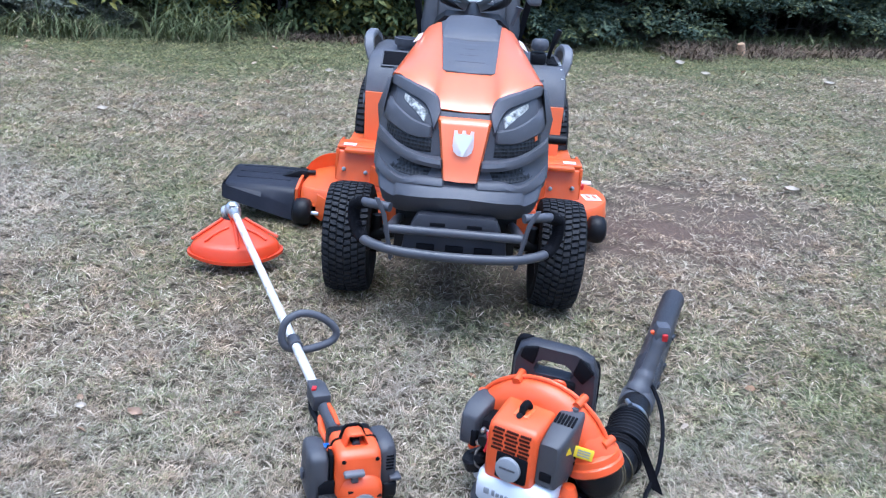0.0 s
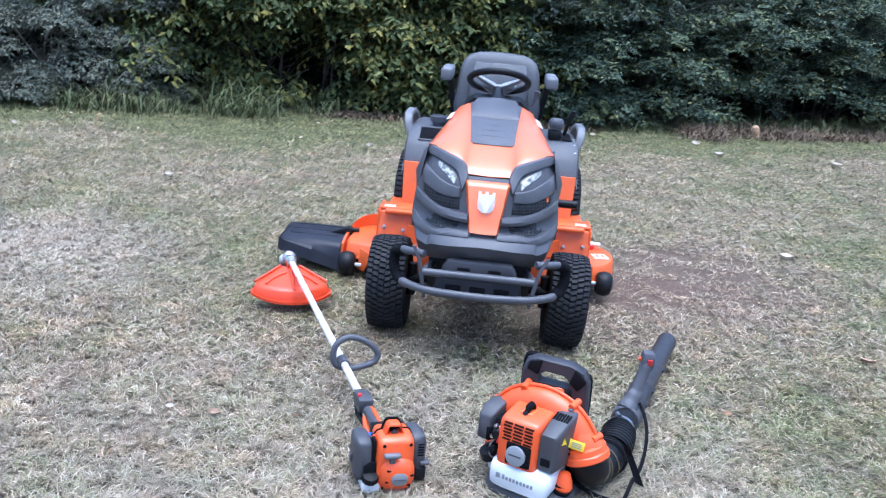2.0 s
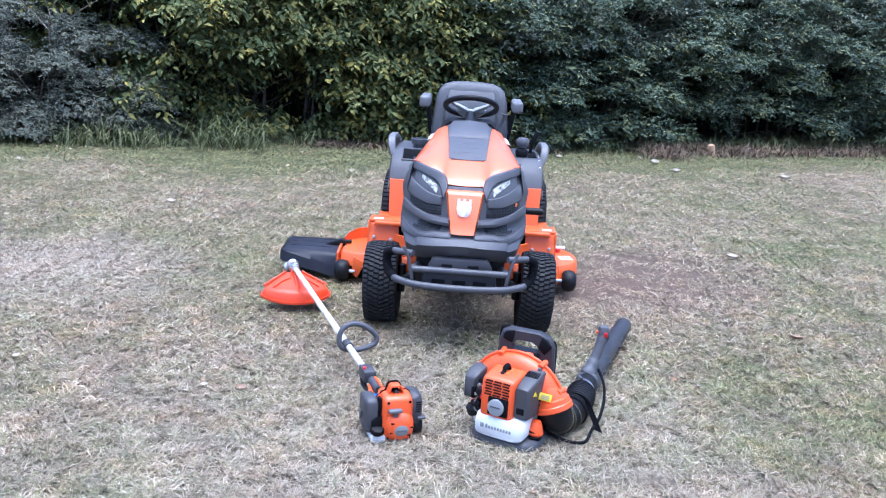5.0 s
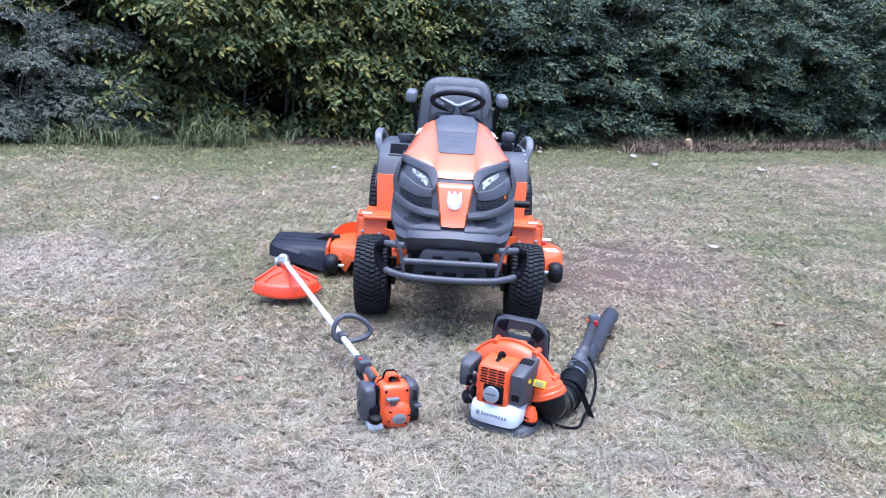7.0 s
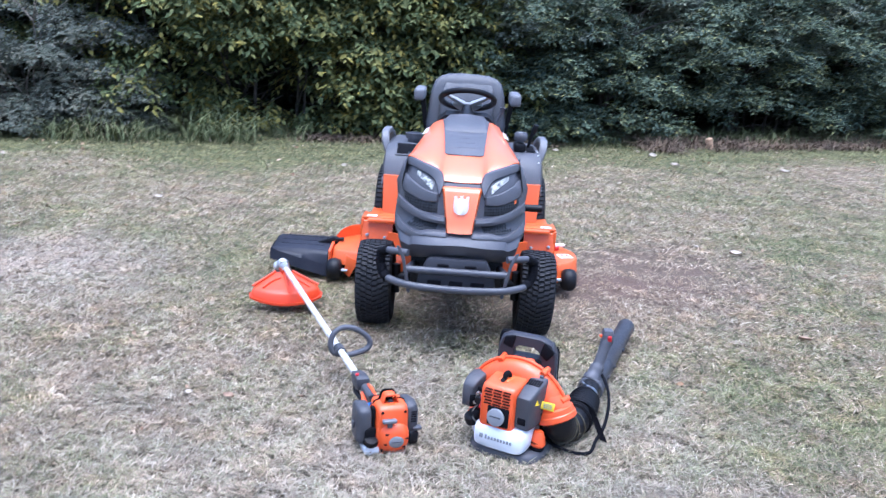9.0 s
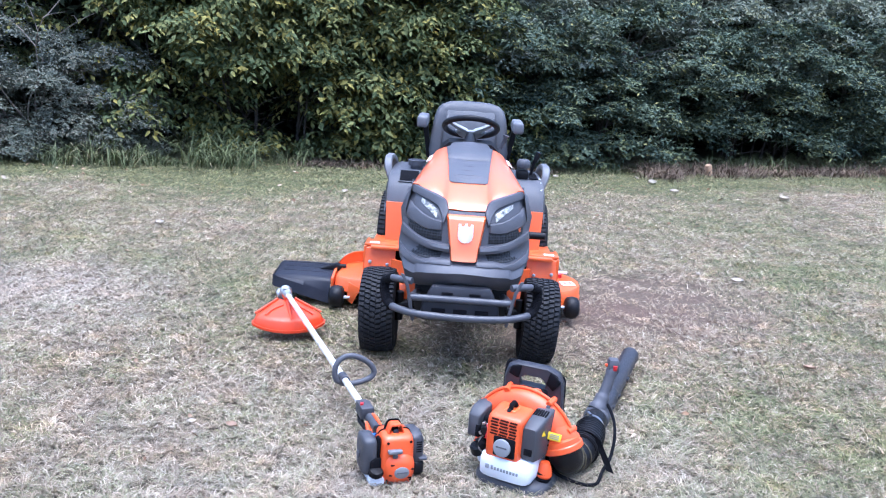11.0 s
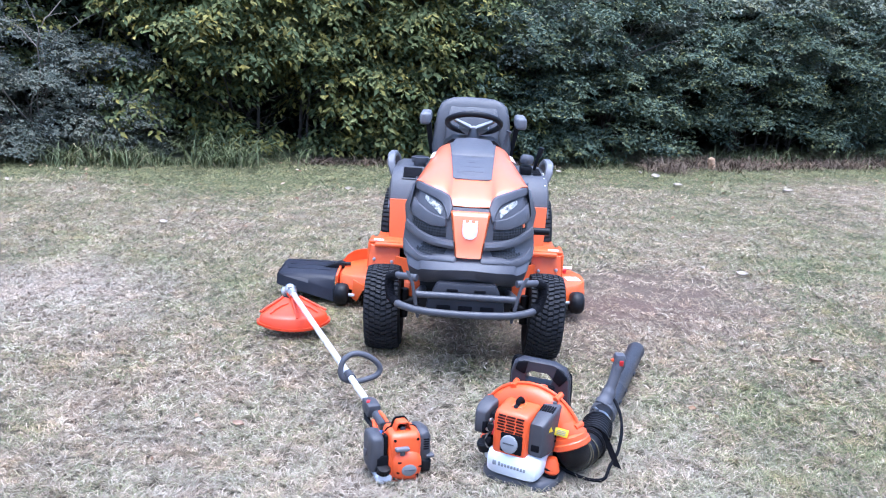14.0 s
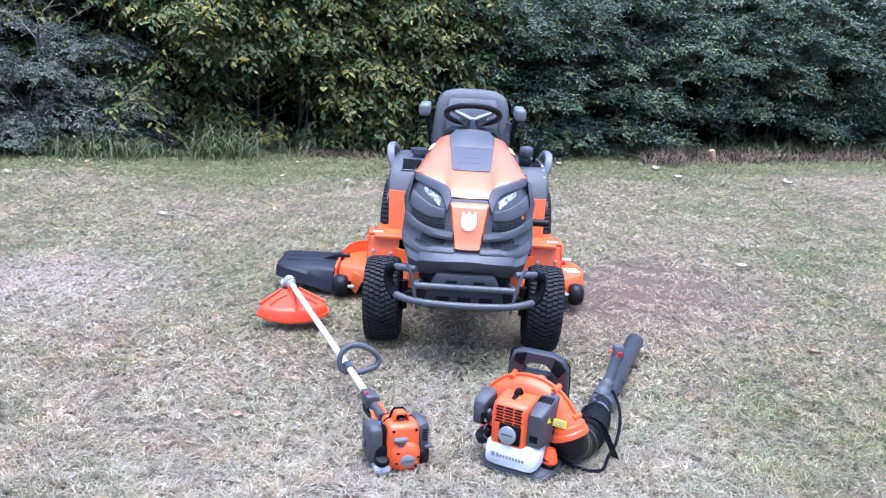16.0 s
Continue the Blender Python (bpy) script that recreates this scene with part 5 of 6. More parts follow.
part("deck_lip", loft([[(-0.700, y0, 0.108), (-0.688, y0, 0.108), (-0.688, y0, z), (-0.700, y0, z)] for y0, z in ((0.715, 0.172), (0.80, 0.186), (0.93, 0.192), (1.06, 0.182))]), ORANGE_STEEL, deck)
# Black solid added to stand for the shade under the deck.
part("deck_under_shade", loft([[Vector((x * 0.93, 0.99 + (y - 0.97) * 0.90, z)) for x, y in deck_outline()] for z in (0.062, 0.118)]), DARK, deck)
# discharge chute
prof = [(0.700, 0.030), (0.712, 0.085), (0.722, 0.140), (0.735, 0.158), (0.765, 0.165), (1.00, 0.182), (1.06, 0.165), (1.08, 0.06), (1.065, 0.06), (1.045, 0.155), (1.00, 0.168), (0.77, 0.152), (0.745, 0.142), (0.728, 0.085), (0.715, 0.030)]
rings = []
for x, dy, dz in ((-0.706, 0, 0), (-0.714, 0, 0.002), (-0.85, 0.006, 0.004), (-1.006, 0.014, 0.002), (-1.024, 0.030, -0.008)):
    rings.append([Vector((x, y + (dy if y < 0.9 else -dy), z + (dz if z > 0.1 else 0.072 * max(0.0, -0.70 - x) / 0.3))) for y, z in prof])
chute = part("discharge_chute", loft(rings), SLATE, mower, "black plastic discharge chute, folded down", 50)
part("chute_end", prism([(0.755, 0.105), (0.765, 0.140), (1.01, 0.156), (1.03, 0.105)], 0.006, 0.001, pose(-1.012, 0, 0.0, 0, 0, 90)), SLATE, chute)
part("chute_hinge", tube([(-0.735, 0.90, 0.192), (-0.640, 0.90, 0.198)], 0.011, 12), DARK, chute)
part("hinge_tab", prism([(-0.80, 0.172), (-0.67, 0.172), (-0.675, 0.206), (-0.70, 0.212)], 0.05, 0.006, pose(0, 0.90, 0)), DARK, chute)
for k in range(3):
    part("chute_seam", box((0.24, 0.006, 0.006), (-0.86, 0.83 + 0.07 * k, 0.1725 + 0.005 * k), 0.002), SLATE, chute)


# ---- string trimmer lying on its engine and guard ----
trimmer = thing("string_trimmer", Matrix.Translation((-0.24, -1.17, 0)), "orange and grey string trimmer with white straight shaft lying on grass", "string trimmer")
TO = Vector((-0.24, -1.17, 0))
TA, TB = Vector((-0.900, 0.318, 0.192)) - TO, Vector((-0.297, -1.053, 0.108)) - TO
TD = (TB - TA).normalized()
TR = TD.cross(Vector((0, 0, 1))).normalized() * -1
TR = Vector((-TD.y, TD.x, 0)).normalized()
TU = TR.cross(TD).normalized()
if TU.z < 0:
    TU = -TU


def on_shaft(s, r=0.0, u=0.0):
    return TA.lerp(TB, s) + TR * r + TU * u


part("shaft", tube([on_shaft(0.02), on_shaft(0.88)], 0.0135, 16), ALU, trimmer, "white painted straight tube")
# gear head and line spool
gear = part("gear_head", lathe([(0.004, -0.035), (0.022, -0.030), (0.029, -0.012), (0.030, 0.006), (0.024, 0.024), (0.010, 0.034), (0.002, 0.036)], pose(TA.x, TA.y, TA.z) @ pose(0, 0, 0, 15, -20, 0), 24), CAST, trimmer, "cast aluminium gear head", 70)
part("gear_clamp", tube([on_shaft(0.0), on_shaft(0.045)], [0.024, 0.019], 16), CAST, gear)
part("gear_cover", cyl(0.026, 0.014, pose(TA.x - 0.028, TA.y + 0.005, TA.z - 0.012, 20, 68, 0), 24, 0.003), CAST, gear)
for k in range(3):
    a = radians(120 * k + 20)
    part("clamp_bolt", cyl(0.006, 0.012, Matrix.Translation(on_shaft(0.015, 0.018 * math.cos(a), 0.022)), 8), STEEL, gear)
spool = part("line_spool", lathe([(0.006, -0.028), (0.040, -0.028), (0.050, -0.016), (0.052, 0.010), (0.040, 0.024), (0.015, 0.030)], pose(TA.x - 0.030, TA.y + 0.035, TA.z - 0.075, 8, -14, 0), 30), DARK, trimmer, "black line spool")
part("spool_cap", cyl(0.034, 0.016, pose(TA.x - 0.038, TA.y + 0.032, TA.z - 0.108, 8, -14, 0), 24, 0.004), DARK, spool)
# fan-shaped guard
bm = bmesh.new()
rows = []
base_a = math.atan2(TD.y, TD.x) - radians(6)
prof = [(0.052, -0.026), (0.070, -0.032), (0.140, -0.052), (0.195, -0.068), (0.222, -0.076), (0.232, -0.086), (0.238, -0.118), (0.240, -0.127), (0.247, -0.129), (0.247, -0.123)]
for k in range(29):
    f = -1 + 2 * k / 28
    a = base_a + f * radians(53)
    cut = 1 - 0.05 * f * f - 0.10 * max(0, abs(f) - 0.9) / 0.1
    low = 0.022 * abs(f) ** 2
    row = []
    for q, (r, h) in enumerate(prof):
        lift = low if q > 5 else 0
        row.append(bm.verts.new(TA + Vector((math.cos(a) * r * cut, math.sin(a) * r * cut, h + lift))))
    rows.append(row)
for a_, b_ in zip(rows, rows[1:]):
    for q in range(len(prof) - 1):
        bm.faces.new((a_[q], a_[q + 1], b_[q + 1], b_[q]))
solid(bm, 0.005)
tg = part("cutting_guard", bm, RED_GUARD, trimmer, "orange-red plastic cutting guard", 45)


def guard_pt(f, r, dz=0.0):
    a = base_a + f * radians(53)
    h = np.interp(r, [p[0] for p in prof[:6]], [p[1] for p in prof[:6]])
    return TA + Vector((math.cos(a) * r, math.sin(a) * r, float(h) + 0.003 + dz))


part("guard_rib", tube([guard_pt(0.02, r) for r in (0.055, 0.10, 0.18, 0.225)], [0.012, 0.009, 0.006, 0.004], 8), RED_GUARD, tg)
for f in (-0.62, 0.62):
    part("guard_rib", tube([guard_pt(f * 0.4, 0.10), guard_pt(f * 0.8, 0.125), guard_pt(f, 0.16), guard_pt(f * 1.05, 0.20)], 0.005, 8), RED_GUARD, tg)
for f in (-1, 1):
    part("guard_flange", tube([guard_pt(f * 0.97, r) for r in (0.055, 0.10, 0.16, 0.205)], 0.006, 8), RED_GUARD, tg)
part("guard_bracket", tube([on_shaft(0.01, 0, -0.01), on_shaft(0.045, 0, -0.018)], [0.024, 0.020], 12), RED_GUARD, tg)
# loop handle
LP = [(0.0, -0.020), (-0.030, -0.004), (-0.038, 0.030), (-0.024, 0.070), (0.016, 0.090), (0.066, 0.080), (0.110, 0.050), (0.127, 0.020), (0.114, -0.004), (0.074, -0.018), (0.032, -0.024)]
loop = part("loop_handle", tube(smooth_path([on_shaft(0.70 - 0.10 * u, r, u) for r, u in LP], 6, True), 0.0115, 12, closed=True), GREY, trimmer, "grey rubber-covered loop handle")
part("handle_clamp", tube([on_shaft(0.685), on_shaft(0.715)], 0.020, 14), GREY, loop)
# throttle grip
SH = Matrix((TR, TD, TU)).transposed().to_4x4()
SH.translation = on_shaft(0.895, -0.002, 0.004)
bm = box((0.052, 0.075, 0.050), m=SH @ pose(0, 0, 0, 0, 0, 0), b=0.010)
grip = part("throttle_housing", bm, GREY_DEEP, trimmer, "grey throttle grip")
part("housing_ramp", loft([[SH @ Vector((x, -0.035, z)) for x, z in ((-0.022, -0.022), (0.022, -0.022), (0.022, 0.020), (-0.022, 0.020))], [SH @ Vector((x, -0.060, z)) for x, z in ((-0.017, -0.018), (0.017, -0.018), (0.017, 0.014), (-0.017, 0.014))]]), GREY_DEEP, grip)
part("throttle_guard", tube([on_shaft(0.88, -0.012, -0.012), on_shaft(0.895, -0.016, -0.040), on_shaft(0.93, -0.012, -0.050)], [0.014, 0.012, 0.006], 10), DARK, grip)
part("grip", tube([on_shaft(s) for s in (0.93, 0.96, 1.0, 1.035)], [0.018, 0.0175, 0.0195, 0.026], 14), GREY_DEEP, grip)
part("stop_switch", box((0.012, 0.018, 0.008), on_shaft(0.895, -0.016, 0.030), 0.002), RED, grip, "red stop switch")
part("trigger", tube([on_shaft(0.945, -0.016, -0.010), on_shaft(0.975, -0.024, -0.018), on_shaft(1.02, -0.024, -0.016)], [0.008, 0.010, 0.006], 8), ORANGE_PLASTIC, grip)
part("trigger_lock", tube([on_shaft(0.935, 0.008, 0.016), on_shaft(0.965, 0.008, 0.020), on_shaft(1.0, 0.008, 0.018)], [0.005, 0.007, 0.005], 8), ORANGE_PLASTIC, grip)
part("clutch_cone", tube([on_shaft(1.03), on_shaft(1.06), on_shaft(1.085, 0, 0.0)], [0.026, 0.040, 0.058], 20), GREY_DEEP, grip)

# engine: local frame turned with the shaft
EN = pose(0.006, 0.005, 0, 0, 0, 20) @ Matrix.Diagonal((0.86, 0.92, 0.80, 1))


def ep(name, bm, mat, parent=None, label="", smooth=50):
    bm.transform(EN)
    return part(name, bm, mat, parent or trimmer, label, smooth)


def super_ring(cx, cz, w, h, y, n=24, e=0.5):
    out = []
    for k in range(n):
        a = 2 * math.pi * k / n
        c, s = math.cos(a), math.sin(a)
        out.append(Vector((cx + w * math.copysign(abs(c) ** e, c), y, cz + h * math.copysign(abs(s) ** e, s))))
    return out


cover = ep("starter_cover", loft([super_ring(-0.007, 0.118, 0.062, 0.098, 0.03, e=0.28), super_ring(-0.007, 0.118, 0.066, 0.105, -0.02, e=0.28), super_ring(-0.008, 0.117, 0.066, 0.104, -0.064, e=0.28), super_ring(-0.008, 0.115, 0.062, 0.098, -0.084, e=0.30), super_ring(-0.007, 0.114, 0.053, 0.088, -0.090, e=0.34)]), ORANGE_PLASTIC, None, "orange plastic starter cover")
ep("recoil_dome", loft([super_ring(-0.002, 0.080, 0.062, 0.066, -0.080, 28, 0.7), super_ring(-0.001, 0.080, 0.060, 0.063, -0.092, 28, 0.7), super_ring(0.0, 0.079, 0.055, 0.058, -0.097, 28, 0.72), super_ring(0.001, 0.078, 0.050, 0.052, -0.104, 28, 0.8), super_ring(0.001, 0.076, 0.036, 0.036, -0.112, 28, 0.9)]), ORANGE_PLASTIC, cover)
ep("cover_emblem", lathe([(0.001, 0.003), (0.024, 0.003), (0.027, 0.001), (0.027, -0.004)], pose(0.002, -0.114, 0.071, 90, 0, 0) @ Matrix.Diagonal((1.12, 0.95, 1, 1)), 28), PLATE, cover, "dull silver oval plate")
ep("emblem_band", box((0.044, 0.003, 0.004), (0.002, -0.1185, 0.074), 0.001), GREY, cover)
for x, z in ((-0.045, 0.060), (0.052, 0.082), (-0.040, 0.105), (0.040, 0.045)):
    ep("cover_slot", box((0.015, 0.006, 0.006), (x * 0.86, -0.1075, z), 0.001), FOAM, cover)
hd = ep("starter_handle", box((0.058, 0.022, 0.017), (-0.026, -0.102, 0.163), 0.006, 3), GREY_LIGHT, cover, "grey pull-start handle")
ep("handle_stem", box((0.020, 0.014, 0.026), (-0.024, -0.100, 0.146), 0.004), GREY, hd)
for x in (-0.052, 0.040):
    ep("cover_screw", cyl(0.006, 0.010, pose(x, -0.086, 0.196, 90, 0, 0), 12), FOAM, cover)
for k in range(6):
    ep("skirt_slot", box((0.007, 0.006, 0.012), (-0.050 + 0.019 * k, -0.0905, 0.026), 0.001), FOAM, cover)
# Black block that paints the shadow in the gap beside the filter.
ep("cover_shadow_gap", box((0.006, 0.060, 0.150), (-0.0780, -0.035, 0.125), 0.001), FOAM, cover)
# top arch over the spark plug
ep("cover_arch", prism([(-0.050, 0.205), (-0.036, 0.252), (-0.028, 0.260), (0.004, 0.260), (0.012, 0.252), (0.030, 0.205), (0.021, 0.205), (0.007, 0.250), (-0.029, 0.250), (-0.042, 0.205)], 0.040, 0.003, Matrix.Translation((0, -0.034, 0))), ORANGE_PLASTIC, cover)
ep("arch_back", prism([(-0.036, 0.205), (-0.024, 0.248), (0.002, 0.248), (0.016, 0.205)], 0.006, 0.0, Matrix.Translation((0, -0.006, 0))), FOAM, cover)
ep("spark_plug_cap", lathe([(0.014, -0.02), (0.013, 0.012), (0.008, 0.022), (0.002, 0.024)], pose(-0.010, -0.028, 0.222), 16), FOAM, cover)
ep("plug_boot", cyl(0.012, 0.012, pose(-0.010, -0.046, 0.222, 90, 0, 0), 14, 0.003), CHARCOAL, cover)
ep("cover_seam", loft([super_ring(-0.007, 0.118, 0.0685, 0.1075, -0.012, e=0.28), super_ring(-0.007, 0.118, 0.0685, 0.1075, -0.018, e=0.28)]), FOAM, cover)
ep("arch_seam", prism([(-0.054, 0.205), (-0.040, 0.254), (-0.030, 0.264), (0.006, 0.264), (0.016, 0.254), (0.034, 0.205), (0.028, 0.205), (0.010, 0.250), (-0.030, 0.250), (-0.046, 0.205)], 0.006, 0, Matrix.Translation((0, -0.008, 0))), FOAM, cover)
# air filter housing
filt = ep("air_filter_cover", loft([super_ring(-0.114, 0.122, 0.025, 0.070, 0.05, 20, 0.42), super_ring(-0.115, 0.124, 0.031, 0.082, 0.02, 20, 0.42), super_ring(-0.115, 0.124, 0.032, 0.084, -0.035, 20, 0.42), super_ring(-0.114, 0.124, 0.029, 0.079, -0.060, 20, 0.42), super_ring(-0.112, 0.124, 0.021, 0.066, -0.070, 20, 0.42)]), GREY_DEEP, None, "grey air filter cover")
# Black block set on the cover to paint a recess in shade.
ep("filter_recess_shade", prism([(-0.116, 0.034), (-0.072, 0.034), (-0.072, 0.124), (-0.096, 0.124), (-0.116, 0.108)], 0.020, 0.004, Matrix.Translation((0, -0.068, 0))), FOAM, filt)
ep("cover_gap", box((0.010, 0.05, 0.12), (-0.081, -0.045, 0.15), 0.002), FOAM, filt)
ep("choke_lever", box((0.026, 0.020, 0.010), (-0.088, -0.010, 0.197), 0.003), BLUE, filt, "blue choke lever")
ep("filter_latch", box((0.008, 0.020, 0.03), (-0.152, -0.02, 0.12), 0.003), GREY, filt)
ep("carburettor", box((0.03, 0.07, 0.12), (-0.076, -0.005, 0.11), 0.006), FOAM)
ep("red_lever", tube([(-0.072, -0.03, 0.185), (-0.082, -0.035, 0.205), (-0.076, -0.04, 0.215)], [0.006, 0.007, 0.003], 8), ORANGE_PLASTIC)
tank = ep("fuel_tank", loft([super_ring(-0.088, 0.026, 0.026, 0.022, 0.06, 20, 0.6), super_ring(-0.088, 0.026, 0.031, 0.024, 0.03, 20, 0.6), super_ring(-0.088, 0.026, 0.033, 0.024, -0.06, 20, 0.6), super_ring(-0.089, 0.026, 0.030, 0.020, -0.088, 20, 0.6)]), WHITE, None, "white translucent fuel tank")
capn = ep("fuel_cap", lathe([(0.027, -0.014), (0.028, 0.008), (0.025, 0.014), (0.004, 0.016)], pose(-0.092, -0.078, 0.066, 24, 0, 0), 22), DARK, tank, "black ribbed fuel cap")
for k in range(14):
    a = 2 * math.pi * k / 14
    ep("cap_rib", box((0.004, 0.004, 0.018), m=pose(-0.092, -0.078, 0.066, 24, 0, 0) @ pose(0.0275 * math.cos(a), 0.0275 * math.sin(a), -0.003), b=0.0), FOAM, capn)
# muffler side
muf = ep("muffler_cover", loft([super_ring(0.080, 0.122, 0.028, 0.076, 0.06, 20, 0.45), super_ring(0.082, 0.126, 0.031, 0.082, 0.0, 20, 0.45), super_ring(0.080, 0.126, 0.028, 0.076, -0.046, 20, 0.45), super_ring(0.077, 0.124, 0.020, 0.064, -0.054, 20, 0.45)]), GREY_DEEP, None, "grey muffler cover")
for k in range(5):
    ep("louvre", box((0.022, 0.004, 0.005), (0.088, -0.0545, 0.128 + 0.011 * k), 0.001), FOAM, muf)
ep("muffler", box((0.045, 0.07, 0.06), (0.090, -0.025, 0.052), 0.010), DARK, muf)
ep("muffler_ledge", box((0.034, 0.030, 0.012), (0.104, -0.052, 0.098), 0.003), GREY, muf)
ep("crankcase", box((0.13, 0.11, 0.15), (0.0, 0.045, 0.115), 0.015), DARK)
ep("foot", box((0.11, 0.10, 0.022), (0.0, -0.03, 0.012), 0.006), ORANGE_PLASTIC)


# ---- backpack blower standing on its base ----
BL = pose(0.23, -1.115, 0, 0, 0, -27)
blower = thing("backpack_blower", BL, "orange and grey backpack leaf blower standing on grass, tube laid out", "leaf blower")
BI = BL.inverted()


def bring(x0, x1, z0, z1, y, n=24, e=0.4):
    return super_ring((x0 + x1) / 2, (z0 + z1) / 2, (x1 - x0) / 2, (z1 - z0) / 2, y, n, e)


# base frame
def flat_ring(x0, x1, y0, y1, z, n=28, e=0.55):
    out = []
    for k in range(n):
        a = 2 * math.pi * k / n
        c, s = math.cos(a), math.sin(a)
        out.append(Vector(((x0 + x1) / 2 + (x1 - x0) / 2 * math.copysign(abs(c) ** e, c), (y0 + y1) / 2 + (y1 - y0) / 2 * math.copysign(abs(s) ** e, s), z)))
    return out


part("base", loft([flat_ring(-0.144, 0.104, -0.130, 0.100, 0.002), flat_ring(-0.154, 0.114, -0.142, 0.108, 0.010), flat_ring(-0.152, 0.112, -0.140, 0.106, 0.028), flat_ring(-0.140, 0.100, -0.126, 0.100, 0.040)]), GREY_DEEP, blower, "grey plastic base frame", 50)
for x, y in ((-0.10, -0.06), (0.085, -0.05), (0.06, 0.07)):
    part("rubber_mount", lathe([(0.022, 0), (0.028, 0.012), (0.022, 0.022), (0.028, 0.034), (0.02, 0.045)], Matrix.Translation((x, y, 0.035)), 18), FOAM, blower)
# back plate with carrying handle
back = part("back_plate", prism([(-0.135, 0.03), (0.085, 0.03), (0.090, 0.27), (0.080, 0.306), (-0.140, 0.316), (-0.145, 0.28)], 0.030, 0.008, Matrix.Translation((0, 0.085, 0))), DARK, blower, "charcoal back plate")
outer = [(-0.156, 0.235), (-0.160, 0.360), (-0.148, 0.398), (-0.112, 0.414), (0.022, 0.408), (0.070, 0.390), (0.090, 0.352), (0.096, 0.230)]
inner = [(-0.088, 0.334), (-0.094, 0.346), (-0.088, 0.362), (-0.070, 0.371), (-0.010, 0.368), (0.008, 0.358), (0.018, 0.344), (0.010, 0.330)]
rings = []
for off, y in ((0.004, 0.060), (0.0, 0.066), (0.0, 0.092), (0.004, 0.098)):
    rings.append((off, y))
bm = bmesh.new()
oc, ic = Vector((-0.032, 0, 0.33)), Vector((-0.036, 0, 0.345))


def loop_at(pts, c, k, y):
    return [bm.verts.new(Vector((c.x + (x - c.x) * k, y, c.z + (z - c.z) * k))) for x, z in pts]


L_ = [loop_at(inner, ic, 1.0, 0.096), loop_at(inner, ic, 1.0, 0.064), loop_at(inner, ic, 1.07, 0.058), loop_at(outer, oc, 0.94, 0.058), loop_at(outer, oc, 1.0, 0.066), loop_at(outer, oc, 1.0, 0.096), loop_at(outer, oc, 0.94, 0.104), loop_at(inner, ic, 1.07, 0.104)]
for a_, b_ in zip(L_, L_[1:] + L_[:1]):
    for q in range(8):
        bm.faces.new((a_[q], a_[(q + 1) % 8], b_[(q + 1) % 8], b_[q]))
hnd = part("carry_handle", bm, CHARCOAL, back, "charcoal carrying handle")
part("handle_pad", prism([(-0.142, 0.372), (-0.098, 0.356), (-0.086, 0.410), (-0.132, 0.402)], 0.058, 0.006, Matrix.Translation((0, 0.080, 0))), FOAM, hnd, "black pad")
part("handle_pad", prism([(0.018, 0.350), (0.050, 0.325), (0.082, 0.362), (0.034, 0.400)], 0.058, 0.006, Matrix.Translation((0, 0.080, 0))), FOAM, hnd, "black pad")
part("shoulder_pad", loft([bring(-0.165, -0.105, 0.10, 0.405, 0.125), bring(-0.170, -0.100, 0.09, 0.410, 0.105), bring(-0.165, -0.105, 0.10, 0.405, 0.098)]), FOAM, back)
part("shoulder_pad", loft([bring(0.045, 0.092, 0.10, 0.365, 0.125), bring(0.040, 0.097, 0.09, 0.372, 0.105), bring(0.045, 0.092, 0.10, 0.365, 0.098)]), FOAM, back)
part("vibration_block", box((0.07, 0.03, 0.05), (-0.005, 0.055, 0.302), 0.008), FOAM, back)
part("cable_clip", tube(smooth_path([(-0.03, 0.045, 0.305), (-0.03, 0.04, 0.328), (0.0, 0.04, 0.328), (0.0, 0.045, 0.305)], 4), 0.005, 8), ORANGE_PLASTIC, back)
back.matrix_local = Matrix.Translation((-0.026, 0.085, 0)) @ pose(0, 0, 0, 0, 0, 13) @ Matrix.Diagonal((0.84, 1, 0.955, 1)) @ Matrix.Translation((0.03, -0.085, 0))
# fan housing: a scroll whose duct widens towards the outlet
ctr = Vector((-0.045, 0.022, 0.132))
path, rad = [], []
for k in range(25):
    f = k / 24
    a = radians(215 - 200 * f)
    R = 0.108 + 0.028 * f
    r = 0.048 + 0.018 * f
    path.append(ctr + Vector((math.cos(a) * R * 1.02, 0, math.sin(a) * R)))
    rad.append(r * 0.80)
path += [Vector((0.098, 0.022, 0.180)), Vector((0.110, 0.022, 0.164)), Vector((0.117, 0.022, 0.152))]
rad += [0.054, 0.054, 0.055]
vol = part("fan_housing", tube(path, rad, 20, squash=1.25), ORANGE_PLASTIC, blower, "orange fan housing", 60)
part("fan_disc", lathe([(0.004, 0.040), (0.085, 0.040), (0.110, 0.034), (0.113, -0.030), (0.09, -0.040), (0.004, -0.040)], Matrix.Translation(ctr) @ pose(0, 0, 0, 90, 0, 0), 40), ORANGE_PLASTIC, vol)
# seam flange round the scroll with bolt bosses
fl = [ctr + (p - ctr) * ((p - ctr).length + r * 1.25 + 0.004) / (p - ctr).length for p, r in zip(path[:-3], rad[:-3])]
part("housing_seam", tube(fl, 0.006, 8), ORANGE_PLASTIC, vol)
for k in (2, 8, 13, 19, 23):
    d = (fl[k] - ctr).normalized()
    part("bolt_boss", tube([fl[k] - d * 0.006 + Vector((0, -0.022, 0)), fl[k] + d * 0.004 + Vector((0, 0.018, 0))], 0.011, 10), ORANGE_PLASTIC, vol)
OUT = pose(0.119, 0.022, 0.146, 0, -22, 0)
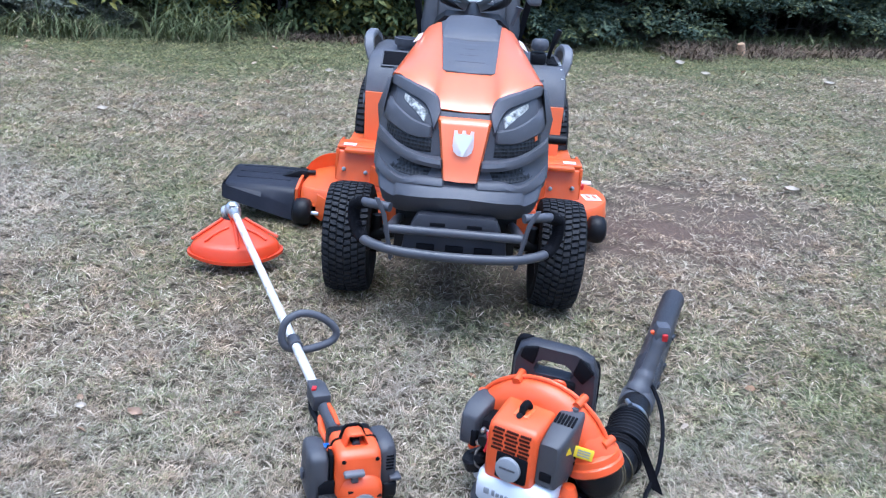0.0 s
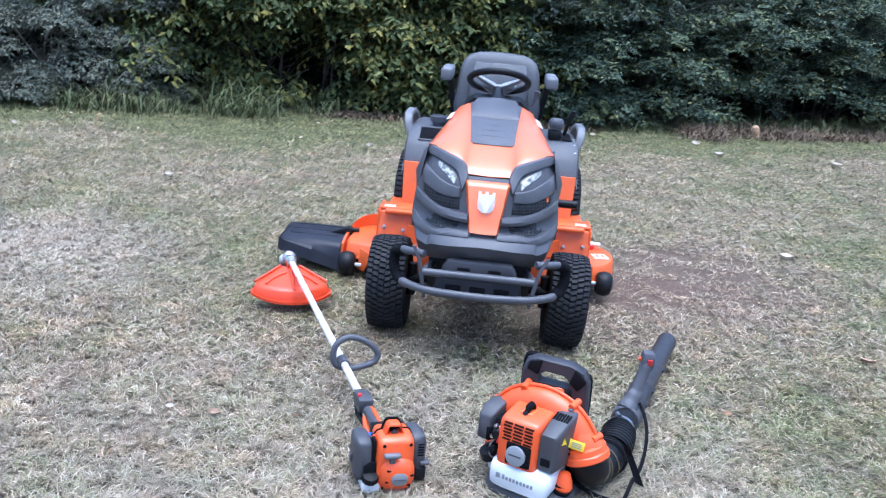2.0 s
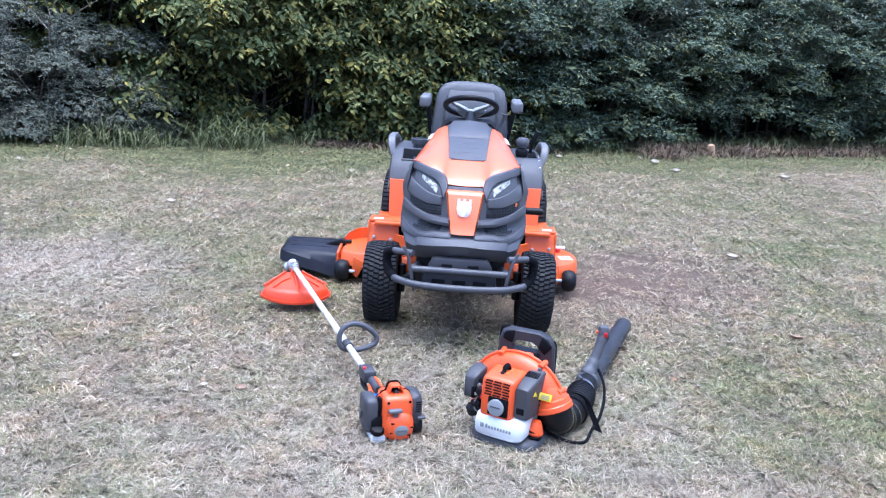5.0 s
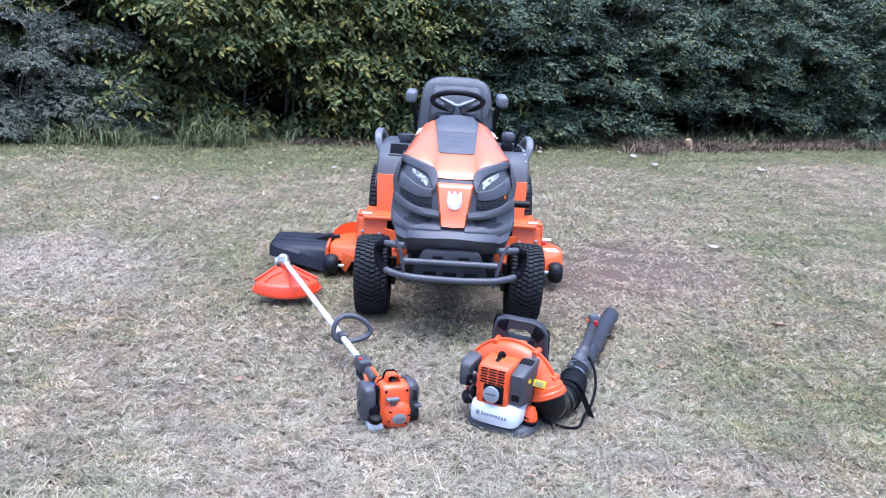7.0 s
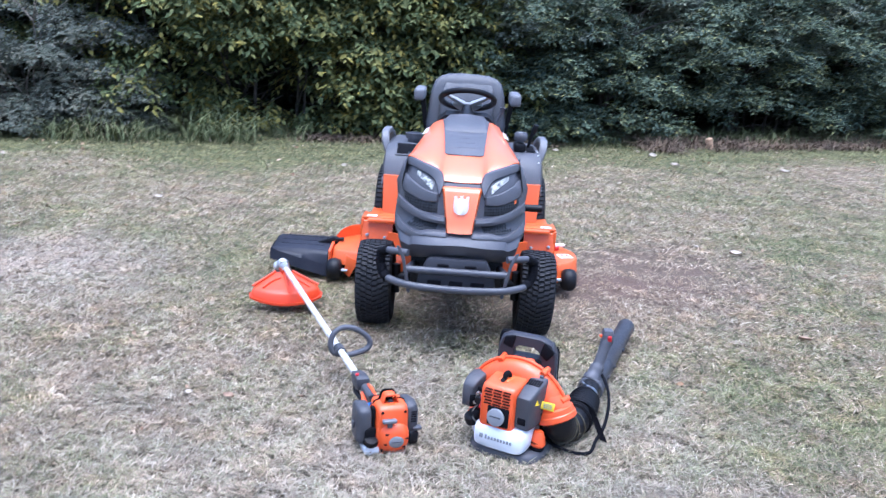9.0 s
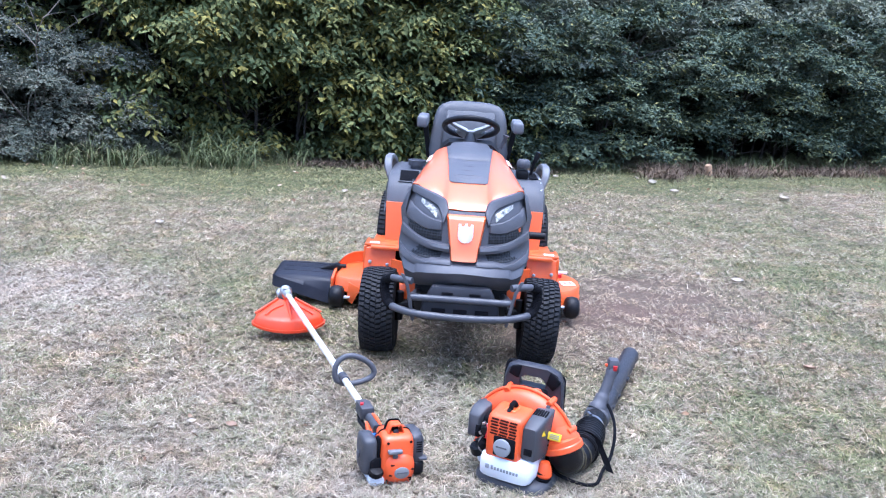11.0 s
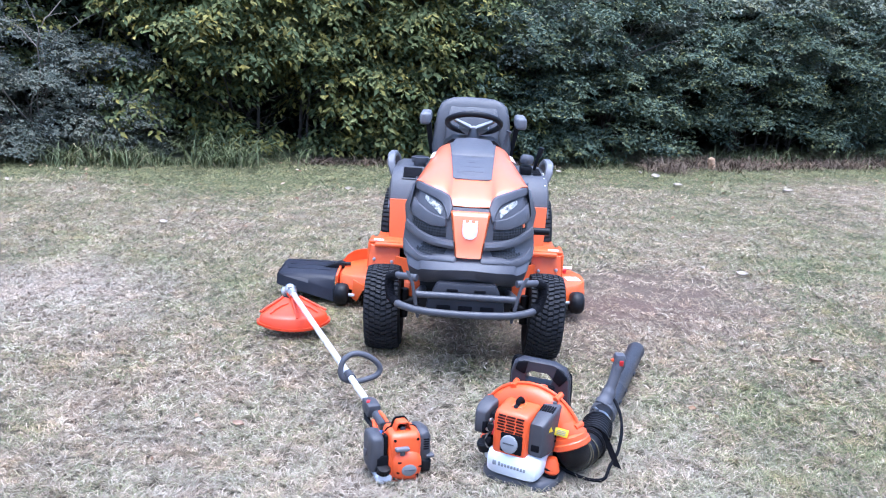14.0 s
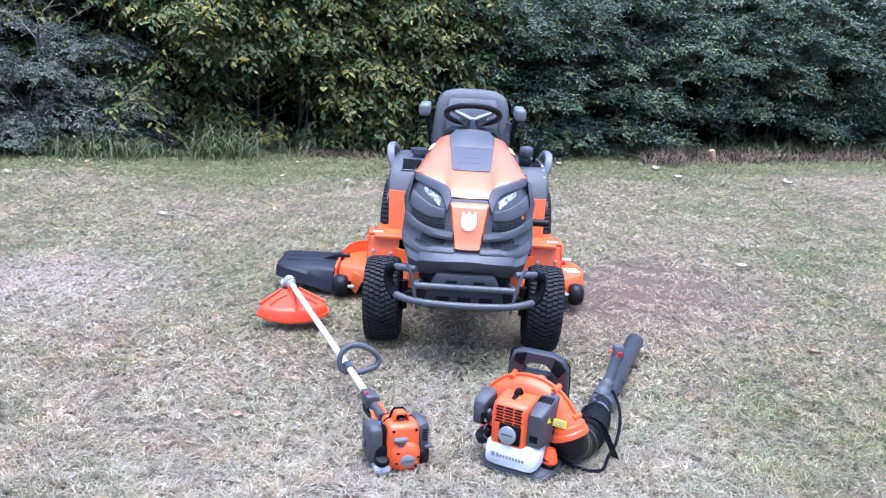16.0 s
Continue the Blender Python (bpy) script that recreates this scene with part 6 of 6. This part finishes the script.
part("outlet_flange", lathe([(0.058, 0.034), (0.066, 0.028), (0.067, 0.012), (0.071, 0.008), (0.072, -0.008), (0.068, -0.012), (0.056, -0.014)], OUT, 36), ORANGE_PLASTIC, vol)
LB = pose(0.108, -0.041, 0.200, -14, 8, 16)
part("warning_label", box((0.046, 0.006, 0.026), m=LB, b=0.0008), YELLOW, vol, "yellow warning label")
for k in range(3):
    part("label_print", box((0.030, 0.002, 0.0025), m=LB @ pose(0, -0.0034, 0.006 - 0.006 * k), b=0), PRINT, vol)
# engine cover
cov = part("engine_cover", loft([bring(-0.112, 0.026, 0.10, 0.272, 0.035, e=0.22), bring(-0.108, 0.026, 0.106, 0.272, -0.04, e=0.22), bring(-0.102, 0.026, 0.108, 0.268, -0.122, e=0.22), bring(-0.100, 0.024, 0.110, 0.262, -0.134, e=0.22), bring(-0.094, 0.018, 0.116, 0.254, -0.140, e=0.25)]), ORANGE_PLASTIC, blower, "orange plastic engine cover", 40)
# Slots are blocks on the face; their shade is in the colour.
for r_ in range(6):
    for c_ in range(3):
        part("cooling_slot", box((0.031 if c_ == 1 else 0.027, 0.008, 0.0062), (-0.073 + 0.0335 * c_ + 0.003 * (r_ % 2), -0.1385, 0.200 + 0.0105 * r_), 0.0015), SLOT_SHADE, cov)
st = part("starter_recess", box((0.080, 0.012, 0.070), (-0.030, -0.1405, 0.160), 0.010), FOAM, cov)
part("starter_plate", cyl(0.031, 0.012, pose(-0.034, -0.1500, 0.160, 90, 0, 0), 30, 0.002), SILVER, st, "silver grey starter disc")
part("plate_print", box((0.040, 0.002, 0.005), (-0.034, -0.1565, 0.163), 0.0005), GREY, st)
rec = part("plug_recess", box((0.040, 0.050, 0.010), (-0.042, -0.066, 0.2685), 0.004), ORANGE, cov)
part("spark_plug_cap", tube(smooth_path([(-0.042, -0.086, 0.268), (-0.042, -0.076, 0.286), (-0.040, -0.058, 0.290), (-0.038, -0.046, 0.276)], 4), [0.008] * 4 + [0.010] * 5 + [0.009] * 4, 10), FOAM, cov)
part("plug_lead", cyl(0.007, 0.012, pose(-0.043, -0.092, 0.273, 60, 0, 0), 10), DARK, cov)
# muffler cover with louvres
mcv = part("muffler_cover", loft([bring(0.026, 0.086, 0.128, 0.280, 0.02, e=0.26), bring(0.024, 0.089, 0.125, 0.280, -0.02, e=0.26), bring(0.024, 0.086, 0.124, 0.266, -0.075, e=0.26), bring(0.024, 0.078, 0.126, 0.246, -0.118, e=0.26), bring(0.026, 0.072, 0.132, 0.242, -0.125, e=0.26)]), GREY_DEEP, blower, "grey muffler cover", 40)
for k in range(6):
    part("louvre", box((0.006, 0.034, 0.004), (0.030 + 0.010 * k, -0.058, 0.2805), 0.001, m=pose(0.034 + 0.0085 * k, -0.046, 0.2745, 15, 0, 0)), FOAM, mcv)
part("exhaust_opening", box((0.030, 0.010, 0.024), (0.050, -0.1235, 0.158), 0.003), FOAM, mcv)
part("hazard_mark", prism([(0.0, 0.0), (0.018, 0.0), (0.009, 0.018)], 0.002, 0.0, pose(0.0822, -0.094, 0.213, 0, 0, 62)), YELLOW, mcv, "yellow triangle mark")
for k in range(3):
    for j in range(2):
        part("cover_hole", cyl(0.004, 0.004, pose(0.0885, -0.02 - 0.022 * j, 0.165 + 0.018 * k, 0, 90, 0), 8), FOAM, mcv)
part("cover_bump", cyl(0.009, 0.014, pose(0.060, 0.0, 0.281), 14, 0.003), GREY, mcv)
# air filter cover and carburettor
af = part("air_filter_cover", loft([bring(-0.194, -0.140, 0.142, 0.246, 0.02, e=0.26), bring(-0.199, -0.138, 0.138, 0.250, -0.01, e=0.24), bring(-0.200, -0.142, 0.136, 0.242, -0.055, e=0.24), bring(-0.198, -0.152, 0.140, 0.224, -0.080, e=0.24), bring(-0.193, -0.157, 0.148, 0.216, -0.086, e=0.28)]), GREY_DEEP, blower, "grey air filter cover", 40)
part("filter_notch", box((0.016, 0.02, 0.045), (-0.158, -0.079, 0.165), 0.004), FOAM, af)
part("carburettor", box((0.05, 0.07, 0.12), (-0.118, -0.05, 0.165), 0.01), FOAM, blower)
part("carb_body", lathe([(0.016, -0.02), (0.020, 0), (0.014, 0.02)], pose(-0.120, -0.095, 0.185, 90, 0, 0), 16), DARK, blower)
part("fuel_line", tube(smooth_path([(-0.12, -0.09, 0.17), (-0.135, -0.11, 0.15), (-0.13, -0.12, 0.12), (-0.12, -0.10, 0.10)], 6), 0.0028, 8), TWIG, blower)
part("throttle_link", tube(smooth_path([(-0.115, -0.10, 0.205), (-0.105, -0.115, 0.19), (-0.11, -0.12, 0.165)], 5), 0.004, 8), RED, blower)
part("primer_bulb", lathe([(0.014, -0.008), (0.014, 0.004), (0.009, 0.012), (0.002, 0.014)], pose(-0.125, -0.112, 0.135, 70, 0, 0), 16), FOAM, blower)
part("carb_screw", cyl(0.006, 0.014, pose(-0.127, -0.102, 0.208, 90, 0, 0), 8, 0.001), STEEL, blower)
part("carb_plate", box((0.022, 0.006, 0.030), (-0.126, -0.092, 0.190), 0.002), CAST, blower)
part("carb_nut", cyl(0.007, 0.010, pose(-0.136, -0.104, 0.172, 90, 0, 0), 6, 0.001), STEEL, blower)
part("choke_arm", tube([(-0.13, -0.09, 0.15), (-0.155, -0.10, 0.135)], 0.006, 8), DARK, blower)
# tank
tk = part("fuel_tank", loft([bring(-0.100, 0.062, 0.040, 0.125, 0.02, e=0.45), bring(-0.118, 0.072, 0.038, 0.130, -0.06, e=0.42), bring(-0.120, 0.074, 0.038, 0.128, -0.118, e=0.40), bring(-0.113, 0.070, 0.041, 0.118, -0.142, e=0.40), bring(-0.106, 0.064, 0.046, 0.108, -0.149, e=0.42)]), WHITE, blower, "white plastic fuel tank", 50)
part("tank_print", box((0.014, 0.003, 0.016), (-0.082, -0.150, 0.082), 0.001), PRINT, tk)
for k in range(9):
    part("tank_print", box((0.0080, 0.003, 0.011 if k else 0.015), (-0.064 + 0.0115 * k, -0.150, 0.080 if k else 0.082), 0.001), PRINT, tk)
part("fuel_cap", lathe([(0.030, -0.014), (0.031, 0.012), (0.026, 0.018), (0.004, 0.020)], pose(-0.150, -0.078, 0.100, 12, -14, 0), 26), DARK, tk, "black fuel cap")
part("cap_neck", cyl(0.022, 0.05, pose(-0.138, -0.07, 0.085, 10, -14, 0), 18), WHITE, tk)
# intake cone between tank and duct
part("intake_cone", lathe([(0.022, 0.0), (0.028, 0.010), (0.024, 0.034), (0.016, 0.056)], pose(0.088, -0.050, 0.050), 24), ORANGE_PLASTIC, blower, "orange moulded foot")


# duct, hose and tube are laid out in world directions
def wp(x, y, z):
    return BI @ Vector((x, y, z))


elb = smooth_path([BI @ p for p in (BL @ Vector((0.119, 0.022, 0.15)), BL @ Vector((0.130, 0.034, 0.110)), Vector((0.388, -1.075, 0.068)), Vector((0.424, -1.025, 0.066)), Vector((0.446, -0.975, 0.072)))], 6)
hose = part("elbow_duct", tube(elb, [0.058] * 8 + [0.056] * (len(elb) - 8), 24), DARK, blower, "black plastic elbow duct", 60)
for k in (9, 13, 17, 21):
    d = (elb[k + 1] - elb[k - 1]).normalized()
    part("duct_seam", tube([elb[k] - d * 0.002, elb[k] + d * 0.002], 0.0588, 28), DUCT_SEAM, hose, "dull brass-coloured seam")
hp = smooth_path([wp(0.436, -1.005, 0.070), wp(0.458, -0.955, 0.075), wp(0.476, -0.900, 0.080), wp(0.487, -0.858, 0.085)], 14)
part("flexible_hose", tube(hp, [0.057 + (0.006 if (k // 2) % 2 else 0.0) - 0.006 * k / len(hp) for k in range(len(hp))], 24), DARK, blower, "ribbed black flexible hose", 20)
strap = smooth_path([wp(0.405, -0.965, 0.125), wp(0.445, -0.985, 0.136), wp(0.482, -1.010, 0.118), wp(0.508, -1.045, 0.075), wp(0.530, -1.085, 0.030)], 5)
bm = loft([[p + BI.to_3x3() @ Vector(q) for q in ((-0.010, 0.010, 0.0), (-0.008, 0.012, 0.003), (0.012, -0.010, 0.004), (0.014, -0.012, 0.0))] for p in strap])
part("hose_strap", bm, FOAM, blower, "black strap")
dirn = (Vector((0.806, 0.100, 0.066)) - Vector((0.500, -0.815, 0.088))).normalized()
t0 = Vector((0.500, -0.815, 0.088))


def tp(d, r=0.0, u=0.0):
    sd = Vector((dirn.y, -dirn.x, 0)).normalized()
    return BI @ (t0 + dirn * d + sd * r + Vector((0, 0, u)))


part("tube_cuff", tube([tp(-0.055), tp(0.0), tp(0.06)], [0.046, 0.047, 0.045], 24), DARK, blower)
part("hose_clamp", tube([tp(-0.030), tp(-0.016)], 0.0485, 26), STEEL, blower, "steel hose clamp")
part("clamp_screw", cyl(0.007, 0.025, Matrix.Translation(tp(-0.023, -0.012, 0.050)) @ pose(0, 0, 0, 90, 0, 40), 10), STEEL, blower)
bt = part("blower_tube", tube([tp(0.05), tp(0.06), tp(0.34), tp(0.35), tp(0.36), tp(0.62), tp(0.94), tp(0.955), tp(0.965)], [0.043, 0.0445, 0.043, 0.0455, 0.0425, 0.0415, 0.040, 0.042, 0.041], 24), CHARCOAL, blower, "charcoal plastic blower tube", 60)
part("tube_inner", tube([tp(0.9), tp(0.968)], 0.0365, 20), FOAM, bt)
for d in (0.22, 0.36, 0.60):
    part("tube_lug", box((0.012, 0.03, 0.014), tp(d, 0.042, 0.004), 0.003), CHARCOAL, bt)
# control handle on the tube
ch = part("control_handle", tube(smooth_path([tp(0.085, -0.004, 0.03), tp(0.115, 0.008, 0.070), tp(0.135, 0.018, 0.115), tp(0.150, 0.026, 0.160), tp(0.160, 0.030, 0.185)], 5), [0.034] * 3 + [0.028] * 4 + [0.021] * 9 + [0.023] * 5, 14), GREY, blower, "grey throttle handle on the tube")
part("handle_clamp", tube([tp(0.06), tp(0.065), tp(0.12), tp(0.125)], [0.045, 0.050, 0.050, 0.045], 24), GREY, ch)
hm = BI @ Matrix.Translation(t0 + dirn * 0.165 + Vector((0.029, -0.01, 0.196)))
part("control_head", loft([[hm @ Vector((x * k, y * k, z)) for x, y in ((-0.020, -0.024), (0.020, -0.024), (0.024, 0.0), (0.020, 0.030), (-0.020, 0.030), (-0.024, 0.0))] for z, k in ((-0.035, 0.7), (-0.015, 1.0), (0.012, 1.0), (0.026, 0.75))]), GREY, ch)
part("stop_switch", box((0.016, 0.008, 0.022), m=hm @ pose(0.004, -0.026, -0.002, 8, 0, 0), b=0.002), RED, ch, "red stop switch")
part("throttle_lever", tube([hm @ Vector((-0.020, 0.0, -0.004)), hm @ Vector((-0.028, -0.002, 0.003)), hm @ Vector((-0.033, -0.002, 0.002))], [0.006, 0.007, 0.004], 8), ORANGE_PLASTIC, ch)
# cables on the ground
part("throttle_cable", tube(smooth_path([wp(0.262, -1.150, 0.085), wp(0.295, -1.130, 0.060), wp(0.345, -1.145, 0.034), wp(0.400, -1.170, 0.024), wp(0.445, -1.178, 0.022), wp(0.478, -1.160, 0.024), wp(0.503, -1.090, 0.032), wp(0.540, -1.020, 0.056), wp(0.572, -0.90, 0.080), wp(0.582, -0.80, 0.105), wp(0.568, -0.73, 0.135), wp(0.548, -0.705, 0.150)], 8), 0.0060, 8), FOAM, blower, "black throttle cable")
part("cable_clip", cyl(0.010, 0.014, Matrix.Translation(wp(0.345, -1.160, 0.045)) @ pose(0, 90, 0), 12), CAST, blower)


# ---- growth and litter at the lawn edge ----
def hedge_edge(s):
    return float(lawn_limit(s))


def build_weeds(name, spans, rng, material, label, flop=1.0):
    VV, FF, base = [], [], 0
    for x0, x1, off0, off1, tufts, per, h in spans:
        for _ in range(tufts):
            cx = rng.uniform(x0, x1)
            cy = hedge_edge(cx) + rng.uniform(off0, off1)
            grow = rng.uniform(0.3, 1.0) ** 1.2 * 1.2
            for _ in range(int(per * rng.uniform(0.5, 1.4))):
                a = rng.uniform(0, 2 * np.pi)
                L = h * grow * rng.uniform(0.5, 1.2)
                lean = rng.uniform(0.5, 1.9) * flop
                w = rng.uniform(0.003, 0.007)
                d = np.array([math.cos(a), math.sin(a), 0])
                s = np.array([-math.sin(a), math.cos(a), 0]) * w
                b0 = np.array([cx + rng.normal(0, 0.11), cy + rng.normal(0, 0.11), 0.0])
                p1 = b0 + d * L * lean * 0.25 + np.array([0, 0, L * 0.5])
                p2 = b0 + d * L * lean * 0.65 + np.array([0, 0, L * (0.88 - 0.12 * lean)])
                p3 = b0 + d * L * lean * 1.1 + np.array([0, 0, L * (0.95 - 0.35 * lean)])
                VV += [b0 - s, b0 + s, p1 + s, p1 - s, p2 + s * 0.7, p2 - s * 0.7, p3]
                FF += [base, base + 1, base + 2, base, base + 2, base + 3, base + 3, base + 2, base + 4, base + 3, base + 4, base + 5, base + 5, base + 4, base + 6]
                base += 7
    ob = new(name, mesh_from(name, np.array(VV), np.array(FF), 3, material))
    tagged(ob, label, "grass", kind="stuff")


rngw = np.random.default_rng(21)
build_weeds("tall_grass", [
    (-4.25, -3.30, -0.20, 0.25, 6, 60, 0.40),
    (-3.05, -2.25, -0.28, 0.20, 6, 60, 0.38),
    (-2.1, -1.7, -0.05, 0.25, 3, 40, 0.22),
    (-3.5, -2.9, -0.15, 0.30, 4, 40, 0.24),
    (-1.6, 0.2, 0.2, 0.5, 6, 14, 0.14),
    (1.2, 2.2, 0.1, 0.4, 9, 16, 0.18),
    (2.4, 6.8, -0.05, 0.45, 60, 18, 0.24),
    (-6.5, -4.2, 0.1, 0.4, 6, 16, 0.2),
], rngw, WEED, "tufts of tall drying grass under the shrubs")


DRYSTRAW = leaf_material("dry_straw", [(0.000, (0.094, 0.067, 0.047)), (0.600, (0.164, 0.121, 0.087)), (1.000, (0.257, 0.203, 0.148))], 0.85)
build_weeds("dry_straw", [
    (2.3, 6.8, -0.50, 0.30, 170, 26, 0.17),
    (-1.9, 1.0, -0.1, 0.3, 60, 22, 0.10),
], rngw, DRYSTRAW, "flattened brown dry grass along the shrub line", 1.5)


def build_leaves(name, count, rng, x0, x1, y0, y1, size, mat, label):
    """Curled fallen leaves lying on the turf."""
    VV, FF, base = [], [], 0
    for _ in range(count):
        x = rng.uniform(x0, x1)
        y = rng.uniform(y0, min(y1, hedge_edge(x) + 0.3))
        a = rng.uniform(0, 2 * math.pi)
        L = size * rng.uniform(0.5, 1.3)
        m = Matrix.Translation((x, y, 0.016 + rng.uniform(0, 0.01))) @ Euler((rng.normal(0, 0.35), rng.normal(0, 0.35), a)).to_matrix().to_4x4()
        prof = [(-0.5, 0.0), (-0.25, 0.24), (0.05, 0.32), (0.3, 0.2), (0.5, 0.0)]
        up = [m @ Vector((u * L, v * L, 0.25 * L * v + 0.1 * L * u * u)) for u, v in prof]
        mid = [m @ Vector((u * L, 0, -0.03 * L)) for u, v in prof]
        dn = [m @ Vector((u * L, -v * L, 0.3 * L * v)) for u, v in prof]
        VV += [tuple(v) for v in up + mid + dn]
        for r in (0, 5):
            for q in range(4):
                i = base + r + q
                FF += [i, i + 1, i + 6, i, i + 6, i + 5]
        base += 15
    ob = new(name, mesh_from(name, np.array(VV), np.array(FF), 3, mat))
    tagged(ob, label, "leaves", kind="stuff")


build_leaves("fallen_leaves", 240, np.random.default_rng(5), -3.4, 3.8, -2.2, 4.5, 0.028, DEADLEAF, "small curled fallen leaves on the lawn")
build_leaves("edge_leaves", 150, np.random.default_rng(6), -5.5, 6.0, 3.5, 9.0, 0.045, DEADLEAF, "brown fallen leaves near the shrubs")


def fallen_leaf(x, y, L, turn, tilt, mat, label, name="fallen_leaf"):
    bm = bmesh.new()
    prof = [(-0.5, 0.02), (-0.3, 0.22), (0.0, 0.34), (0.25, 0.24), (0.5, 0.02)]
    rows = []
    for v in (1, 0.5, 0, -0.5, -1):
        rows.append([bm.verts.new((u * L, v * w * L, L * (0.22 * v * v + 0.12 * u * u))) for u, w in prof])
    for a, b_ in zip(rows, rows[1:]):
        for q in range(4):
            bm.faces.new((a[q], a[q + 1], b_[q + 1], b_[q]))
    solid(bm, 0.0012)
    ob = part(name, bm, mat)
    ob.matrix_world = pose(x, y, 0.022, tilt, 0, turn)
    tagged(ob, label, "leaf", "large fallen leaves")


PALE = plastic("pale_dry_leaf", (0.50, 0.43, 0.34), 0.7, 90, 0.15, 0.4)
TAN = plastic("tan_dry_leaf", (0.33, 0.22, 0.145), 0.7, 90, 0.2, 0.4)
for x, y, L, turn, tilt, pale in ((2.18, 6.48, 0.11, 20, 25, True), (1.855, 1.925, 0.085, -15, 10, True), (3.527, 5.92, 0.12, 5, 8, True), (-2.242, 2.437, 0.07, 40, 15, True), (-1.13, 4.38, 0.06, 0, 30, True),
                                  (-1.84, -0.763, 0.035, 60, 10, True), (1.72, 0.23, 0.06, 160, 6, False), (-1.011, -0.907, 0.030, 20, 20, True), (-0.856, -0.92, 0.05, -20, 10, False), (2.05, 6.74, 0.08, 80, 20, True),
                                  (2.31, 5.88, 0.10, -25, 15, True), (1.62, 2.05, 0.05, 70, 10, True), (1.05, 6.4, 0.07, 10, 20, True)):
    fallen_leaf(x, y, L, turn, tilt, PALE if pale else TAN, "pale curled dry leaf lying on the lawn" if pale else "tan curled dry leaf lying on the lawn")

# small pale stump end at the shrub line
ex, ey = 3.16, 7.72
bm = lathe([(0.050, 0.0), (0.048, 0.10), (0.042, 0.14), (0.020, 0.155), (0.003, 0.157)], None, 18)
stub = part("cut_stub", bm, plastic("pale_cut_wood", (0.62, 0.40, 0.24), 0.8, 60, 0.2, 0.5))
stub.matrix_world = pose(ex, ey, -0.005, 6, -8, 0)
tagged(stub, "short pale cut wooden stub at the shrub line", "stub")
